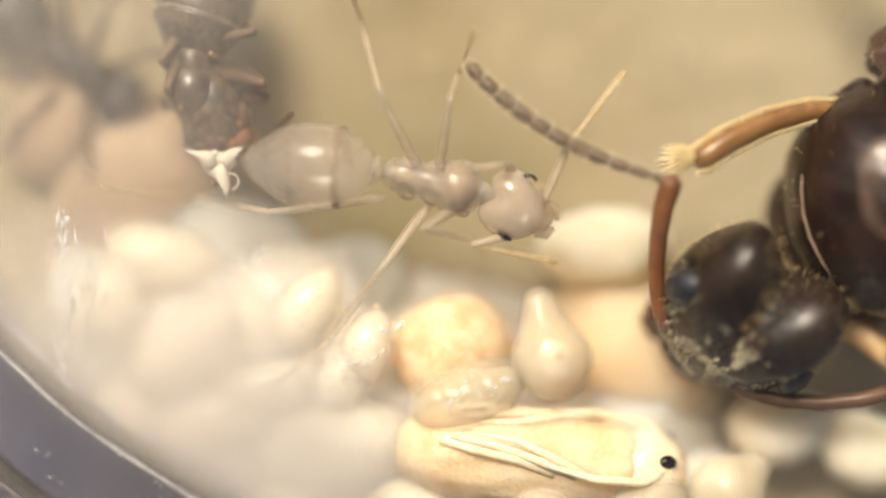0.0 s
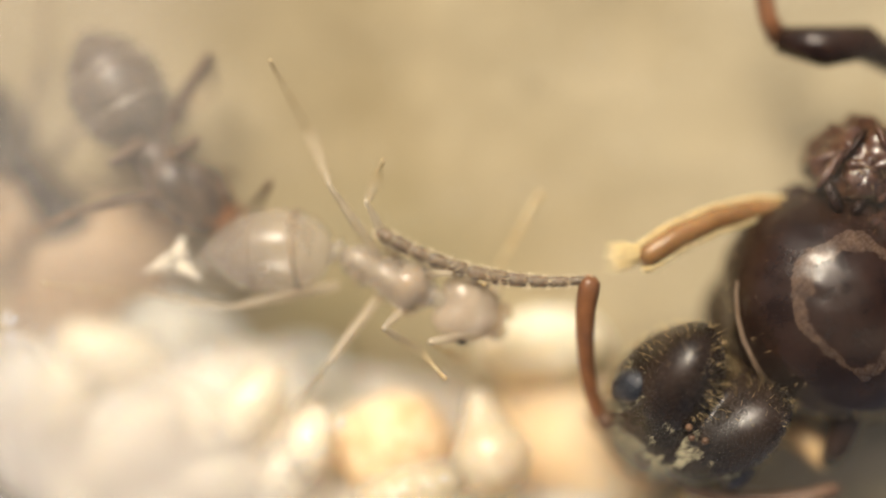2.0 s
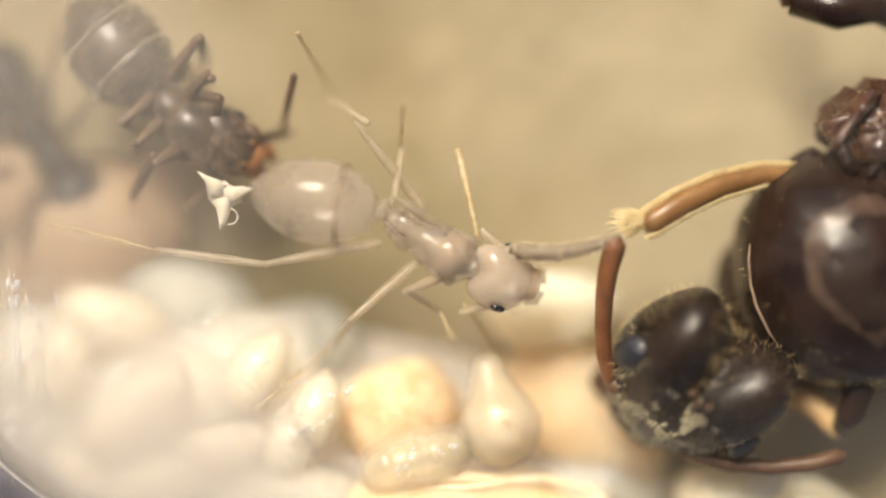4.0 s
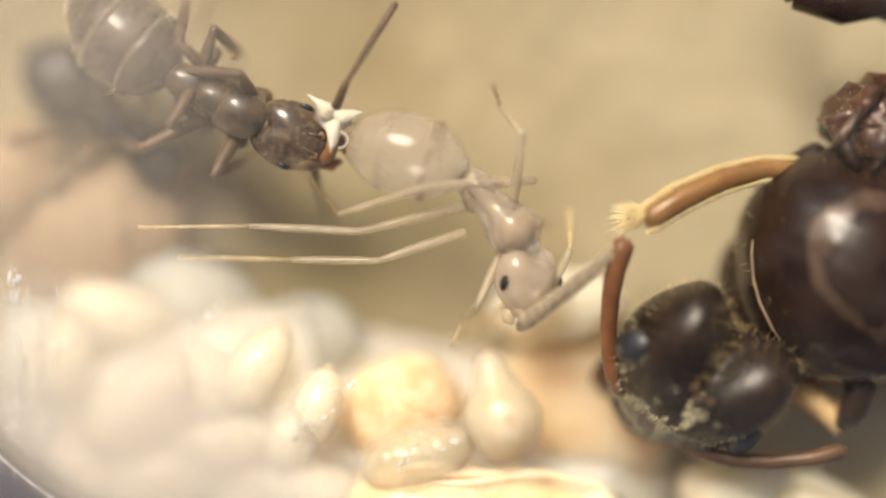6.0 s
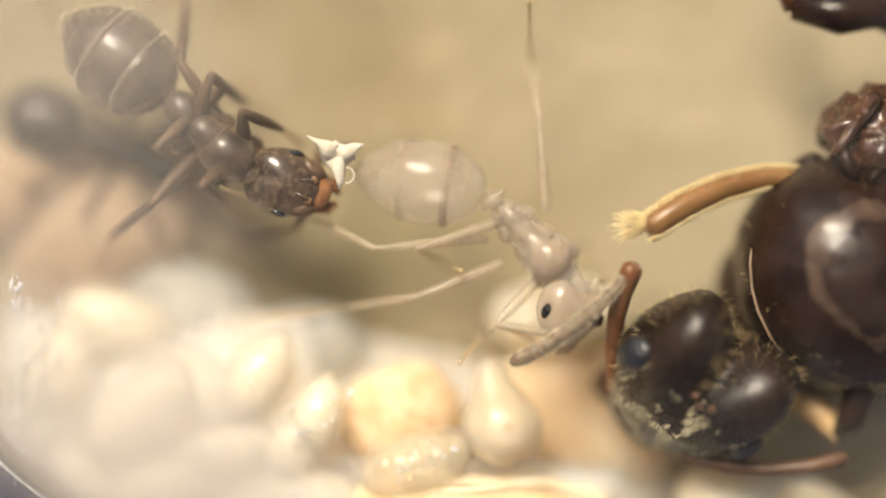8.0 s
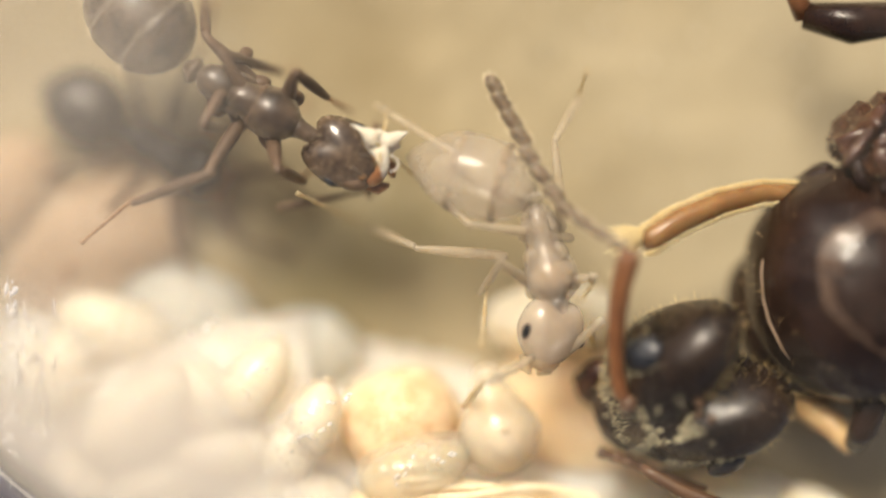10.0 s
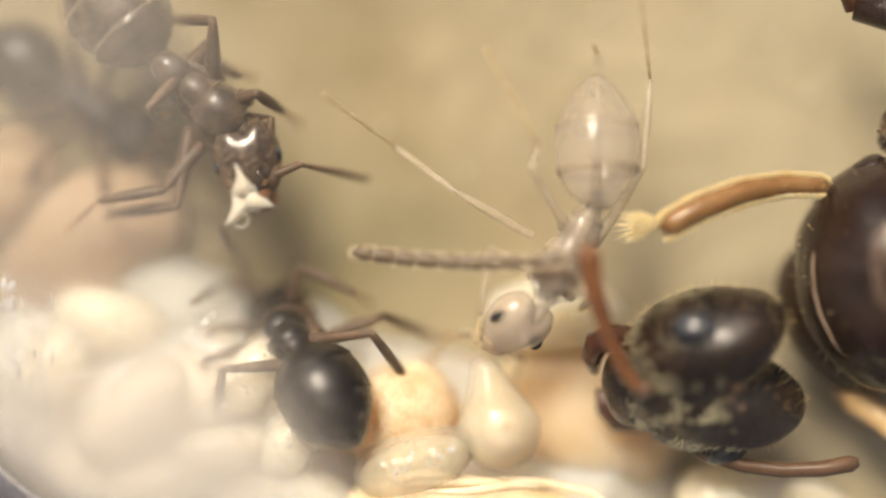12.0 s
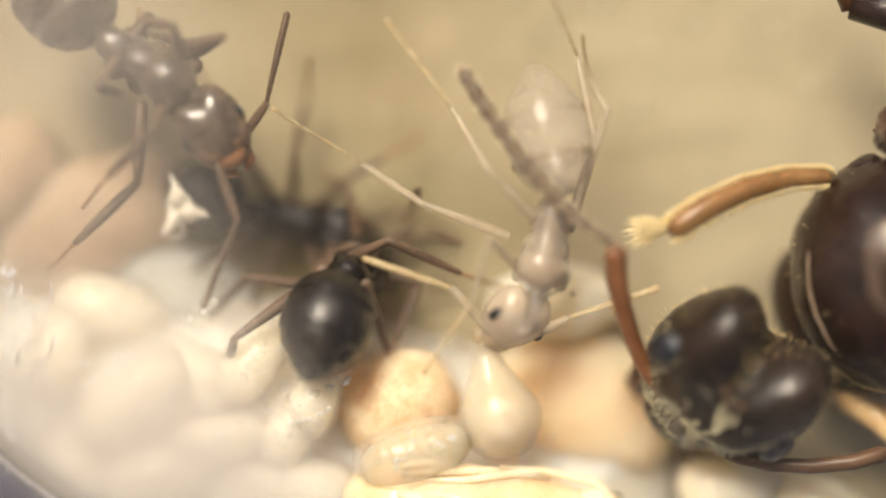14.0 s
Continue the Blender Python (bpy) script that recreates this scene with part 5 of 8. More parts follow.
def motions():
    # pale
    step(pale, 0, ((-2.227, 0.241, 1.3), (-1.043, 0.149, 1.45), (-0.062, -0.073, 1.5), (0.51, -0.328, 1.4)), roll=0, LF=((-0.606, -0.384, 1.57), (-0.193, -0.486, 1.1), (-0.043, -0.616, 0.6)), LM=((-1.035, -0.804, 1.57), (-1.459, -1.354, 1.1), (-2.057, -1.868, 0.6)), LR=((-2.062, -0.234, 1.57), (-2.694, -0.079, 1.1), (-3.492, 0.017, 0.6)), UF=((0.099, 0.169, 1.57), (0.211, 0.146, 1.1), (0.379, 0.003, 0.6)), UM=((-0.37, 0.738, 1.57), (-0.279, 1.017, 1.1), (-0.18, 1.256, 0.6)), UR=((-0.983, 0.819, 1.57), (-1.15, 1.484, 1.1), (-1.265, 1.839, 0.6)), AL=((-0.298, -0.561, 1.55), (0.595, -0.696, 1.45)), AU=((0.753, 0.502, 1.55), (1.459, 1.318, 1.45)))
    step(pale, 0.5, ((-2.199, 0.266, 1.3), (-1.036, 0.2, 1.45), (-0.053, -0.085, 1.5), (0.537, -0.389, 1.4)), roll=0, LF=((-0.565, -0.406, 1.57), (-0.175, -0.558, 1.1), (-0.008, -0.662, 0.6)), LM=((-1.016, -0.8, 1.57), (-1.441, -1.334, 1.1), (-2.091, -1.862, 0.6)), LR=((-2.008, -0.258, 1.57), (-2.675, -0.079, 1.1), (-3.5, 0.042, 0.6)), UF=((0.137, 0.161, 1.57), (0.298, 0.124, 1.1), (0.413, 0.034, 0.6)), UM=((-0.356, 0.713, 1.57), (-0.278, 0.992, 1.1), (-0.198, 1.283, 0.6)), UR=((-0.944, 0.668, 1.57), (-1.09, 1.101, 1.1), (-1.18, 1.602, 0.6)), AL=((-0.219, -0.723, 1.55), (0.707, -0.716, 1.45)), AU=((0.217, 0.684, 1.55), (-0.009, 1.492, 1.45)))
    step(pale, 1, ((-2.195, 0.238, 1.3), (-1.019, 0.212, 1.45), (-0.053, -0.135, 1.5), (0.531, -0.472, 1.4)), roll=0, LF=((-0.522, -0.457, 1.57), (-0.195, -0.609, 1.1), (-0.011, -0.686, 0.6)), LM=((-1.007, -0.801, 1.57), (-1.388, -1.282, 1.1), (-2.049, -1.857, 0.6)), LR=((-2.031, -0.245, 1.57), (-2.678, -0.104, 1.1), (-3.406, 0.053, 0.6)), UF=((0.142, 0.102, 1.57), (0.304, 0.051, 1.1), (0.42, -0.012, 0.6)), UM=((-0.53, 0.577, 1.57), (-0.428, 0.808, 1.1), (-0.348, 1.102, 0.6)), UR=((-0.958, 0.634, 1.57), (-1.015, 1.023, 1.1), (-1.077, 1.376, 0.6)), AL=((-0.274, -0.687, 1.55), (0.483, -0.826, 1.45)), AU=((0.594, -0.046, 1.55), (0.426, 0.289, 1.45)))
    step(pale, 1.5, ((-2.138, 0.227, 1.3), (-1.003, 0.214, 1.45), (0.014, -0.227, 1.5), (0.574, -0.512, 1.4)), roll=0, LF=((-0.495, -0.452, 1.57), (-0.171, -0.584, 1.1), (-0.231, -0.876, 0.6)), LM=((-0.979, -0.753, 1.57), (-1.366, -1.273, 1.1), (-2.006, -1.839, 0.6)), LR=((-2.016, -0.238, 1.57), (-2.676, -0.099, 1.1), (-3.548, 0.099, 0.6)), UF=((0.142, 0.016, 1.57), (0.3, -0.031, 1.1), (0.411, -0.083, 0.6)), UM=((-0.335, 0.587, 1.57), (-0.106, 1.045, 1.1), (-0.029, 1.391, 0.6)), UR=((-0.916, 0.819, 1.57), (-1.138, 1.363, 1.1), (-1.397, 1.824, 0.6)), AL=((-0.194, -0.861, 1.55), (0.418, -0.715, 1.45)), AU=((0.573, -0.207, 1.55), (0.426, 0.331, 1.45)))
    step(pale, 2, ((-2.079, 0.31, 1.3), (-0.916, 0.356, 1.45), (0.052, -0.106, 1.5), (0.629, -0.315, 1.4)), roll=0, LF=((-0.431, -0.357, 1.57), (-0.106, -0.579, 1.1), (0.022, -0.704, 0.6)), LM=((-0.966, -0.711, 1.57), (-1.325, -1.17, 1.1), (-1.937, -1.806, 0.6)), LR=((-2.006, -0.209, 1.57), (-2.719, -0.051, 1.1), (-3.515, 0.05, 0.6)), UF=((0.161, 0.128, 1.57), (0.317, 0.091, 1.1), (0.426, 0.052, 0.6)), UM=((-0.58, 0.762, 1.57), (-0.514, 0.976, 1.1), (-0.447, 1.094, 0.6)), UR=((-0.909, 0.915, 1.57), (-1.134, 1.445, 1.1), (-1.447, 2.049, 0.6)), AL=((-0.025, -0.486, 1.55), (0.32, -0.695, 1.45)), AU=((0.587, 0.147, 1.55), (1.026, 0.911, 1.45)))
    step(pale, 2.5, ((-2.227, 0.315, 1.3), (-0.892, 0.288, 1.45), (0.073, -0.094, 1.5), (0.633, -0.25, 1.4)), roll=0, LF=((-0.433, -0.319, 1.57), (-0.031, -0.539, 1.1), (0.018, -0.899, 0.6)), LM=((-0.939, -0.698, 1.57), (-1.218, -1.13, 1.1), (-1.771, -1.79, 0.6)), LR=((-2, -0.291, 1.57), (-2.659, -0.097, 1.1), (-3.45, 0.053, 0.6)), UF=((0.138, 0.142, 1.57), (0.294, 0.131, 1.1), (0.404, 0.116, 0.6)), UM=((-0.38, 0.818, 1.57), (-0.338, 1.033, 1.1), (-0.346, 1.205, 0.6)), UR=((-0.936, 0.819, 1.57), (-1.213, 1.447, 1.1), (-1.502, 1.89, 0.6)), AL=((0.123, -0.447, 1.55), (0.606, -0.528, 1.45)), AU=((0.024, 0.565, 1.55), (-0.534, 1.456, 1.45)))
    step(pale, 3, ((-2.082, 0.364, 1.3), (-0.807, 0.362, 1.45), (0.101, -0.016, 1.5), (0.657, -0.103, 1.4)), roll=0, LF=((-0.401, -0.317, 1.57), (-0.052, -0.48, 1.1), (0.05, -0.78, 0.6)), LM=((-0.954, -0.693, 1.57), (-1.23, -1.17, 1.1), (-1.935, -1.876, 0.6)), LR=((-1.983, -0.241, 1.57), (-2.688, -0.043, 1.1), (-3.449, 0.068, 0.6)), UF=((0.151, 0.21, 1.57), (0.306, 0.211, 1.1), (0.415, 0.212, 0.6)), UM=((-0.225, 0.637, 1.57), (-0.18, 0.826, 1.1), (-0.185, 0.996, 0.6)), UR=((-0.928, 0.813, 1.57), (-1.152, 1.415, 1.1), (-1.516, 1.936, 0.6)), AL=((0.176, -0.493, 1.55), (0.656, -0.395, 1.45)), AU=((-0.2, 0.864, 1.55), (-0.403, 1.472, 1.45)))
    step(pale, 3.5, ((-1.983, 0.398, 1.3), (-0.71, 0.317, 1.45), (0.196, -0.139, 1.5), (0.752, -0.191, 1.4)), roll=0, LF=((-0.432, -0.337, 1.57), (-0.084, -0.474, 1.1), (0.018, -0.615, 0.6)), LM=((-0.86, -0.687, 1.57), (-1.032, -1.008, 1.1), (-1.551, -1.551, 0.6)), LR=((-2.013, -0.283, 1.57), (-2.743, -0.058, 1.1), (-3.451, 0.124, 0.6)), UF=((0.243, 0.1, 1.57), (0.393, 0.091, 1.1), (0.495, 0.073, 0.6)), UM=((-0.606, 0.416, 1.57), (-0.541, 0.883, 1.1), (-0.526, 1.108, 0.6)), UR=((-0.955, 1.169, 1.57), (-1.204, 1.55, 1.1), (-1.541, 2.051, 0.6)), AL=((0.044, -0.54, 1.55), (0.648, -0.705, 1.45)), AU=((0.181, 0.263, 1.55), (-0.088, 1.112, 1.45)))
    step(pale, 6, ((-0.919, 0.999, 1.3), (0.157, 0.69, 1.45), (0.773, -0.015, 1.5), (0.711, -0.619, 1.4)), roll=-30, LF=((0.305, -0.515, 1.57), (0.184, -0.677, 1.1), (0.083, -0.847, 0.6)), LM=((-0.62, -0.138, 1.57), (-1.347, -0.114, 1.1), (-2.363, -0.089, 0.6)), LR=((-0.72, 0.137, 1.57), (-1.806, 0.192, 1.1), (-3.04, 0.172, 0.6)), UF=((0.926, 0.22, 1.57), (1.046, 0.166, 1.1), (1.078, 0.072, 0.6)), UM=((0.707, 0.986, 1.57), (0.517, 1.287, 1.1), (0.45, 1.392, 0.6)), UR=((-0.119, 0.537, 1.57), (-0.938, 0.293, 1.1), (-1.139, 0.56, 0.6)), AL=((0.556, -0.54, 1.55), (0.206, -0.794, 1.45)), AU=((1.133, -0.015, 1.55), (1.163, 0.337, 1.45)))
    step(pale, 6.5, ((-1.033, 0.895, 1.3), (0.156, 0.748, 1.45), (1.009, -0.032, 1.5), (0.862, -0.612, 1.4)), roll=-30, LF=((0.406, -0.457, 1.57), (0.398, -0.558, 1.1), (0.344, -0.684, 0.6)), LM=((-0.195, 0.144, 1.57), (-0.786, 0.453, 1.1), (-1.167, 0.567, 0.6)), LR=((-0.095, 0.269, 1.57), (-0.939, 0.58, 1.1), (-1.922, 0.801, 0.6)), UF=((1.051, 0.304, 1.57), (1.173, 0.266, 1.1), (1.205, 0.168, 0.6)), UM=((0.891, 1.01, 1.57), (0.72, 1.244, 1.1), (0.63, 1.374, 0.6)), UR=((0.18, 1.445, 1.57), (-0.531, 1.27, 1.1), (-1.609, 1.061, 0.6)), AL=((0.406, -0.533, 1.55), (-0.372, -0.802, 1.45)), AU=((1.308, -0.007, 1.55), (1.741, 0.859, 1.45)))
    step(pale, 7, ((-0.678, 0.992, 1.3), (0.433, 0.785, 1.45), (1.11, -0.07, 1.5), (1.013, -0.676, 1.4)), roll=-30, LF=((0.421, -0.546, 1.57), (0.337, -0.658, 1.1), (0.187, -0.776, 0.6)), LM=((-0.32, 0.13, 1.57), (-0.888, 0.362, 1.1), (-1.427, 0.656, 0.6)), LR=((-0.546, 0.496, 1.57), (-1.245, 0.822, 1.1), (-2.156, 1.203, 0.6)), UF=((1.225, 0.242, 1.57), (1.336, 0.187, 1.1), (1.34, 0.078, 0.6)), UM=((0.966, 1.096, 1.57), (0.796, 1.281, 1.1), (0.682, 1.411, 0.6)), UR=((0.556, 1.432, 1.57), (-0.225, 1.383, 1.1), (-1.531, 1.281, 0.6)), AL=((0.732, -0.596, 1.55), (0.08, -1.379, 1.45)), AU=((1.458, 0.055, 1.55), (1.565, 0.735, 1.45)))
    step(pale, 7.5, ((-0.907, 0.697, 1.3), (0.308, 0.642, 1.45), (1.161, -0.113, 1.5), (1.015, -0.643, 1.4)), roll=-30, LF=((0.506, -0.614, 1.57), (0.389, -0.677, 1.1), (0.136, -0.874, 0.6)), LM=((-0.245, -0.338, 1.57), (-0.838, -0.549, 1.1), (-1.845, -0.837, 0.6)), LR=((-0.696, 0.013, 1.57), (-1.374, 0.115, 1.1), (-2.184, 0.247, 0.6)), UF=((1.198, 0.242, 1.57), (1.313, 0.209, 1.1), (1.327, 0.093, 0.6)), UM=((0.807, 1.266, 1.57), (0.849, 1.622, 1.1), (0.84, 2.228, 0.6)), UR=((-0.22, 1.065, 1.57), (0.006, 1.239, 1.1), (0.032, 1.274, 0.6)), AL=((0.532, -0.589, 1.55), (0.937, -0.642, 1.45)), AU=((1.46, 0.088, 1.55), (1.592, -0.113, 1.45)))
    step(pale, 8, ((-0.833, 0.775, 1.3), (0.385, 0.569, 1.45), (1.191, -0.264, 1.5), (1.045, -0.771, 1.4)), roll=-30, LF=((0.444, -0.64, 1.57), (0.391, -0.705, 1.1), (0.138, -0.956, 0.6)), LM=((-0.22, -0.364, 1.57), (-0.865, -0.475, 1.1), (-1.85, -0.591, 0.6)), LR=((-0.597, 0.063, 1.57), (-1.25, 0.37, 1.1), (-2.007, 0.612, 0.6)), UF=((1.247, 0.106, 1.57), (1.356, 0.067, 1.1), (1.35, -0.058, 0.6)), UM=((0.86, 1.27, 1.57), (0.8, 1.755, 1.1), (0.763, 2.26, 0.6)), UR=((-0.22, 0.063, 1.57), (0.032, -0.09, 1.1), (0.163, -0.135, 0.6)), AL=((0.485, -0.616, 1.55), (0.84, -0.745, 1.45)), AU=((1.415, -0.087, 1.55), (1.497, -0.239, 1.45)))
    step(pale, 10.5, ((-0.121, 1.058, 1.3), (0.934, 0.601, 1.45), (0.982, -0.426, 1.5), (0.76, -0.931, 1.4)), roll=-30, LF=((0.58, 0.099, 1.57), (0.362, -0.206, 1.1), (0.395, -0.576, 0.6)), LM=((-0.169, 0.249, 1.57), (-0.504, 0.455, 1.1), (-0.878, 0.722, 0.6)), LR=((0.355, 0.374, 1.57), (0.056, 0.71, 1.1), (-0.307, 1.06, 0.6)), UF=((1.304, -0.2, 1.57), (1.354, -0.282, 1.1), (1.2, -0.368, 0.6)), UM=((1.129, 1.048, 1.57), (1.456, 1.397, 1.1), (1.459, 1.554, 0.6)), UR=((-0.044, 1.322, 1.57), (-0.224, 1.88, 1.1), (-0.359, 1.398, 0.6)), AL=((0.306, -1.05, 1.55), (-0.095, -1.205, 1.45)), AU=((1.355, -0.6, 1.55), (1.16, -0.904, 1.45)))
    step(pale, 11, ((0.082, 1.361, 1.3), (1.035, 0.626, 1.45), (0.933, -0.401, 1.5), (0.535, -0.931, 1.4)), roll=-42, LF=((0.431, 0.099, 1.57), (0.261, -0.206, 1.1), (0.422, -0.628, 0.6)), LM=((0.257, 0.249, 1.57), (0.007, 0.303, 1.1), (-0.305, 0.515, 0.6)), LR=((0.356, 0.573, 1.57), (0.108, 0.862, 1.1), (-0.072, 1.164, 0.6)), UF=((1.23, -0.3, 1.57), (1.228, -0.409, 1.1), (1.149, -0.472, 0.6)), UM=((1.304, 1.197, 1.57), (1.507, 1.397, 1.1), (1.46, 1.554, 0.6)), UR=((0.206, 1.496, 1.57), (0.057, 1.956, 1.1), (0.006, 1.865, 0.6)), AL=((0.432, -0.7, 1.55), (-0.193, -0.653, 1.45)), AU=((0.781, -0.575, 1.55), (-0.194, -0.277, 1.45)))
    step(pale, 11.5, ((0.253, 1.274, 1.3), (1.038, 0.49, 1.45), (0.886, -0.411, 1.5), (0.512, -0.915, 1.4)), roll=-42, LF=((0.36, 0.139, 1.57), (0.29, -0.215, 1.1), (0.269, -0.533, 0.6)), LM=((0.021, 0.215, 1.57), (-0.404, 0.353, 1.1), (-0.922, 0.577, 0.6)), LR=((0.46, 0.239, 1.57), (0.113, 0.649, 1.1), (-0.326, 1.179, 0.6)), UF=((1.218, -0.351, 1.57), (1.202, -0.459, 1.1), (1.136, -0.517, 0.6)), UM=((1.432, 1.36, 1.57), (1.13, 1.766, 1.1), (0.841, 2.267, 0.6)), UR=((0.012, 1.286, 1.57), (-0.115, 1.995, 1.1), (-0.248, 1.749, 0.6)), AL=((0.21, -0.659, 1.55), (-0.19, -1.213, 1.45)), AU=((1.408, -0.41, 1.55), (1.564, -0.262, 1.45)))
    step(pale, 12, ((1.393, 1.531, 1.3), (1.409, 0.497, 1.45), (0.907, -0.427, 1.5), (0.407, -0.827, 1.28)), roll=-42, LF=((0.457, 0.047, 1.57), (0.364, -0.561, 1.1), (0.319, -0.781, 0.6)), LM=((0.109, 0.57, 1.57), (-0.397, 0.96, 1.1), (-1.026, 1.404, 0.6)), LR=((0.805, 0.743, 1.57), (0.897, 0.985, 1.1), (0.268, 2.118, 0.6)), UF=((1.322, -0.395, 1.57), (1.266, -0.489, 1.1), (1.201, -0.529, 0.6)), UM=((2.031, 1.131, 1.57), (1.877, 1.614, 1.1), (1.767, 2.181, 0.6)), UR=((1.397, 1.231, 1.57), (1.445, 1.791, 1.1), (1.338, 1.838, 0.6)), AL=((0.183, -0.699, 1.55), (-0.216, -1.102, 1.45)), AU=((0.755, -0.948, 1.55), (0.558, -1.452, 1.45)))
    step(pale, 12.5, ((0.636, 1.606, 1.3), (0.882, 0.457, 1.45), (0.746, -0.416, 1.5), (0.326, -0.866, 1.28)), roll=-42, LF=((0.356, 0.057, 1.57), (0.261, -0.347, 1.1), (0.214, -0.664, 0.6)), LM=((-0.215, 0.281, 1.57), (-0.803, 0.515, 1.1), (-1.699, 0.991, 0.6)), LR=((0.356, 0.654, 1.57), (-0.271, 1.477, 1.1), (-0.794, 2.257, 0.6)), UF=((1.151, -0.291, 1.57), (1.123, -0.398, 1.1), (1.093, -0.458, 0.6)), UM=((1.267, 1.347, 1.57), (0.96, 1.749, 1.1), (0.665, 2.246, 0.6)), UR=((1.425, 1.2, 1.57), (1.275, 1.579, 1.1), (1.171, 1.844, 0.6)), AL=((0.232, -0.788, 1.55), (-0.292, -1.041, 1.45)), AU=((1.053, -0.838, 1.55), (1.207, -0.742, 1.45)))
    step(pale, 13, ((0.636, 1.621, 1.3), (0.884, 0.461, 1.45), (0.784, -0.414, 1.5), (0.364, -0.864, 1.28)), roll=-42, LF=((0.308, 0.035, 1.57), (0.289, -0.472, 1.1), (-0.197, -1.233, 0.6)), LM=((-0.315, 0.273, 1.57), (-0.804, 0.542, 1.1), (-1.495, 0.993, 0.6)), LR=((0.357, 0.657, 1.57), (-0.044, 1.279, 1.1), (-0.719, 2.159, 0.6)), UF=((1.105, -0.163, 1.57), (1.177, -0.369, 1.1), (1.2, -0.428, 0.6)), UM=((1.233, 1.367, 1.57), (0.91, 1.757, 1.1), (0.594, 2.241, 0.6)), UR=((1.426, 1.181, 1.57), (1.276, 1.509, 1.1), (1.171, 1.851, 0.6)), AL=((0.433, -0.413, 1.55), (-0.866, -0.227, 1.45)), AU=((1.255, -0.437, 1.55), (1.96, -0.238, 1.45)))
    step(pale, 13.5, ((0.706, 1.591, 1.3), (0.944, 0.43, 1.45), (0.779, -0.445, 1.5), (0.359, -0.895, 1.28)), roll=-42, LF=((0.328, 0.029, 1.57), (0.269, -0.554, 1.1), (-0.201, -1.264, 0.6)), LM=((-0.32, 0.426, 1.57), (-0.784, 0.79, 1.1), (-1.475, 1.35, 0.6)), LR=((0.377, 0.626, 1.57), (0.053, 1.223, 1.1), (-0.596, 2.051, 0.6)), UF=((1.092, -0.263, 1.57), (1.158, -0.42, 1.1), (1.155, -0.481, 0.6)), UM=((1.357, 1.304, 1.57), (1.063, 1.715, 1.1), (0.783, 2.222, 0.6)), UR=((1.446, 1.176, 1.57), (1.321, 1.529, 1.1), (1.192, 1.872, 0.6)), AL=((0.13, -0.31, 1.55), (-0.912, 0.192, 1.45)), AU=((1.301, -0.568, 1.55), (2.057, -0.543, 1.45)))
    step(pale, 14, ((0.83, 1.552, 1.3), (1.051, 0.469, 1.45), (0.851, -0.453, 1.5), (0.431, -0.903, 1.28)), roll=-42, LF=((0.426, 0.044, 1.57), (0.283, -0.511, 1.1), (-0.228, -1.296, 0.6)), LM=((-0.27, 0.381, 1.57), (-0.706, 0.703, 1.1), (-1.497, 1.183, 0.6)), LR=((0.425, 0.615, 1.57), (0.103, 1.21, 1.1), (-0.516, 2.036, 0.6)), UF=((1.146, -0.303, 1.57), (1.219, -0.409, 1.1), (1.192, -0.468, 0.6)), UM=((1.482, 1.305, 1.57), (1.199, 1.725, 1.1), (0.934, 2.239, 0.6)), UR=((1.467, 1.162, 1.57), (1.343, 1.516, 1.1), (1.241, 1.832, 0.6)), AL=((0.054, -0.344, 1.55), (-0.984, -0.042, 1.45)), AU=((1.322, -0.576, 1.55), (2.3, -0.277, 1.45)))
    # dark
    step(dark, 0, ((-2.433, 2.104, 0.9), (-2.658, 1.402, 1.05), (-2.683, 0.914, 1.1), (-2.288, 0.456, 1)), roll=0, LF=((-1.789, 0.876, 1.17), (-2.203, 0.959, 0.7), (-2.451, 0.781, 0.2)), LM=((-2.88, 0.887, 1.17), (-2.774, 0.758, 0.7), (-2.769, 0.731, 0.2)), LR=((-2.929, 1.141, 1.17), (-2.822, 1.069, 0.7), (-2.818, 1.048, 0.2)), UF=((-2.018, 0.827, 1.17), (-2.256, 0.804, 0.7), (-2.346, 0.78, 0.2)), UM=((-2.017, 0.929, 1.17), (-2.304, 1.115, 0.7), (-2.5, 1.204, 0.2)), UR=((-2.114, 1.387, 1.17), (-2.403, 1.582, 0.7), (-2.548, 1.679, 0.2)), AL=((-2.278, 0.399, 1.15), (-2.493, 0.022, 1.05)), AU=((-2.075, 0.413, 1.15), (-1.77, 0.67, 1.05)))
    step(dark, 0.5, ((-2.393, 2.099, 0.9), (-2.565, 1.371, 1.05), (-2.59, 0.911, 1.1), (-2.221, 0.455, 1)), roll=0, LF=((-1.571, 0.872, 1.17), (-2.06, 0.93, 0.7), (-2.308, 0.699, 0.2)), LM=((-2.786, 0.857, 1.17), (-2.681, 0.729, 0.7), (-2.677, 0.703, 0.2)), LR=((-2.834, 1.111, 1.17), (-2.73, 1.039, 0.7), (-2.726, 1.019, 0.2)), UF=((-1.976, 0.8, 1.17), (-2.113, 0.776, 0.7), (-2.202, 0.751, 0.2)), UM=((-1.874, 0.9, 1.17), (-2.161, 1.086, 0.7), (-2.356, 1.174, 0.2)), UR=((-1.921, 1.356, 1.17), (-2.209, 1.551, 0.7), (-2.405, 1.648, 0.2)), AL=((-2.323, 0.472, 1.15), (-2.649, 0.221, 1.05)), AU=((-2.01, 0.405, 1.15), (-1.697, 0.653, 1.05)))
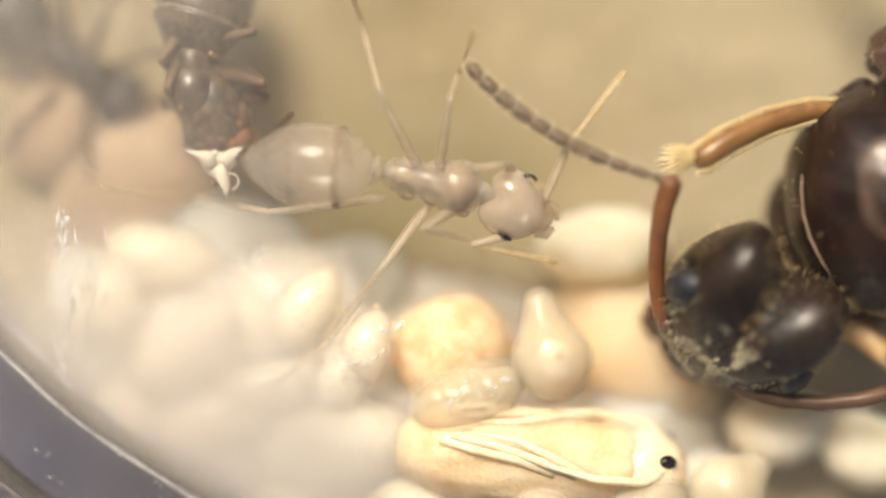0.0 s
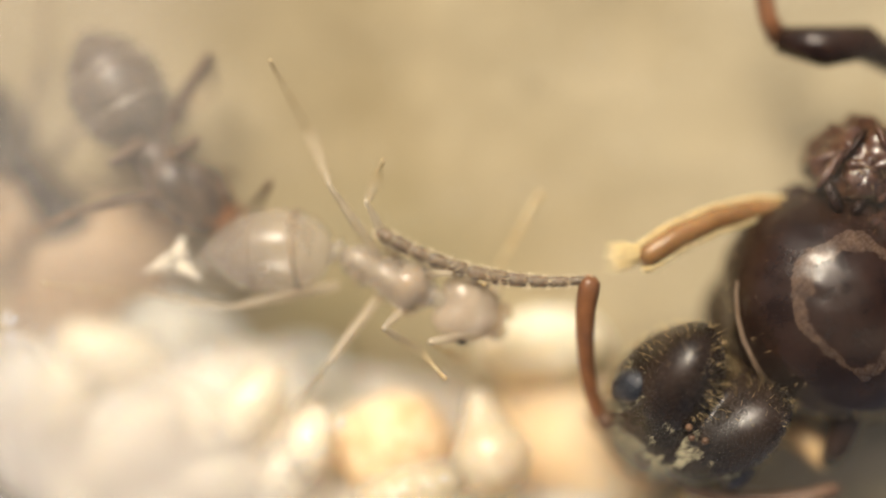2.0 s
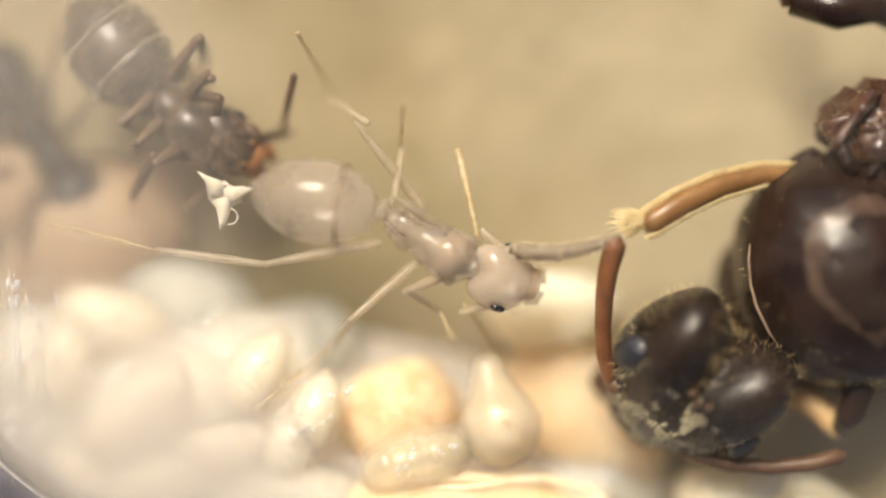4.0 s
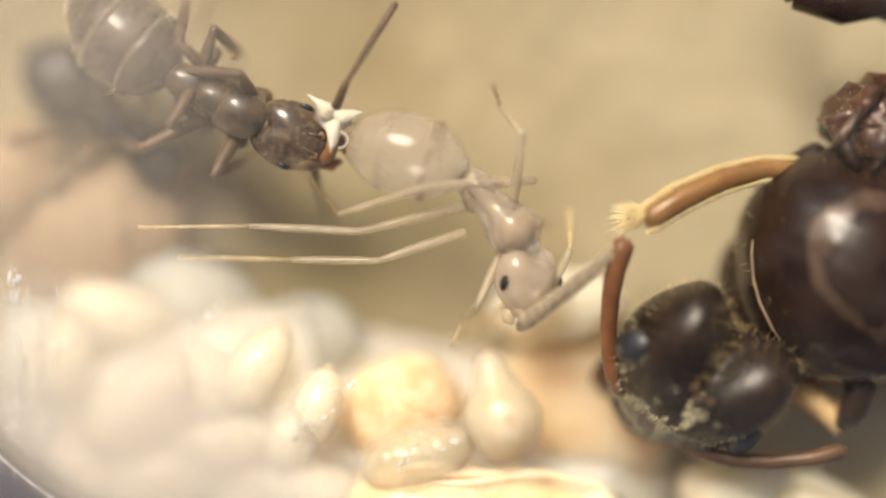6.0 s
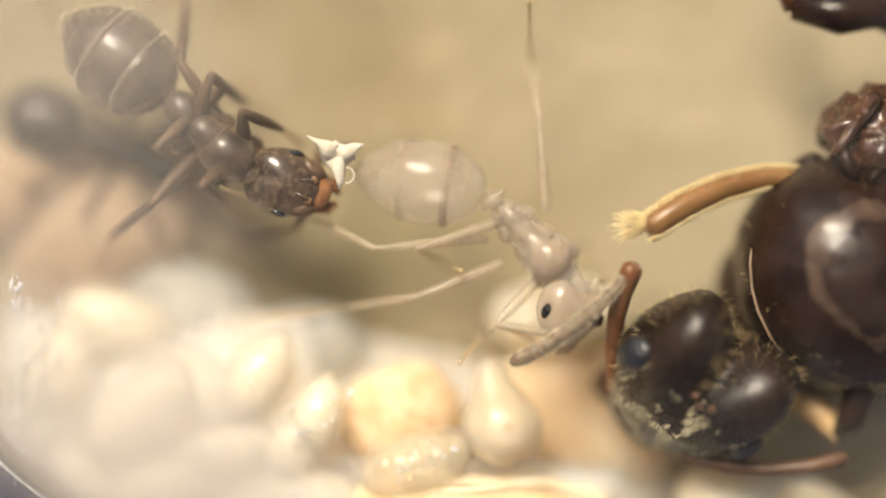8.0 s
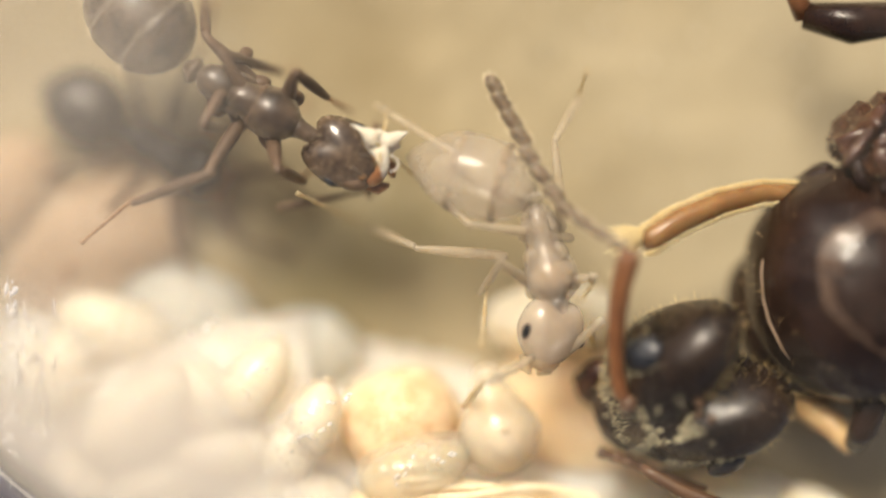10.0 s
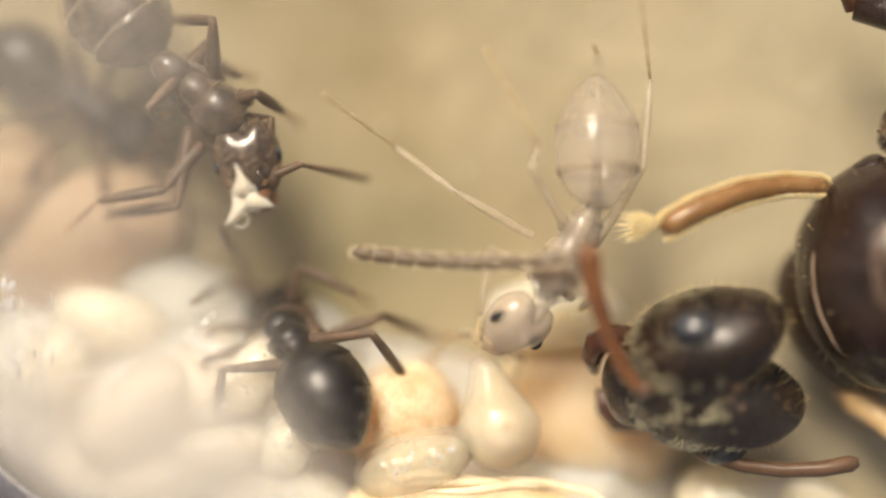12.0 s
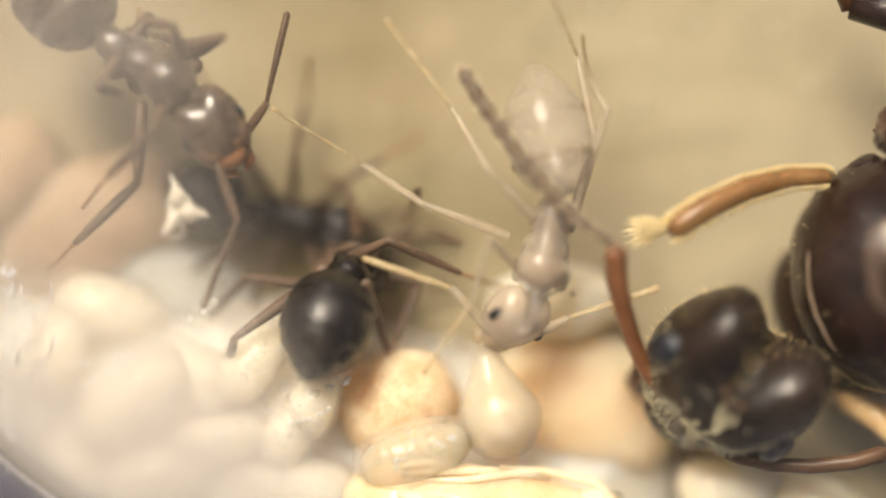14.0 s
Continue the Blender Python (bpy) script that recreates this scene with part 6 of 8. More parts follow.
    step(dark, 1, ((-2.404, 1.942, 0.9), (-2.609, 1.26, 1.05), (-2.662, 0.846, 1.1), (-2.267, 0.407, 1)), roll=0, LF=((-1.555, 0.771, 1.17), (-2.075, 0.81, 0.7), (-2.434, 0.583, 0.2)), LM=((-2.81, 0.792, 1.17), (-2.705, 0.612, 0.7), (-2.701, 0.587, 0.2)), LR=((-2.858, 0.998, 1.17), (-2.752, 0.926, 0.7), (-2.748, 0.907, 0.2)), UF=((-2.044, 0.677, 1.17), (-2.13, 0.655, 0.7), (-2.221, 0.632, 0.2)), UM=((-1.94, 0.778, 1.17), (-2.177, 0.969, 0.7), (-2.373, 1.061, 0.2)), UR=((-1.983, 1.239, 1.17), (-2.273, 1.44, 0.7), (-2.419, 1.488, 0.2)), AL=((-2.484, 0.488, 1.15), (-2.902, 0.334, 1.05)), AU=((-2.053, 0.369, 1.15), (-1.754, 0.632, 1.05)))
    step(dark, 1.5, ((-2.786, 1.99, 0.9), (-2.567, 1.222, 1.05), (-2.358, 0.881, 1.1), (-1.902, 0.623, 1)), roll=0, LF=((-1.732, 0.847, 1.17), (-1.712, 1.187, 0.7), (-1.961, 1.328, 0.2)), LM=((-2.61, 0.751, 1.17), (-2.557, 0.668, 0.7), (-2.556, 0.636, 0.2)), LR=((-2.865, 1.062, 1.17), (-2.764, 0.985, 0.7), (-2.768, 0.959, 0.2)), UF=((-1.784, 0.847, 1.17), (-1.925, 0.82, 0.7), (-2.018, 0.793, 0.2)), UM=((-1.885, 1.054, 1.17), (-2.132, 1.137, 0.7), (-2.23, 1.223, 0.2)), UR=((-1.884, 1.261, 1.17), (-2.078, 1.347, 0.7), (-2.227, 1.598, 0.2)), AL=((-2.263, 0.66, 1.15), (-2.748, 0.455, 1.05)), AU=((-1.687, 0.654, 1.15), (-1.487, 0.999, 1.05)))
    step(dark, 2, ((-3.203, 2.349, 0.9), (-2.642, 1.375, 1.05), (-2.404, 1.01, 1.1), (-1.922, 0.646, 1)), roll=0, LF=((-2.656, 0.828, 1.17), (-3.235, 0.708, 0.7), (-3.678, 0.501, 0.2)), LM=((-2.733, 0.983, 1.17), (-2.656, 0.89, 0.7), (-2.657, 0.846, 0.2)), LR=((-2.913, 1.139, 1.17), (-2.813, 1.101, 0.7), (-2.817, 1.062, 0.2)), UF=((-1.879, 1.031, 1.17), (-2.054, 1.038, 0.7), (-2.196, 1.051, 0.2)), UM=((-2.138, 1.343, 1.17), (-2.286, 1.257, 0.7), (-2.387, 1.221, 0.2)), UR=((-2.032, 2.117, 1.17), (-2.099, 1.887, 0.7), (-2.224, 1.65, 0.2)), AL=((-2.4, 0.776, 1.15), (-3.033, 0.728, 1.05)), AU=((-1.705, 0.649, 1.15), (-1.461, 0.964, 1.05)))
    step(dark, 2.5, ((-3.19, 2.339, 0.95), (-2.631, 1.424, 1.1), (-2.343, 1.087, 1.15), (-1.888, 0.727, 1.05)), roll=0, LF=((-2.593, 0.931, 1.22), (-3.271, 0.839, 0.75), (-3.605, 0.582, 0.25)), LM=((-2.721, 1.034, 1.22), (-2.644, 0.942, 0.75), (-2.645, 0.9, 0.25)), LR=((-2.9, 1.188, 1.22), (-2.8, 1.152, 0.75), (-2.805, 1.114, 0.25)), UF=((-1.87, 1.198, 1.22), (-2.084, 1.214, 0.75), (-2.283, 1.246, 0.25)), UM=((-2.13, 1.392, 1.22), (-2.277, 1.307, 0.75), (-2.378, 1.273, 0.25)), UR=((-2.027, 1.956, 1.22), (-2.094, 1.778, 0.75), (-2.217, 1.646, 0.25)), AL=((-2.335, 0.819, 1.2), (-2.888, 0.753, 1.1)), AU=((-1.671, 0.725, 1.2), (-1.42, 1.035, 1.1)))
    step(dark, 3, ((-3.296, 2.273, 0.95), (-2.636, 1.313, 1.1), (-2.401, 0.978, 1.15), (-1.847, 0.725, 1.05)), roll=0, LF=((-2.7, 0.721, 1.22), (-3.272, 0.473, 0.75), (-3.498, 0.215, 0.25)), LM=((-2.725, 0.874, 1.22), (-2.649, 0.836, 0.75), (-2.651, 0.797, 0.25)), LR=((-2.903, 1.078, 1.22), (-2.805, 1.044, 0.75), (-2.809, 1.009, 0.25)), UF=((-1.95, 1.052, 1.22), (-2.198, 1.126, 0.75), (-2.444, 1.217, 0.25)), UM=((-2.037, 1.409, 1.22), (-2.234, 1.329, 0.75), (-2.333, 1.273, 0.25)), UR=((-2.088, 1.994, 1.22), (-2.156, 1.822, 0.75), (-2.28, 1.697, 0.25)), AL=((-2.264, 0.668, 1.2), (-2.699, 0.46, 1.1)), AU=((-1.657, 0.874, 1.2), (-1.613, 1.108, 1.1)))
    step(dark, 3.5, ((-3.32, 2.336, 0.95), (-2.637, 1.451, 1.1), (-2.377, 1.141, 1.15), (-1.772, 0.837, 1.05)), roll=0, LF=((-2.666, 0.821, 1.22), (-3.081, 0.583, 0.75), (-3.22, 0.376, 0.25)), LM=((-2.726, 0.986, 1.22), (-2.676, 0.952, 0.75), (-2.678, 0.917, 0.25)), LR=((-2.93, 1.19, 1.22), (-2.831, 1.16, 0.75), (-2.836, 1.129, 0.25)), UF=((-1.975, 1.271, 1.22), (-2.268, 1.356, 0.75), (-2.576, 1.462, 0.25)), UM=((-2.064, 1.468, 1.22), (-2.26, 1.392, 0.75), (-2.359, 1.339, 0.25)), UR=((-2.113, 1.901, 1.22), (-2.181, 1.729, 0.75), (-2.306, 1.604, 0.25)), AL=((-2.154, 0.753, 1.2), (-2.51, 0.547, 1.1)), AU=((-1.583, 0.984, 1.2), (-1.511, 1.397, 1.1)))
    step(dark, 6, ((-3.321, 2.226, 1.2), (-2.442, 1.554, 1.35), (-1.656, 1.122, 1.4), (-0.98, 0.848, 1.3)), roll=0, LF=((-2.029, 0.642, 1.47), (-1.812, 0.782, 1), (-1.692, 0.981, 0.5)), LM=((-2.682, 0.894, 1.47), (-2.99, 0.963, 1), (-3.208, 0.878, 0.5)), LR=((-2.405, 1.086, 1.47), (-2.302, 1.094, 1), (-2.295, 1.063, 0.5)), UF=((-1.777, 1.521, 1.47), (-2.324, 1.577, 1), (-2.972, 1.636, 0.5)), UM=((-2.329, 1.798, 1.47), (-2.323, 2.243, 1), (-2.344, 2.603, 0.5)), UR=((-2.023, 1.926, 1.47), (-1.859, 1.769, 1), (-1.874, 1.693, 0.5)), AL=((-1.151, 0.541, 1.45), (-1.055, 0.265, 1.35)), AU=((-0.848, 1.446, 1.45), (-0.396, 2.184, 1.35)))
    step(dark, 6.5, ((-3.47, 2.175, 1.25), (-2.44, 1.456, 1.4), (-1.68, 0.949, 1.45), (-0.93, 0.6, 1.35)), roll=0, LF=((-2.278, 0.595, 1.52), (-1.913, 0.684, 1.05), (-1.743, 0.829, 0.55)), LM=((-2.579, 0.395, 1.52), (-3.038, 0.147, 1.05), (-3.23, -0.215, 0.55)), LR=((-2.436, 0.982, 1.52), (-2.333, 0.981, 1.05), (-2.329, 0.95, 0.55)), UF=((-1.676, 1.348, 1.52), (-1.555, 1.272, 1.05), (-1.43, 1.194, 0.55)), UM=((-2.338, 1.9, 1.52), (-2.332, 2.244, 1.05), (-2.343, 2.603, 0.55)), UR=((-2.01, 1.764, 1.52), (-1.827, 1.597, 1.05), (-1.836, 1.538, 0.55)), AL=((-0.974, 0.32, 1.5), (-2.012, 0.22, 1.4)), AU=((-1.074, 1.299, 1.5), (-0.726, 1.229, 1.4)))
    step(dark, 7, ((-3.47, 2.212, 1.25), (-2.44, 1.467, 1.4), (-1.605, 0.911, 1.45), (-0.879, 0.637, 1.35)), roll=0, LF=((-1.851, 0.482, 1.52), (-1.555, 0.619, 1.05), (-1.43, 0.788, 0.55)), LM=((-2.252, 0.657, 1.52), (-2.987, 0.159, 1.05), (-3.215, -0.204, 0.55)), LR=((-2.399, 0.968, 1.52), (-2.295, 0.967, 1.05), (-2.291, 0.936, 0.55)), UF=((-1.826, 1.334, 1.52), (-1.606, 1.181, 1.05), (-1.534, 1.101, 0.55)), UM=((-2.318, 1.911, 1.52), (-2.322, 2.256, 1.05), (-2.343, 2.615, 0.55)), UR=((-2, 1.729, 1.52), (-1.782, 1.565, 1.05), (-1.779, 1.522, 0.55)), AL=((-1.024, 0.356, 1.5), (-0.978, -0.146, 1.4)), AU=((-0.823, 1.26, 1.5), (-0.423, 1.265, 1.4)))
    step(dark, 7.5, ((-3.524, 2.146, 1.25), (-2.442, 1.401, 1.4), (-1.732, 0.819, 1.45), (-0.981, 0.569, 1.35)), roll=0, LF=((-2.054, 0.465, 1.52), (-1.761, 0.55, 1.05), (-1.588, 0.509, 0.55)), LM=((-2.581, 0.44, 1.52), (-3.015, 0.141, 1.05), (-3.218, -0.196, 0.55)), LR=((-2.483, 0.928, 1.52), (-2.38, 0.916, 1.05), (-2.379, 0.885, 0.55)), UF=((-1.777, 1.269, 1.52), (-1.402, 1.19, 1.05), (-1.222, 1.109, 0.55)), UM=((-2.34, 1.696, 1.52), (-2.334, 2.291, 1.05), (-2.737, 2.337, 0.55)), UR=((-2.039, 1.626, 1.52), (-1.806, 1.441, 1.05), (-1.793, 1.413, 0.55)), AL=((-1.226, 0.39, 1.5), (-2.14, -0.391, 1.4)), AU=((-1.125, 0.993, 1.5), (-0.827, 0.997, 1.4)))
    step(dark, 8, ((-3.434, 2.15, 1.25), (-2.45, 1.429, 1.4), (-1.788, 0.77, 1.45), (-0.983, 0.519, 1.35)), roll=0, LF=((-2.135, 0.616, 1.52), (-1.971, 0.473, 1.05), (-1.802, 0.377, 0.55)), LM=((-2.589, 0.465, 1.52), (-3.024, 0.164, 1.05), (-3.227, -0.148, 0.55)), LR=((-2.531, 0.956, 1.52), (-2.43, 0.935, 1.05), (-2.432, 0.904, 0.55)), UF=((-1.783, 1.271, 1.52), (-1.458, 1.141, 1.05), (-1.278, 1.006, 0.55)), UM=((-2.348, 1.725, 1.52), (-2.342, 2.322, 1.05), (-2.746, 2.394, 0.55)), UR=((-2.052, 1.593, 1.52), (-1.804, 1.382, 1.05), (-1.778, 1.366, 0.55)), AL=((-1.33, 0.264, 1.5), (-1.943, 0.103, 1.4)), AU=((-1.129, 0.97, 1.5), (-0.83, 0.974, 1.4)))
    step(dark, 10.5, ((-3.175, 2.623, 1.3), (-2.302, 1.779, 1.45), (-0.996, 1.275, 1.5), (-0.372, 0.979, 1.4)), roll=0, LF=((-1.242, 0.922, 1.57), (-1.013, 0.862, 1.1), (-0.93, 0.982, 0.6)), LM=((-1.941, 0.847, 1.57), (-2.896, 0.506, 1.1), (-3.267, 0.151, 0.6)), LR=((-1.968, 1.23, 1.57), (-1.867, 1.251, 1.1), (-1.856, 1.222, 0.6)), UF=((-1.193, 1.796, 1.57), (-0.911, 1.626, 1.1), (-0.723, 1.553, 0.6)), UM=((-2.041, 2.045, 1.57), (-2.133, 2.338, 1.1), (-2.177, 2.592, 0.6)), UR=((-1.892, 1.871, 1.57), (-1.42, 1.829, 1.1), (-1.346, 1.917, 0.6)), AL=((-0.444, 0.798, 1.55), (-1.299, 0.51, 1.45)), AU=((-0.394, 1.398, 1.55), (-0.446, 1.453, 1.45)))
    step(dark, 11, ((-3.073, 2.47, 1.3), (-2.276, 1.754, 1.45), (-0.969, 1.4, 1.5), (-0.37, 1.28, 1.4)), roll=0, LF=((-1.291, 1.147, 1.57), (-0.91, 0.989, 1.1), (-0.721, 1.034, 0.6)), LM=((-1.964, 0.872, 1.57), (-2.792, 0.556, 1.1), (-3.291, 0.176, 0.6)), LR=((-1.909, 1.248, 1.57), (-1.811, 1.28, 1.1), (-1.797, 1.252, 0.6)), UF=((-1.141, 1.87, 1.57), (-0.808, 1.829, 1.1), (-0.669, 1.761, 0.6)), UM=((-2.04, 2.095, 1.57), (-2.131, 2.337, 1.1), (-2.175, 2.591, 0.6)), UR=((-1.89, 1.92, 1.57), (-1.419, 1.905, 1.1), (-1.344, 1.916, 0.6)), AL=((-0.443, 0.898, 1.55), (-0.445, 0.375, 1.45)), AU=((-0.193, 1.547, 1.55), (-0.32, 2.105, 1.45)))
    step(dark, 11.5, ((-3.17, 2.465, 1.25), (-2.322, 1.747, 1.4), (-1.065, 1.392, 1.45), (-0.441, 1.247, 1.35)), roll=0, LF=((-1.387, 1.089, 1.52), (-1.007, 1.007, 1.05), (-0.717, 1.077, 0.55)), LM=((-1.986, 0.865, 1.52), (-2.79, 0.549, 1.05), (-3.289, 0.195, 0.55)), LR=((-1.984, 1.244, 1.52), (-1.885, 1.275, 1.05), (-1.872, 1.246, 0.55)), UF=((-1.087, 1.713, 1.52), (-0.701, 1.669, 1.05), (-0.457, 1.597, 0.55)), UM=((-2.036, 2.088, 1.52), (-2.127, 2.331, 1.05), (-2.171, 2.585, 0.55)), UR=((-1.886, 1.888, 1.52), (-1.414, 1.847, 1.05), (-1.34, 1.909, 0.55)), AL=((-0.238, 0.864, 1.5), (-0.767, 0.391, 1.4)), AU=((-0.238, 1.539, 1.5), (0.363, 1.294, 1.4)))
    step(dark, 12, ((-3.3, 2.646, 1), (-2.572, 1.794, 1.15), (-1.784, 1.134, 1.2), (-1.639, 0.53, 1.1)), roll=0, LF=((-2.509, 0.527, 1.27), (-3.226, 0.459, 0.8), (-3.396, 0.206, 0.3)), LM=((-2.358, 0.35, 1.27), (-3.02, 0.357, 0.8), (-3.161, 0.18, 0.3)), LR=((-2.576, 1.286, 1.27), (-2.473, 1.273, 0.8), (-2.473, 1.242, 0.3)), UF=((-1.622, 1.422, 1.27), (-1.422, 1.29, 0.8), (-1.274, 1.188, 0.3)), UM=((-2.005, 2.062, 1.27), (-2.404, 2.128, 0.8), (-2.715, 2.118, 0.3)), UR=((-2.223, 1.833, 1.27), (-1.809, 1.603, 0.8), (-1.716, 1.629, 0.3)), AL=((-0.696, 1.031, 1.25), (-0.649, 0.68, 1.15)), AU=((-1.503, 1.258, 1.25), (-2.268, 1.313, 1.15)))
    step(dark, 12.5, ((-2.94, 2.852, 0.6), (-2.768, 1.704, 0.75), (-2.403, 0.88, 0.8), (-2.207, 0.214, 0.7)), roll=0, LF=((-2.499, 0.161, 0.87), (-3.277, 0.269, 0.4), (-3.427, 0.061, 0.06)), LM=((-2.294, 0.264, 0.87), (-3.068, 0.269, 0.4), (-3.19, 0.087, 0.06)), LR=((-3.021, 1.307, 0.87), (-2.935, 1.251, 0.4), (-2.948, 1.223, 0.06)), UF=((-2.121, 1.102, 0.87), (-2.091, 1.014, 0.4), (-2.017, 0.934, 0.06)), UM=((-2.038, 1.594, 0.87), (-2.443, 1.572, 0.4), (-2.74, 1.567, 0.06)), UR=((-2.463, 1.643, 0.87), (-2.193, 1.254, 0.4), (-2.099, 1.237, 0.06)), AL=((-2.45, 0.059, 0.85), (-2.717, -0.198, 0.75)), AU=((-1.938, 0.315, 0.85), (-2.305, 0.625, 0.75)))
    step(dark, 13, ((-3.057, 2.887, 0.55), (-2.883, 1.838, 0.7), (-2.618, 1.062, 0.75), (-2.318, 0.395, 0.65)), roll=0, LF=((-3.019, 0.388, 0.82), (-3.567, 0.484, 0.35), (-3.835, 0.259, 0.06)), LM=((-2.882, 0.285, 0.82), (-3.488, 0.401, 0.35), (-3.691, 0.253, 0.06)), LR=((-3.183, 1.504, 0.82), (-3.102, 1.44, 0.35), (-3.118, 1.413, 0.06)), UF=((-2.313, 1.314, 0.82), (-2.371, 1.35, 0.35), (-2.311, 1.342, 0.06)), UM=((-2.115, 1.437, 0.82), (-2.512, 1.5, 0.35), (-2.803, 1.56, 0.06)), UR=((-2.598, 1.789, 0.82), (-2.363, 1.378, 0.35), (-2.27, 1.352, 0.06)), AL=((-2.457, 0.033, 0.8), (-2.725, -0.225, 0.7)), AU=((-1.944, 0.188, 0.8), (-2.313, 0.601, 0.7)))
    step(dark, 13.5, ((-3.361, 2.533, 0.65), (-2.98, 1.799, 0.8), (-2.614, 1.334, 0.85), (-2.263, 0.928, 0.75)), roll=0, LF=((-2.963, 0.46, 0.92), (-3.28, 0.365, 0.45), (-3.543, 0.001, 0.06)), LM=((-2.809, 0.205, 0.92), (-3.28, 0.209, 0.45), (-3.49, 0.001, 0.06)), LR=((-3.223, 1.474, 0.92), (-3.125, 1.441, 0.45), (-3.131, 1.41, 0.06)), UF=((-2.378, 1.669, 0.92), (-2.562, 1.776, 0.45), (-2.535, 1.86, 0.06)), UM=((-2.044, 1.535, 0.92), (-2.449, 1.513, 0.45), (-2.752, 1.511, 0.06)), UR=((-2.765, 1.937, 0.92), (-2.408, 1.627, 0.45), (-2.311, 1.633, 0.06)), AL=((-1.942, 0.564, 0.9), (-2.052, 0.053, 0.8)), AU=((-1.841, 1.179, 0.9), (-1.592, 1.698, 0.8)))
    step(dark, 14, ((-3.758, 2.645, 1.35), (-3.036, 1.833, 1.5), (-2.209, 1.308, 1.55), (-1.794, 0.69, 1.45)), roll=0, LF=((-2.475, 0.982, 1.62), (-2.928, 0.547, 1.15), (-3.169, 0.301, 0.65)), LM=((-2.672, 0.238, 1.62), (-3.23, -0.009, 1.15), (-3.555, -0.266, 0.65)), LR=((-2.994, 1.342, 1.62), (-2.89, 1.343, 1.15), (-2.886, 1.312, 0.65)), UF=((-2.327, 1.874, 1.62), (-2.677, 1.962, 1.15), (-2.733, 2.107, 0.65)), UM=((-1.902, 1.791, 1.62), (-2.276, 1.636, 1.15), (-2.562, 1.533, 0.65)), UR=((-2.716, 1.931, 1.62), (-2.275, 1.756, 1.15), (-2.187, 1.795, 0.65)), AL=((-1.707, -0.008, 1.6), (-2.286, -1.08, 1.5)), AU=((-1.56, 1.232, 1.6), (-1.343, 2.134, 1.5)))
    # second
    step(second, 0, ((0.084, -8.106, 0.75), (-0.168, -7.288, 0.9), (-0.418, -6.606, 0.95), (-0.566, -6.011, 0.85)), roll=0, LF=((-0.585, -7.19, 1.02), (-0.989, -6.924, 0.55), (-1.445, -7.172, 0.06)), LM=((-0.965, -6.764, 1.02), (-0.82, -7.361, 0.55), (-1.085, -7.542, 0.06)), LR=((-0.774, -7.08, 1.02), (-1.202, -7.642, 0.55), (-1.192, -7.292, 0.06)), UF=((0.168, -6.423, 1.02), (0.471, -6.815, 0.55), (0.545, -7.081, 0.06)), UM=((0.84, -6.677, 1.02), (0.658, -6.946, 0.55), (0.521, -7.236, 0.06)), UR=((0.391, -6.615, 1.02), (0.11, -7.139, 0.55), (-0.042, -7.564, 0.06)), AL=((-0.989, -5.843, 1), (-1.326, -5.843, 0.9)), AU=((0.292, -5.899, 1), (0.868, -5.889, 0.9)))
    step(second, 0.5, ((0.234, -8.107, 0.75), (-0.019, -7.291, 0.9), (-0.269, -6.611, 0.95), (-0.417, -6.019, 0.85)), roll=0, LF=((-0.436, -7.194, 1.02), (-0.84, -6.929, 0.55), (-1.296, -7.177, 0.06)), LM=((-0.817, -6.768, 1.02), (-0.671, -7.366, 0.55), (-0.936, -7.547, 0.06)), LR=((-0.625, -7.085, 1.02), (-1.053, -7.647, 0.55), (-1.043, -7.297, 0.06)), UF=((0.316, -6.427, 1.02), (0.62, -6.818, 0.55), (0.694, -7.084, 0.06)), UM=((0.988, -6.68, 1.02), (0.807, -6.949, 0.55), (0.671, -7.239, 0.06)), UR=((0.539, -6.618, 1.02), (0.259, -7.142, 0.55), (0.108, -7.567, 0.06)), AL=((-0.84, -5.851, 1), (-1.178, -5.852, 0.9)), AU=((0.441, -5.906, 1), (1.017, -5.895, 0.9)))
    step(second, 1, ((0.168, -8.453, 0.75), (-0.08, -7.626, 0.9), (-0.328, -6.937, 0.95), (-0.473, -6.336, 0.85)), roll=0, LF=((-0.497, -7.522, 1.02), (-0.9, -7.254, 0.55), (-1.358, -7.5, 0.06)), LM=((-0.875, -7.094, 1.02), (-0.733, -7.692, 0.55), (-1, -7.872, 0.06)), LR=((-0.686, -7.412, 1.02), (-1.118, -7.971, 0.55), (-1.105, -7.621, 0.06)), UF=((0.26, -6.76, 1.02), (0.561, -7.154, 0.55), (0.633, -7.42, 0.06)), UM=((0.93, -7.018, 1.02), (0.747, -7.286, 0.55), (0.609, -7.575, 0.06)), UR=((0.482, -6.953, 1.02), (0.198, -7.476, 0.55), (0.043, -7.899, 0.06)), AL=((-0.895, -6.165, 1), (-1.232, -6.162, 0.9)), AU=((0.386, -6.23, 1), (0.962, -6.224, 0.9)))
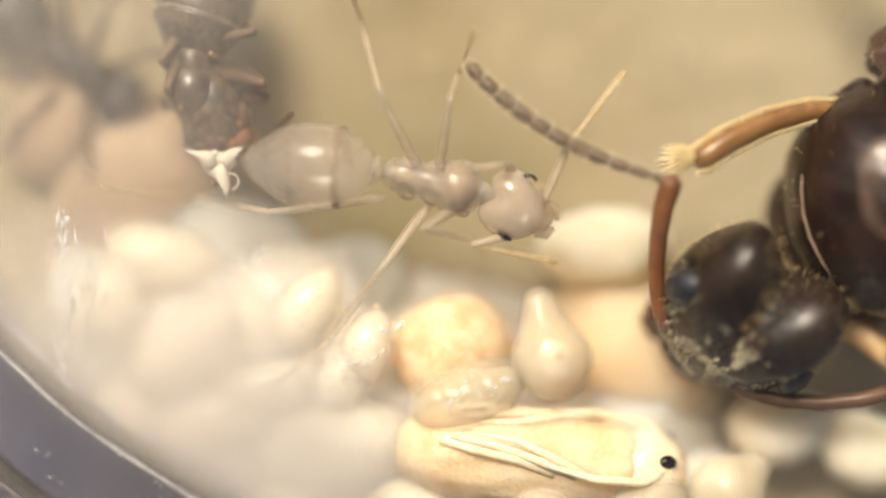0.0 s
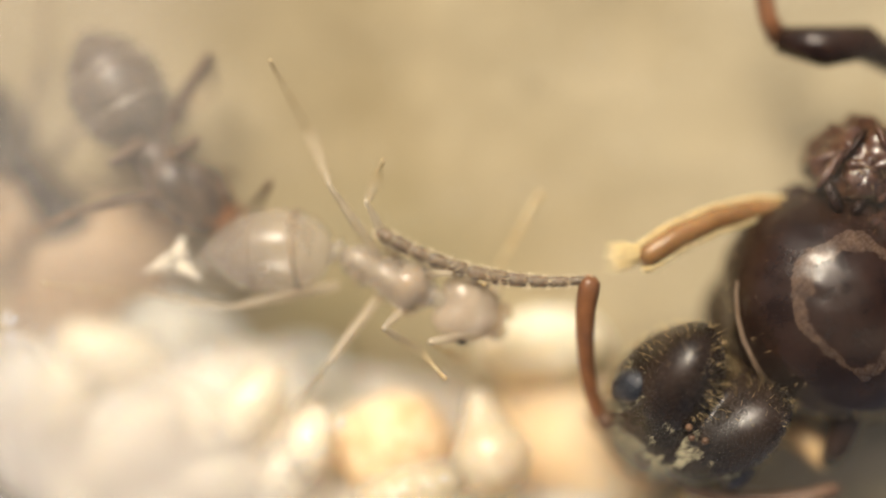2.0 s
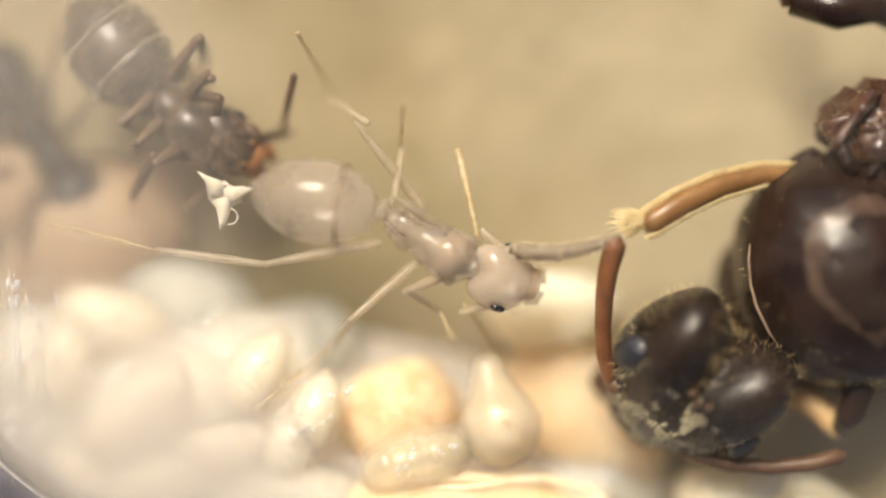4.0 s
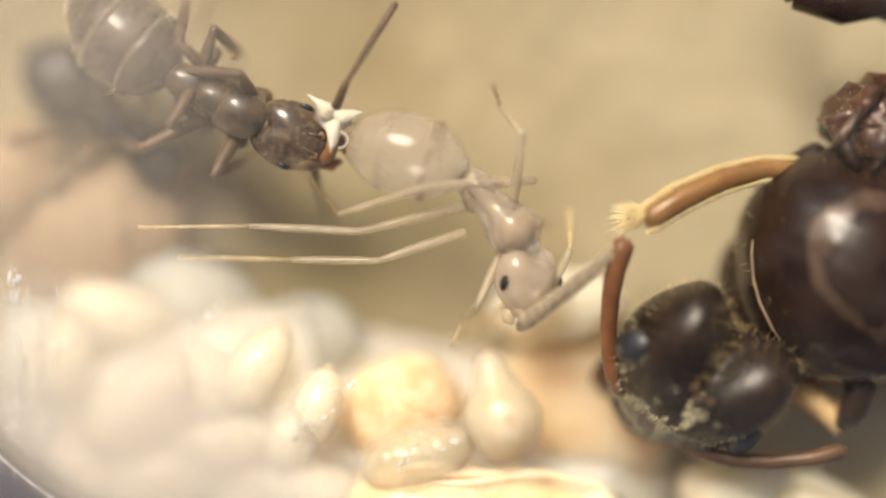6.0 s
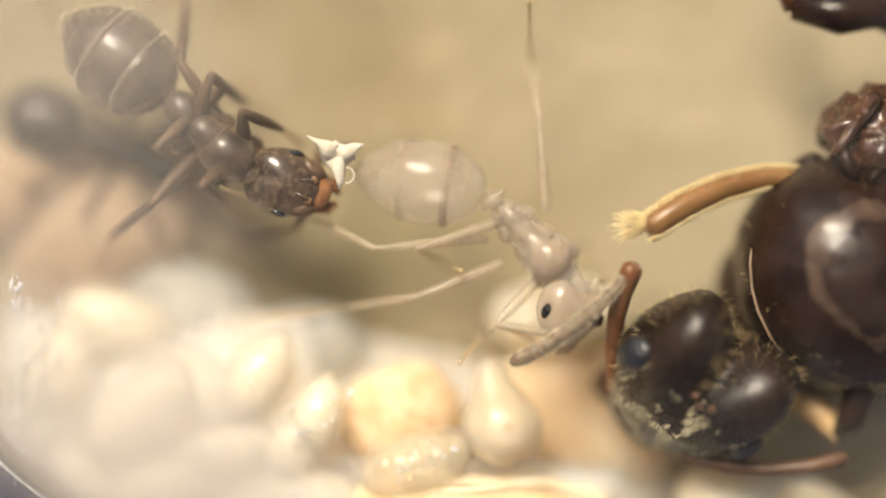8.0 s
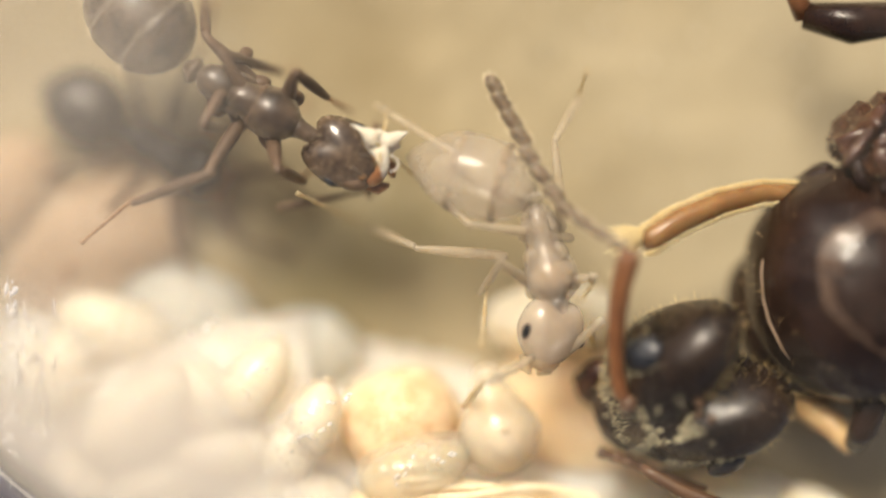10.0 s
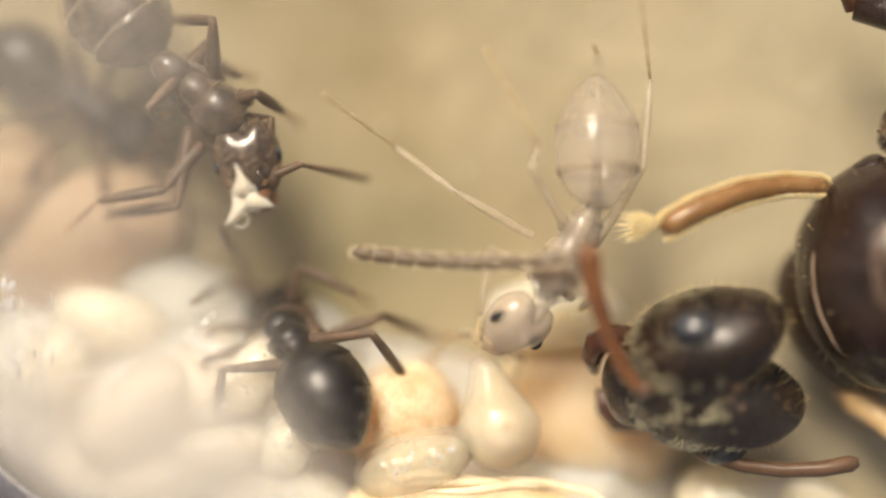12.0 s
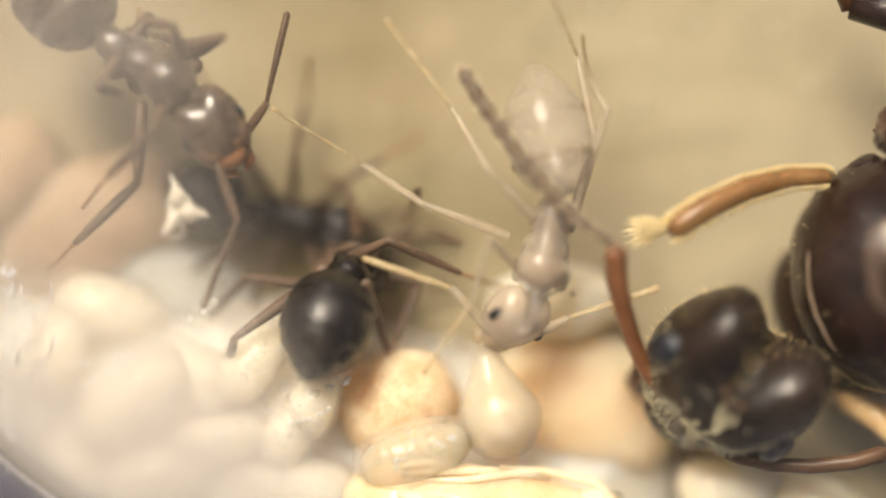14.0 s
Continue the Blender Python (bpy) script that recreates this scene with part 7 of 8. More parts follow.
    step(second, 1.5, ((0.632, -8.119, 0.75), (0.374, -7.289, 0.9), (0.118, -6.597, 0.95), (-0.033, -5.994, 0.85)), roll=0, LF=((-0.045, -7.187, 1.02), (-0.45, -6.922, 0.55), (-0.906, -7.172, 0.06)), LM=((-0.427, -6.762, 1.02), (-0.28, -7.359, 0.55), (-0.544, -7.541, 0.06)), LR=((-0.235, -7.078, 1.02), (-0.661, -7.641, 0.55), (-0.652, -7.291, 0.06)), UF=((0.705, -6.418, 1.02), (1.009, -6.808, 0.55), (1.084, -7.074, 0.06)), UM=((1.378, -6.67, 1.02), (1.197, -6.939, 0.55), (1.061, -7.23, 0.06)), UR=((0.929, -6.609, 1.02), (0.65, -7.134, 0.55), (0.499, -7.559, 0.06)), AL=((-0.456, -5.827, 1), (-0.794, -5.827, 0.9)), AU=((0.825, -5.881, 1), (1.401, -5.87, 0.9)))
    step(second, 2, ((0.68, -7.318, 0.75), (0.418, -6.488, 0.9), (0.16, -5.796, 0.95), (0.005, -5.192, 0.85)), roll=0, LF=((-0.002, -6.386, 1.02), (-0.407, -6.123, 0.55), (-0.862, -6.373, 0.06)), LM=((-0.384, -5.962, 1.02), (-0.236, -6.559, 0.55), (-0.5, -6.742, 0.06)), LR=((-0.192, -6.278, 1.02), (-0.617, -6.842, 0.55), (-0.608, -6.492, 0.06)), UF=((0.747, -5.615, 1.02), (1.052, -6.005, 0.55), (1.128, -6.271, 0.06)), UM=((1.42, -5.866, 1.02), (1.24, -6.136, 0.55), (1.105, -6.426, 0.06)), UR=((0.971, -5.806, 1.02), (0.693, -6.331, 0.55), (0.543, -6.757, 0.06)), AL=((-0.419, -5.027, 1), (-0.757, -5.029, 0.9)), AU=((0.862, -5.074, 1), (1.438, -5.059, 0.9)))
    step(second, 2.5, ((0.687, -7.27, 0.75), (0.425, -6.445, 0.9), (0.167, -5.757, 0.95), (0.012, -5.156, 0.85)), roll=0, LF=((0.006, -6.346, 1.02), (-0.4, -6.083, 0.55), (-0.855, -6.335, 0.06)), LM=((-0.378, -5.923, 1.02), (-0.228, -6.519, 0.55), (-0.492, -6.702, 0.06)), LR=((-0.184, -6.238, 1.02), (-0.608, -6.803, 0.55), (-0.601, -6.453, 0.06)), UF=((0.753, -5.574, 1.02), (1.059, -5.963, 0.55), (1.135, -6.228, 0.06)), UM=((1.426, -5.823, 1.02), (1.247, -6.093, 0.55), (1.113, -6.384, 0.06)), UR=((0.977, -5.764, 1.02), (0.701, -6.29, 0.55), (0.552, -6.716, 0.06)), AL=((-0.412, -4.992, 1), (-0.75, -4.994, 0.9)), AU=((0.869, -5.037, 1), (1.445, -5.022, 0.9)))
    step(second, 3, ((0.67, -7.419, 0.75), (0.409, -6.599, 0.9), (0.151, -5.916, 0.95), (-0.004, -5.32, 0.85)), roll=0, LF=((-0.01, -6.503, 1.02), (-0.416, -6.241, 0.55), (-0.87, -6.494, 0.06)), LM=((-0.394, -6.081, 1.02), (-0.243, -6.677, 0.55), (-0.506, -6.861, 0.06)), LR=((-0.2, -6.396, 1.02), (-0.623, -6.961, 0.55), (-0.616, -6.611, 0.06)), UF=((0.736, -5.729, 1.02), (1.043, -6.118, 0.55), (1.119, -6.383, 0.06)), UM=((1.41, -5.977, 1.02), (1.231, -6.247, 0.55), (1.097, -6.538, 0.06)), UR=((0.96, -5.918, 1.02), (0.685, -6.445, 0.55), (0.537, -6.872, 0.06)), AL=((-0.429, -5.156, 1), (-0.766, -5.16, 0.9)), AU=((0.853, -5.199, 1), (1.429, -5.183, 0.9)))
    step(second, 3.5, ((0.623, -7.513, 0.75), (0.363, -6.693, 0.9), (0.107, -6.01, 0.95), (-0.046, -5.414, 0.85)), roll=0, LF=((-0.055, -6.596, 1.02), (-0.461, -6.334, 0.55), (-0.916, -6.585, 0.06)), LM=((-0.439, -6.173, 1.02), (-0.289, -6.769, 0.55), (-0.553, -6.952, 0.06)), LR=((-0.245, -6.488, 1.02), (-0.669, -7.053, 0.55), (-0.662, -6.703, 0.06)), UF=((0.692, -5.824, 1.02), (0.998, -6.214, 0.55), (1.074, -6.479, 0.06)), UM=((1.366, -6.073, 1.02), (1.186, -6.344, 0.55), (1.052, -6.635, 0.06)), UR=((0.916, -6.014, 1.02), (0.64, -6.54, 0.55), (0.491, -6.966, 0.06)), AL=((-0.47, -5.249, 1), (-0.808, -5.251, 0.9)), AU=((0.811, -5.296, 1), (1.387, -5.281, 0.9)))
    step(second, 6, ((0.593, -7.57, 0.75), (0.333, -6.753, 0.9), (0.077, -6.072, 0.95), (-0.077, -5.477, 0.85)), roll=0, LF=((-0.085, -6.658, 1.02), (-0.491, -6.395, 0.55), (-0.945, -6.647, 0.06)), LM=((-0.469, -6.235, 1.02), (-0.319, -6.831, 0.55), (-0.582, -7.014, 0.06)), LR=((-0.275, -6.55, 1.02), (-0.699, -7.115, 0.55), (-0.691, -6.765, 0.06)), UF=((0.662, -5.885, 1.02), (0.968, -6.274, 0.55), (1.044, -6.539, 0.06)), UM=((1.335, -6.133, 1.02), (1.156, -6.404, 0.55), (1.022, -6.695, 0.06)), UR=((0.886, -6.075, 1.02), (0.61, -6.601, 0.55), (0.461, -7.027, 0.06)), AL=((-0.501, -5.313, 1), (-0.839, -5.316, 0.9)), AU=((0.78, -5.357, 1), (1.356, -5.341, 0.9)))
    step(second, 6.5, ((0.6, -7.565, 0.75), (0.339, -6.748, 0.9), (0.082, -6.066, 0.95), (-0.072, -5.472, 0.85)), roll=0, LF=((-0.079, -6.652, 1.02), (-0.486, -6.39, 0.55), (-0.94, -6.642, 0.06)), LM=((-0.463, -6.23, 1.02), (-0.313, -6.826, 0.55), (-0.576, -7.009, 0.06)), LR=((-0.27, -6.545, 1.02), (-0.693, -7.11, 0.55), (-0.686, -6.76, 0.06)), UF=((0.667, -5.879, 1.02), (0.973, -6.268, 0.55), (1.05, -6.533, 0.06)), UM=((1.341, -6.127, 1.02), (1.162, -6.398, 0.55), (1.028, -6.689, 0.06)), UR=((0.891, -6.069, 1.02), (0.615, -6.595, 0.55), (0.467, -7.021, 0.06)), AL=((-0.496, -5.308, 1), (-0.834, -5.311, 0.9)), AU=((0.785, -5.352, 1), (1.361, -5.336, 0.9)))
    step(second, 7, ((0.601, -7.553, 0.75), (0.34, -6.736, 0.9), (0.082, -6.055, 0.95), (-0.072, -5.46, 0.85)), roll=0, LF=((-0.078, -6.641, 1.02), (-0.485, -6.38, 0.55), (-0.939, -6.633, 0.06)), LM=((-0.463, -6.219, 1.02), (-0.312, -6.815, 0.55), (-0.575, -6.999, 0.06)), LR=((-0.269, -6.534, 1.02), (-0.691, -7.1, 0.55), (-0.685, -6.75, 0.06)), UF=((0.666, -5.867, 1.02), (0.973, -6.255, 0.55), (1.05, -6.52, 0.06)), UM=((1.341, -6.113, 1.02), (1.162, -6.384, 0.55), (1.029, -6.676, 0.06)), UR=((0.891, -6.056, 1.02), (0.616, -6.583, 0.55), (0.469, -7.009, 0.06)), AL=((-0.496, -5.296, 1), (-0.834, -5.299, 0.9)), AU=((0.785, -5.34, 1), (1.361, -5.324, 0.9)))
    step(second, 7.5, ((0.6, -7.528, 0.75), (0.339, -6.71, 0.9), (0.082, -6.028, 0.95), (-0.073, -5.433, 0.85)), roll=0, LF=((-0.079, -6.614, 1.02), (-0.486, -6.352, 0.55), (-0.94, -6.604, 0.06)), LM=((-0.463, -6.192, 1.02), (-0.313, -6.788, 0.55), (-0.576, -6.971, 0.06)), LR=((-0.27, -6.507, 1.02), (-0.693, -7.072, 0.55), (-0.686, -6.722, 0.06)), UF=((0.667, -5.841, 1.02), (0.973, -6.23, 0.55), (1.05, -6.495, 0.06)), UM=((1.341, -6.089, 1.02), (1.162, -6.36, 0.55), (1.028, -6.651, 0.06)), UR=((0.891, -6.031, 1.02), (0.615, -6.557, 0.55), (0.467, -6.983, 0.06)), AL=((-0.498, -5.27, 1), (-0.835, -5.273, 0.9)), AU=((0.784, -5.312, 1), (1.36, -5.295, 0.9)))
    step(second, 8, ((0.4, -7.006, 0.75), (0.139, -6.189, 0.9), (-0.068, -5.506, 0.95), (-0.224, -5.062, 0.85)), roll=0, LF=((-0.27, -6.073, 1.02), (-0.658, -5.785, 0.55), (-1.128, -6.007, 0.06)), LM=((-0.625, -5.626, 1.02), (-0.514, -6.231, 0.55), (-0.789, -6.397, 0.06)), LR=((-0.453, -5.953, 1.02), (-0.912, -6.489, 0.55), (-0.882, -6.14, 0.06)), UF=((0.526, -5.351, 1.02), (0.806, -5.759, 0.55), (0.864, -6.029, 0.06)), UM=((1.182, -5.643, 1.02), (0.985, -5.901, 0.55), (0.832, -6.182, 0.06)), UR=((0.737, -5.555, 1.02), (0.427, -6.062, 0.55), (0.251, -6.477, 0.06)), AL=((-0.661, -4.934, 1), (-0.997, -4.966, 0.9)), AU=((0.62, -4.87, 1), (1.192, -4.806, 0.9)))
    step(second, 10.5, ((0.107, -3.398, 1.2), (-0.196, -2.521, 1.35), (-0.447, -2.063, 1.4), (-0.852, -1.686, 0.92)), roll=0, LF=((-0.574, -2.576, 1.47), (-1.013, -2.373, 1), (-1.427, -2.687, 0.5)), LM=((-1.014, -2.211, 1.47), (-0.781, -2.78, 1), (-1.016, -2.999, 0.5)), LR=((-0.778, -2.496, 1.47), (-1.117, -3.115, 1), (-1.159, -2.767, 0.5)), UF=((0.056, -1.705, 1.47), (0.414, -2.047, 1), (0.527, -2.299, 0.5)), UM=((0.758, -1.856, 1.47), (0.619, -2.149, 1), (0.527, -2.456, 0.5)), UR=((0.305, -1.861, 1.47), (0.106, -2.421, 1), (0.019, -2.864, 0.5)), AL=((-1.399, -1.682, 1.45), (-1.682, -1.866, 1.35)), AU=((-0.295, -1.03, 1.45), (0.182, -0.707, 1.35)))
    step(second, 11, ((0.108, -3.011, 1.45), (-0.167, -2.069, 1.6), (-0.366, -1.194, 1.65), (-0.447, -0.779, 1.17)), roll=0, LF=((-0.587, -1.835, 1.72), (-0.954, -1.52, 1.25), (-1.438, -1.708, 0.75)), LM=((-0.91, -1.364, 1.72), (-0.842, -1.975, 1.25), (-1.128, -2.121, 0.75)), LR=((-0.761, -1.702, 1.72), (-1.257, -2.205, 1.25), (-1.202, -1.859, 0.75)), UF=((0.057, -1.151, 1.72), (-0.069, -1.57, 1.25), (-0.148, -1.759, 0.75)), UM=((0.504, -1.314, 1.72), (0.715, -1.721, 1.25), (0.91, -1.888, 0.75)), UR=((0.454, -1.389, 1.72), (0.109, -1.873, 1.25), (-0.096, -2.275, 0.75)), AL=((-0.688, -0.586, 1.7), (-1, -0.699, 1.6)), AU=((-0.241, -0.695, 1.7), (0.257, -0.698, 1.6)))
    step(second, 11.5, ((-0.09, -2.656, 1.53), (-0.759, -1.845, 1.68), (-1.103, -1.172, 1.73), (-1.485, -0.878, 1.25)), roll=0, LF=((-1.52, -1.391, 1.8), (-1.701, -1.47, 1.33), (-1.84, -1.554, 0.83)), LM=((-1.766, -1.598, 1.8), (-1.963, -2.124, 1.33), (-2.046, -2.427, 0.83)), LR=((-1.393, -1.699, 1.8), (-1.75, -2.308, 1.33), (-1.782, -1.96, 0.83)), UF=((-0.606, -1.046, 1.8), (-0.141, -1.446, 1.33), (-0.093, -1.529, 0.83)), UM=((0.233, -1.49, 1.8), (0.312, -2.126, 1.33), (0.343, -2.377, 0.83)), UR=((-0.178, -1.418, 1.8), (-0.18, -2.019, 1.33), (-0.151, -2.541, 0.83)), AL=((-1.718, -0.858, 1.78), (-2.42, -1.14, 1.68)), AU=((-1.224, -0.75, 1.78), (-1.155, -0.629, 1.68)))
    step(second, 12, ((-0.727, -1.701, 1.6), (-1.274, -0.857, 1.3), (-1.500, -0.605, 0.60), (-1.556, -0.542, 0.12)), roll=0, LF=((-2.061, -0.683, 1.52), (-2.216, -0.806, 1.05), (-2.329, -0.923, 0.55)), LM=((-2.109, -0.95, 1.52), (-2.278, -1.44, 1.05), (-2.415, -1.894, 0.55)), LR=((-0.6, -0.7, 1.5), (-0.22, -1.25, 1), (0.03, -1.67, 0.7)), UF=((-1.266, -0.117, 1.52), (-0.714, -0.385, 1.05), (-0.646, -0.453, 0.55)), UM=((-0.489, -0.55, 1.52), (-0.093, -0.765, 1.05), (0.267, -0.73, 0.55)), UR=((-1.92, -1.02, 1.5), (-2.05, -1.62, 1), (-2, -2, 0.7)), AL=((-2.186, -0.251, 1.5), (-2.245, -0.453, 1.4)), AU=((-1.886, 0.048, 1.5), (-1.994, 0.248, 1.4)))
    step(second, 12.5, ((-0.796, -1.819, 1.6), (-1.248, -0.922, 1.3), (-1.412, -0.670, 0.60), (-1.454, -0.607, 0.12)), roll=0, LF=((-1.983, -0.657, 1.52), (-2.155, -0.755, 1.05), (-2.284, -0.853, 0.55)), LM=((-1.934, -0.938, 1.52), (-2.277, -1.312, 1.05), (-2.635, -1.857, 0.55)), LR=((-0.6, -0.6, 1.5), (-0.3, -1.15, 1), (-0.1, -1.6, 0.7)), UF=((-1.111, -0.218, 1.52), (-0.606, -0.567, 1.05), (-0.55, -0.644, 0.55)), UM=((-1.98, -0.9, 1.5), (-2.25, -1.4, 1), (-2.6, -1.8, 0.7)), UR=((-2, -1.1, 1.5), (-2, -1.7, 1), (-1.85, -2.1, 0.7)), AL=((-1.935, -0.291, 1.5), (-1.994, -0.493, 1.4)), AU=((-1.636, 0.008, 1.5), (-1.743, 0.208, 1.4)))
    step(second, 13, ((-1.231, -1.593, 1.6), (-1.173, -0.722, 1.3), (-1.015, -0.452, 0.60), (-0.976, -0.385, 0.12)), roll=0, LF=((-1.26, 0.062, 1.52), (-1.424, 0.172, 1.05), (-1.57, 0.244, 0.55)), LM=((-1.985, -0.841, 1.52), (-2.303, -1.341, 1.05), (-2.74, -1.887, 0.55)), LR=((-0.65, -0.37, 1.5), (-0.47, -1, 1), (-0.4, -1.47, 0.7)), UF=((-0.477, -0.521, 1.52), (-0.563, -1.129, 1.05), (-0.607, -1.214, 0.55)), UM=((-2, -0.82, 1.5), (-2.3, -1.35, 1), (-2.95, -1.87, 0.7)), UR=((-2.06, -1.1, 1.5), (-1.92, -1.75, 1), (-1.72, -2.2, 0.7)), AL=((-0.64, 0.383, 1.5), (-0.693, 0.535, 1.4)), AU=((-0.29, 0.084, 1.5), (-0.091, -0.016, 1.4)))
    step(second, 13.5, ((-1.177, -1.302, 1.6), (-1.052, -0.501, 1.3), (-0.909, -0.260, 0.60), (-0.873, -0.200, 0.12)), roll=0, LF=((-1.147, 0.261, 1.52), (-1.31, 0.372, 1.05), (-1.455, 0.445, 0.55)), LM=((-1.879, -0.637, 1.52), (-2.2, -1.135, 1.05), (-2.641, -1.677, 0.55)), LR=((-0.65, -0.36, 1.5), (-0.47, -1, 1), (-0.38, -1.4, 0.7)), UF=((-0.368, -0.329, 1.52), (-0.459, -0.935, 1.05), (-0.503, -1.02, 0.55)), UM=((-0.727, -0.021, 1.52), (-0.033, -0.156, 1.05), (0.482, -0.218, 0.55)), UR=((-1.95, -0.95, 1.5), (-2.05, -1.45, 1), (-1.95, -1.7, 0.7)), AL=((-0.446, 0.502, 1.5), (-0.448, 0.605, 1.4)), AU=((-0.146, 0.203, 1.5), (0.054, 0.154, 1.4)))
    step(second, 14, ((-1.15, -1.158, 1.6), (-0.875, -0.358, 1.3), (-0.699, -0.177, 0.60), (-0.655, -0.131, 0.12)), roll=0, LF=((-0.807, 0.388, 1.52), (-0.94, 0.534, 1.05), (-1.064, 0.639, 0.55)), LM=((-1.727, -0.315, 1.52), (-2.155, -0.725, 1.05), (-2.71, -1.151, 0.55)), LR=((-0.65, -0.35, 1.5), (-0.47, -1, 1), (-0.35, -1.3, 0.7)), UF=((-0.186, -0.366, 1.52), (-0.415, -0.935, 1.05), (-0.478, -1.007, 0.55)), UM=((-0.464, 0.017, 1.52), (0.18, -0.275, 1.05), (0.666, -0.455, 0.55)), UR=((-1.82, -0.85, 1.5), (-1.97, -1.3, 1), (-1.9, -1.5, 0.8)), AL=((-0.196, 0.392, 1.5), (-0.197, 0.494, 1.4)), AU=((0.054, 0.094, 1.5), (0.204, -0.006, 1.4)))
    # deep
    step(deep, 0, ((-4.814, 1.924, 0.15), (-4.078, 1.365, 0.3), (-3.571, 0.979, 0.35), (-3.207, 0.696, 0.25)), roll=0)
    step(deep, 1, ((-4.779, 1.68, 0.15), (-4.001, 1.168, 0.3), (-3.463, 0.814, 0.35), (-3.077, 0.557, 0.25)), roll=0)
    step(deep, 1.5, ((-4.701, 1.718, 0.15), (-3.898, 1.233, 0.3), (-3.345, 0.896, 0.35), (-2.948, 0.651, 0.25)), roll=0)
    step(deep, 2, ((-4.6, 2.005, 0.15), (-4.008, 1.284, 0.3), (-3.602, 0.781, 0.35), (-3.316, 0.405, 0.25)), roll=0)
    step(deep, 3.5, ((-4.521, 1.998, 0.15), (-3.981, 1.25, 0.3), (-3.612, 0.729, 0.35), (-3.354, 0.34, 0.25)), roll=0)
    step(deep, 6, ((-3.931, 1.89, 0.15), (-3.234, 1.288, 0.3), (-2.753, 0.869, 0.35), (-2.407, 0.559, 0.25)), roll=0)
    step(deep, 6.5, ((-4.047, 1.661, 0.15), (-3.258, 1.184, 0.3), (-2.713, 0.853, 0.35), (-2.318, 0.608, 0.25)), roll=0)
    step(deep, 7, ((-4.228, 1.827, 0.15), (-3.57, 1.182, 0.3), (-3.116, 0.733, 0.35), (-2.793, 0.4, 0.25)), roll=0)
    step(deep, 8, ((-4.217, 1.415, 0.15), (-3.343, 1.111, 0.3), (-2.738, 0.9, 0.35), (-2.298, 0.745, 0.25)), roll=0)
    step(deep, 10.5, ((-3.682, 1.699, 0.15), (-2.906, 1.21, 0.3), (-2.369, 0.87, 0.35), (-1.979, 0.619, 0.25)), roll=0)
    step(deep, 11.5, ((-3.619, 1.675, 0.15), (-2.865, 1.156, 0.3), (-2.343, 0.794, 0.35), (-1.964, 0.527, 0.25)), roll=0)
    step(deep, 12, ((-4.291, 2.048, 0.15), (-3.519, 1.551, 0.3), (-2.986, 1.206, 0.35), (-2.602, 0.953, 0.25)), roll=0)
    step(deep, 12.5, ((-4.54, 2.075, 0.15), (-3.841, 1.48, 0.3), (-3.359, 1.066, 0.35), (-3.016, 0.762, 0.25)), roll=0)
    step(deep, 13, ((-4.179, 1.249, 0.15), (-3.331, 0.9, 0.3), (-2.745, 0.657, 0.35), (-2.319, 0.479, 0.25)), roll=0)
    step(deep, 13.5, ((-3.113, 0.648, 0.15), (-2.221, 0.464, 0.3), (-1.602, 0.337, 0.35), (-1.145, 0.244, 0.25)), roll=0)
    step(deep, 14, ((-2.62, 0.533, 0.15), (-1.743, 0.308, 0.3), (-1.133, 0.152, 0.35), (-0.681, 0.035, 0.25)), roll=0)
    # queen
    queen_step(0, (3.662, -0.199, 1.05), 0, head=((2.245, -1.169, 1.3), -144, 47, -19),
               antenna=((1.501, -1.235, 1.35), (1.58, 0.014, 1.75), (0.571, 0.423, 1.7), (-0.216, 1.084, 1.6)),
               foreleg=((3.191, 0.665, 1.3), (1.835, 0.225, 1.6), (1.762, 0.305, 1.2)), lower=((3.584, -1.894, 1.3), (2.175, -1.852, 1.25), (2.035, -1.73, 0.9)))
    queen_step(0.5, (3.662, -0.199, 1.05), 0, head=((2.232, -1.154, 1.3), -144, 47, -19),
               antenna=((1.512, -1.201, 1.35), (1.444, 0.168, 1.75), (0.785, 0.869, 1.7), (0.251, 1.85, 1.6)),
               foreleg=((3.174, 0.676, 1.3), (1.824, 0.235, 1.6), (1.749, 0.315, 1.2)), lower=((3.569, -1.875, 1.3), (2.164, -1.835, 1.25), (2.022, -1.714, 0.9)))
    queen_step(1, (3.662, -0.199, 1.05), 0, head=((2.289, -1.184, 1.3), -144, 47, -19),
               antenna=((1.497, -1.225, 1.35), (1.439, 0.108, 1.75), (0.622, 0.449, 1.7), (-0.104, 1.031, 1.6)),
               foreleg=((3.255, 0.661, 1.3), (1.885, 0.222, 1.6), (1.81, 0.308, 1.2)), lower=((3.634, -1.924, 1.3), (2.213, -1.871, 1.25), (2.07, -1.743, 0.9)))
    queen_step(1.5, (3.662, -0.199, 1.05), 0, head=((2.314, -1.152, 1.3), -144, 47, -19),
               antenna=((1.465, -1.236, 1.35), (1.302, 0.113, 1.75), (0.572, 0.019, 1.7), (-0.109, 0.143, 1.6)),
               foreleg=((3.269, 0.713, 1.3), (1.898, 0.264, 1.6), (1.815, 0.343, 1.2)), lower=((3.674, -1.886, 1.3), (2.242, -1.847, 1.25), (2.091, -1.724, 0.9)))
    queen_step(2, (3.662, -0.199, 1.05), 0, head=((2.328, -1.135, 1.3), -144, 47, -19),
               antenna=((1.509, -1.217, 1.35), (1.415, 0.07, 1.75), (0.433, 0.124, 1.7), (-0.504, 0.517, 1.6)),
               foreleg=((3.276, 0.736, 1.3), (1.906, 0.29, 1.6), (1.823, 0.356, 1.2)), lower=((3.693, -1.865, 1.3), (2.259, -1.833, 1.25), (2.107, -1.723, 0.9)))
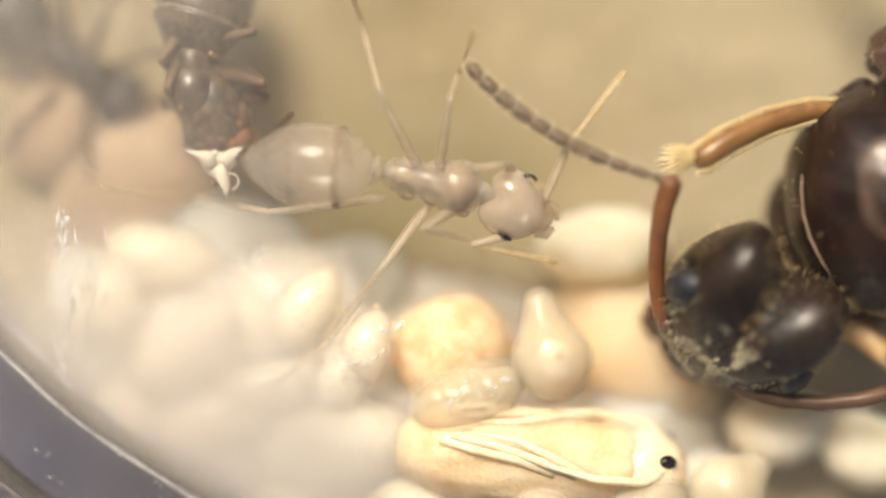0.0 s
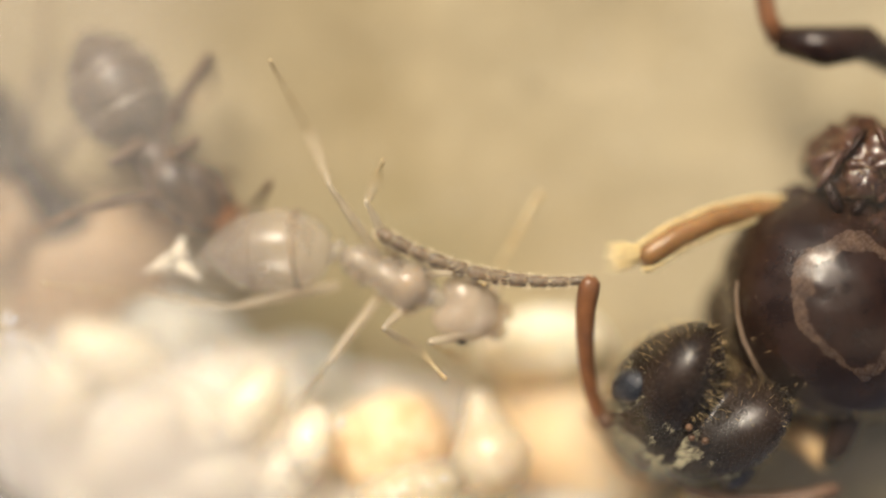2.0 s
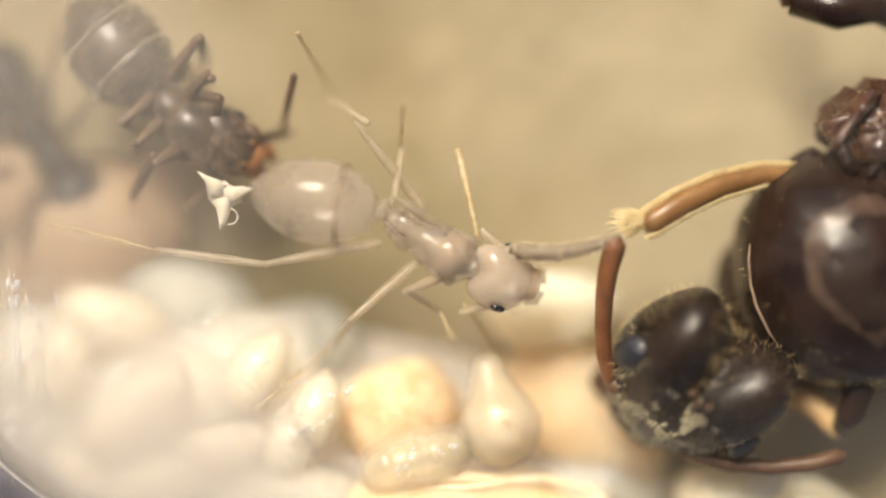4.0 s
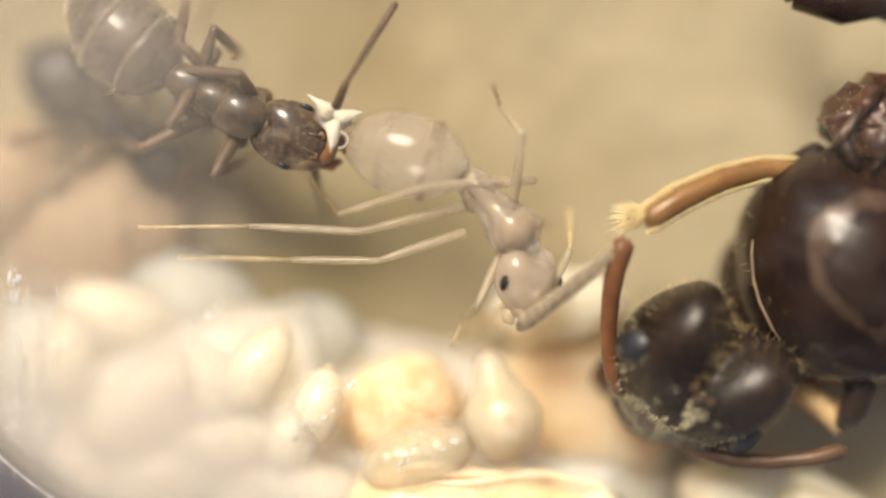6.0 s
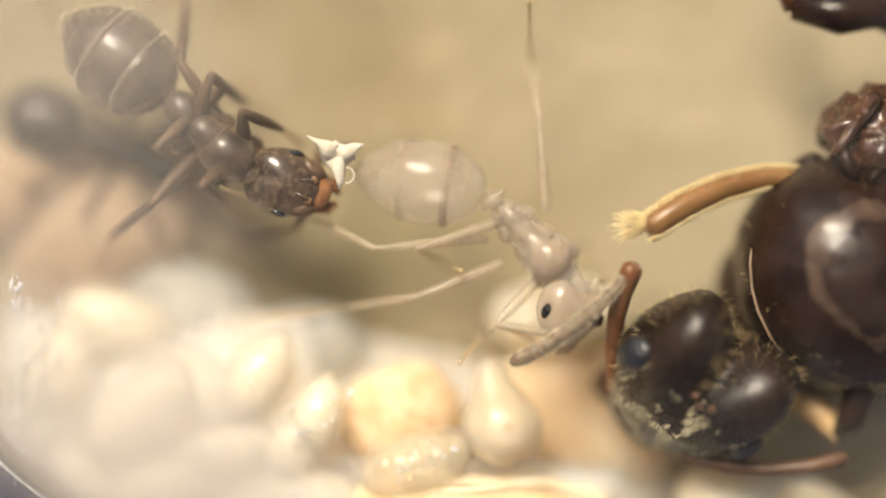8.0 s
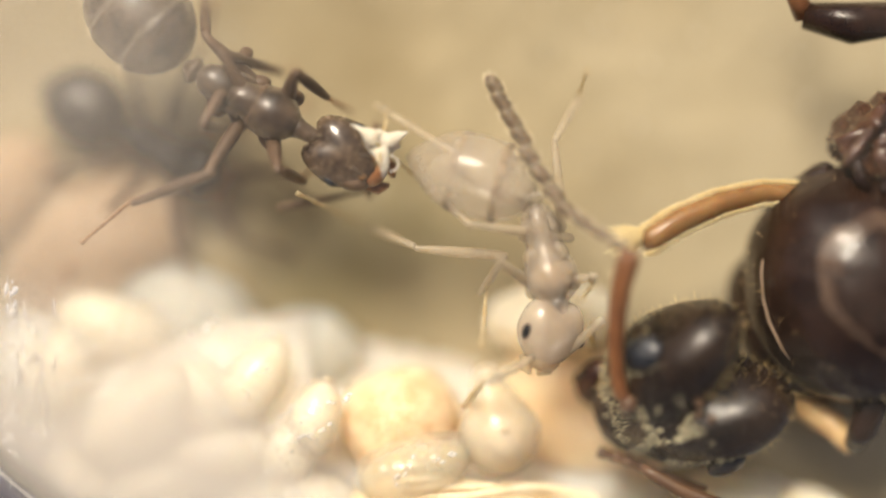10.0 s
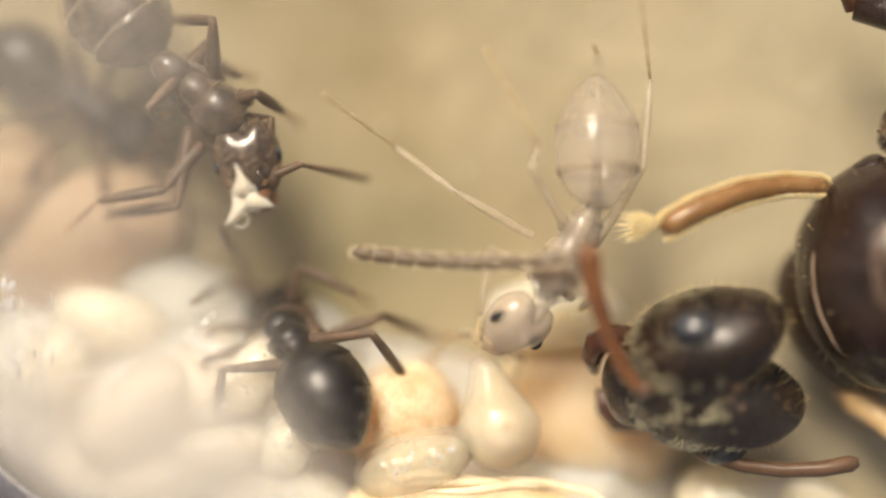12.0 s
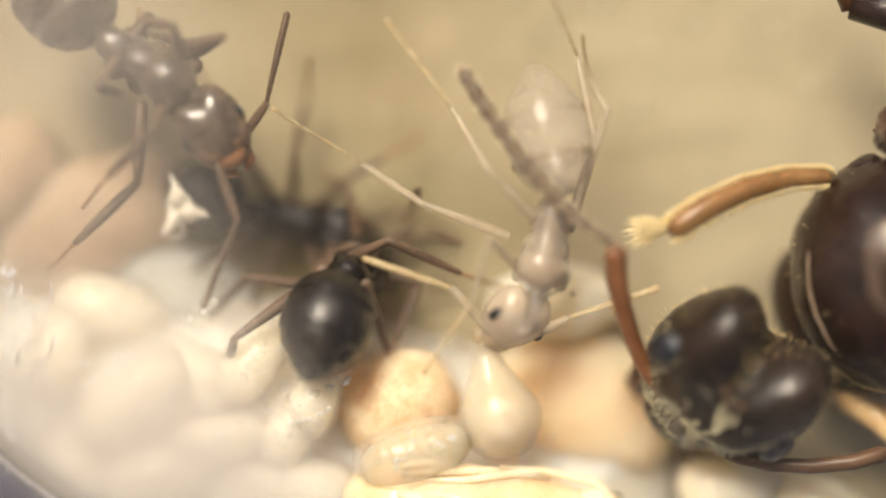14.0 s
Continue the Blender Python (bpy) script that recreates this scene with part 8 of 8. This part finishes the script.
    queen_step(2.5, (3.662, -0.199, 1.05), 0, head=((2.304, -1.128, 1.3), -144, 47, -19),
               antenna=((1.51, -1.222, 1.35), (1.303, 0.084, 1.75), (0.35, 0.12, 1.7), (-0.557, 0.404, 1.6)),
               foreleg=((3.244, 0.735, 1.3), (1.882, 0.289, 1.6), (1.798, 0.354, 1.2)), lower=((3.664, -1.852, 1.3), (2.237, -1.824, 1.25), (2.086, -1.714, 0.9)))
    queen_step(3, (3.662, -0.199, 1.05), 0, head=((2.266, -1.124, 1.3), -144, 47, -19),
               antenna=((1.468, -1.183, 1.35), (1.147, 0.209, 1.75), (0.351, 0.634, 1.7), (-0.174, 1.288, 1.6)),
               foreleg=((3.198, 0.727, 1.3), (1.846, 0.28, 1.6), (1.763, 0.348, 1.2)), lower=((3.618, -1.841, 1.3), (2.201, -1.814, 1.25), (2.051, -1.703, 0.9)))
    queen_step(3.5, (3.662, -0.199, 1.05), 0, head=((2.262, -1.135, 1.3), -144, 47, -19),
               antenna=((1.485, -1.206, 1.35), (1.515, 0.184, 1.75), (0.919, 0.235, 1.7), (0.372, 0.488, 1.6)),
               foreleg=((3.198, 0.714, 1.3), (1.845, 0.269, 1.6), (1.763, 0.339, 1.2)), lower=((3.612, -1.854, 1.3), (2.196, -1.824, 1.25), (2.047, -1.711, 0.9)))
    queen_step(6, (3.662, -0.199, 1.05), 0, head=((2.248, -1.124, 1.3), -144, 47, -19),
               antenna=((1.519, -1.227, 1.35), (1.595, 0.034, 1.75), (1.125, -0.363, 1.7), (0.68, -0.704, 1.6)),
               foreleg=((3.179, 0.722, 1.3), (1.83, 0.274, 1.6), (1.749, 0.345, 1.2)), lower=((3.597, -1.839, 1.3), (2.184, -1.811, 1.25), (2.036, -1.698, 0.9)))
    queen_step(6.5, (3.662, -0.199, 1.05), 0, head=((2.250, -1.125, 1.3), -144, 47, -19),
               antenna=((1.521, -1.219, 1.35), (1.645, -0.032, 1.75), (1.175, -0.455, 1.7), (0.68, -0.832, 1.6)),
               foreleg=((3.179, 0.722, 1.3), (1.83, 0.273, 1.6), (1.749, 0.344, 1.2)), lower=((3.599, -1.839, 1.3), (2.186, -1.813, 1.25), (2.038, -1.7, 0.9)))
    queen_step(7, (3.662, -0.199, 1.05), 0, head=((2.250, -1.118, 1.3), -144, 47, -19),
               antenna=((1.546, -1.258, 1.35), (1.669, -0.07, 1.75), (1.225, -0.543, 1.7), (0.69, -0.935, 1.6)),
               foreleg=((3.179, 0.729, 1.3), (1.83, 0.28, 1.6), (1.749, 0.351, 1.2)), lower=((3.599, -1.833, 1.3), (2.186, -1.806, 1.25), (2.038, -1.693, 0.9)))
    queen_step(7.5, (3.662, -0.199, 1.05), 0, head=((2.252, -1.122, 1.3), -144, 47, -19),
               antenna=((1.548, -1.227, 1.35), (1.697, -0.087, 1.75), (1.177, -0.56, 1.7), (0.691, -0.903, 1.6)),
               foreleg=((3.183, 0.727, 1.3), (1.832, 0.278, 1.6), (1.751, 0.348, 1.2)), lower=((3.603, -1.838, 1.3), (2.189, -1.811, 1.25), (2.04, -1.698, 0.9)))
    queen_step(8, (3.662, -0.199, 1.05), 0, head=((2.272, -1.119, 1.3), -144, 47, -19),
               antenna=((1.554, -1.255, 1.35), (1.678, -0.11, 1.75), (1.182, -0.611, 1.7), (0.624, -0.941, 1.6)),
               foreleg=((3.204, 0.736, 1.3), (1.849, 0.285, 1.6), (1.767, 0.355, 1.2)), lower=((3.627, -1.836, 1.3), (2.208, -1.81, 1.25), (2.059, -1.697, 0.9)))
    queen_step(10.5, (3.831, -0.266, 1.05), 0, head=((2.140, -1.130, 1.3), -166, 25, -27),
               antenna=((1.564, -1.158, 1.80), (1.620, 0.196, 2.05), (0.949, 0.943, 1.7), (0.454, 1.944, 1.6)),
               foreleg=((3.236, 0.63, 1.3), (1.85, 0.209, 1.6), (1.805, 0.378, 1.2)), lower=((2.883, -2.197, 1.3), (1.953, -1.848, 1.25), (1.134, -1.799, 0.9)), toes=((2.30, -2.10, 1.1), (1.30, -1.82, 1.2)))
    queen_step(11, (3.964, -0.199, 1.05), 0, head=((2.098, -0.965, 1.3), -174, 12, -30),
               antenna=((1.591, -0.855, 1.80), (1.865, 0.588, 2.05), (1.148, 1.092, 1.7), (0.505, 1.819, 1.6)),
               foreleg=((3.287, 0.63, 1.3), (2.001, 0.449, 1.6), (1.73, 0.454, 1.2)), lower=((3.137, -2.03, 1.3), (1.828, -1.569, 1.25), (1.059, -1.67, 0.9)), toes=((2.06, -1.95, 1.1), (1.04, -1.72, 1.2)))
    queen_step(11.5, (4.194, -0.22, 1.05), 0, head=((2.310, -1.010, 1.3), -176, 12, -32),
               antenna=((1.767, -0.915, 1.80), (2.248, 0.110, 2.40), (1.399, 0.089, 1.7), (0.534, 0.139, 1.6)),
               foreleg=((3.489, 0.617, 1.3), (1.918, 0.313, 1.6), (1.808, 0.367, 1.2)), lower=((3.084, -2.039, 1.3), (2.081, -1.679, 1.25), (1.163, -1.356, 0.9)), toes=((2.16, -1.90, 1.1), (1.16, -1.60, 1.2)))
    queen_step(12, (4.209, -0.245, 1.05), 0, head=((2.343, -1.060, 1.3), -172, 15, -30),
               antenna=((1.711, -1.156, 1.80), (1.300, -0.002, 2.05), (0.355, -0.076, 1.7), (-0.786, 0.023, 1.6)),
               foreleg=((3.479, 0.65, 1.3), (1.922, 0.245, 1.6), (1.827, 0.35, 1.2)), lower=((3.73, -1.875, 1.3), (2.276, -1.768, 1.25), (2.155, -1.589, 0.9)))
    queen_step(12.5, (4.199, -0.266, 1.05), 0, head=((2.466, -1.085, 1.3), -169, 25, -27),
               antenna=((1.860, -1.293, 1.80), (2.234, -0.232, 2.45), (1.392, -0.511, 1.7), (0.455, -0.538, 1.6)),
               foreleg=((3.476, 0.621, 1.3), (1.934, 0.206, 1.6), (1.825, 0.336, 1.2)), lower=((3.727, -1.877, 1.3), (2.476, -1.856, 1.25), (2.307, -1.627, 0.9)))
    queen_step(13, (4.204, -0.322, 1.05), 0, head=((2.568, -1.200, 1.3), -156, 40, -20),
               antenna=((2.016, -1.265, 1.80), (2.210, -0.636, 2.75), (1.297, -0.509, 1.7), (0.358, -0.388, 1.6)),
               foreleg=((3.481, 0.593, 1.3), (1.948, 0.126, 1.6), (1.853, 0.341, 1.2)), lower=((3.736, -1.933, 1.3), (2.685, -1.928, 1.25), (2.467, -1.752, 0.9)))
    queen_step(13.5, (4.179, -0.368, 1.05), 0, head=((2.605, -1.235, 1.3), -146, 46, -12),
               antenna=((2.012, -1.296, 1.80), (2.045, -0.445, 2.70), (1.094, -0.243, 1.7), (0.103, 0.277, 1.6)),
               foreleg=((3.477, 0.624, 1.3), (1.968, 0.081, 1.6), (1.849, 0.26, 1.2)), lower=((3.935, -2.054, 1.3), (2.681, -1.934, 1.25), (2.515, -1.782, 0.9)))
    queen_step(14, (4.158, -0.338, 1.05), 0, head=((2.557, -1.207, 1.3), -143, 48, -15),
               antenna=((1.935, -1.356, 1.35), (1.507, -0.005, 1.75), (0.868, 0.538, 1.7), (0.176, 1.531, 1.6)),
               foreleg=((3.493, 0.637, 1.3), (1.977, 0.12, 1.6), (1.859, 0.3, 1.2)), lower=((3.923, -1.884, 1.3), (2.597, -1.889, 1.25), (2.405, -1.737, 0.9)))
    # shred
    walk(shred, [
        (0, mm(-2.445, 0.218, 1.3, 0)),
        (0.5, mm(-2.4, 0.242, 1.3, 10)),
        (1, mm(-2.4, 0.165, 1.3, 20)),
        (1.5, mm(-2.344, 0.127, 1.3, 40)),
        (2, mm(-2.336, 0.233, 1.3, 40)),
        (2.5, mm(-2.396, 0.29, 1.4, 10)),
        (3, mm(-2.215, 0.413, 1.5, 0)),
        (3.5, mm(-2.118, 0.421, 1.5, -20)),
        (6, mm(-0.97, 1.139, 1.55, -20)),
        (6.5, mm(-1.223, 0.87, 1.55, -50)),
        (7, mm(-0.922, 1.107, 1.55, -30)),
        (7.5, mm(-1.073, 0.816, 1.55, 10)),
        (8, mm(-0.95, 0.893, 1.55, -10)),
        (10.5, mm(-0.368, 1.121, 1.6, -10)),
        (11, mm(-0.218, 1.42, 1.6, 20)),
        (11.5, mm(-0.486, 1.309, 1.6, -10)),
        (12, mm(-1.712, 0.497, 1.5, -50)),
        (12.5, mm(-2.365, 0.529, 0.4, -60)),
        (13, mm(-2.525, 0.712, 0.4, -70)),
        (13.5, mm(-2.5, 1.122, 0.45, -60)),
        (14, mm(-2.278, 0.298, 1.6, -50)),
    ])
    finish_all()


motions()
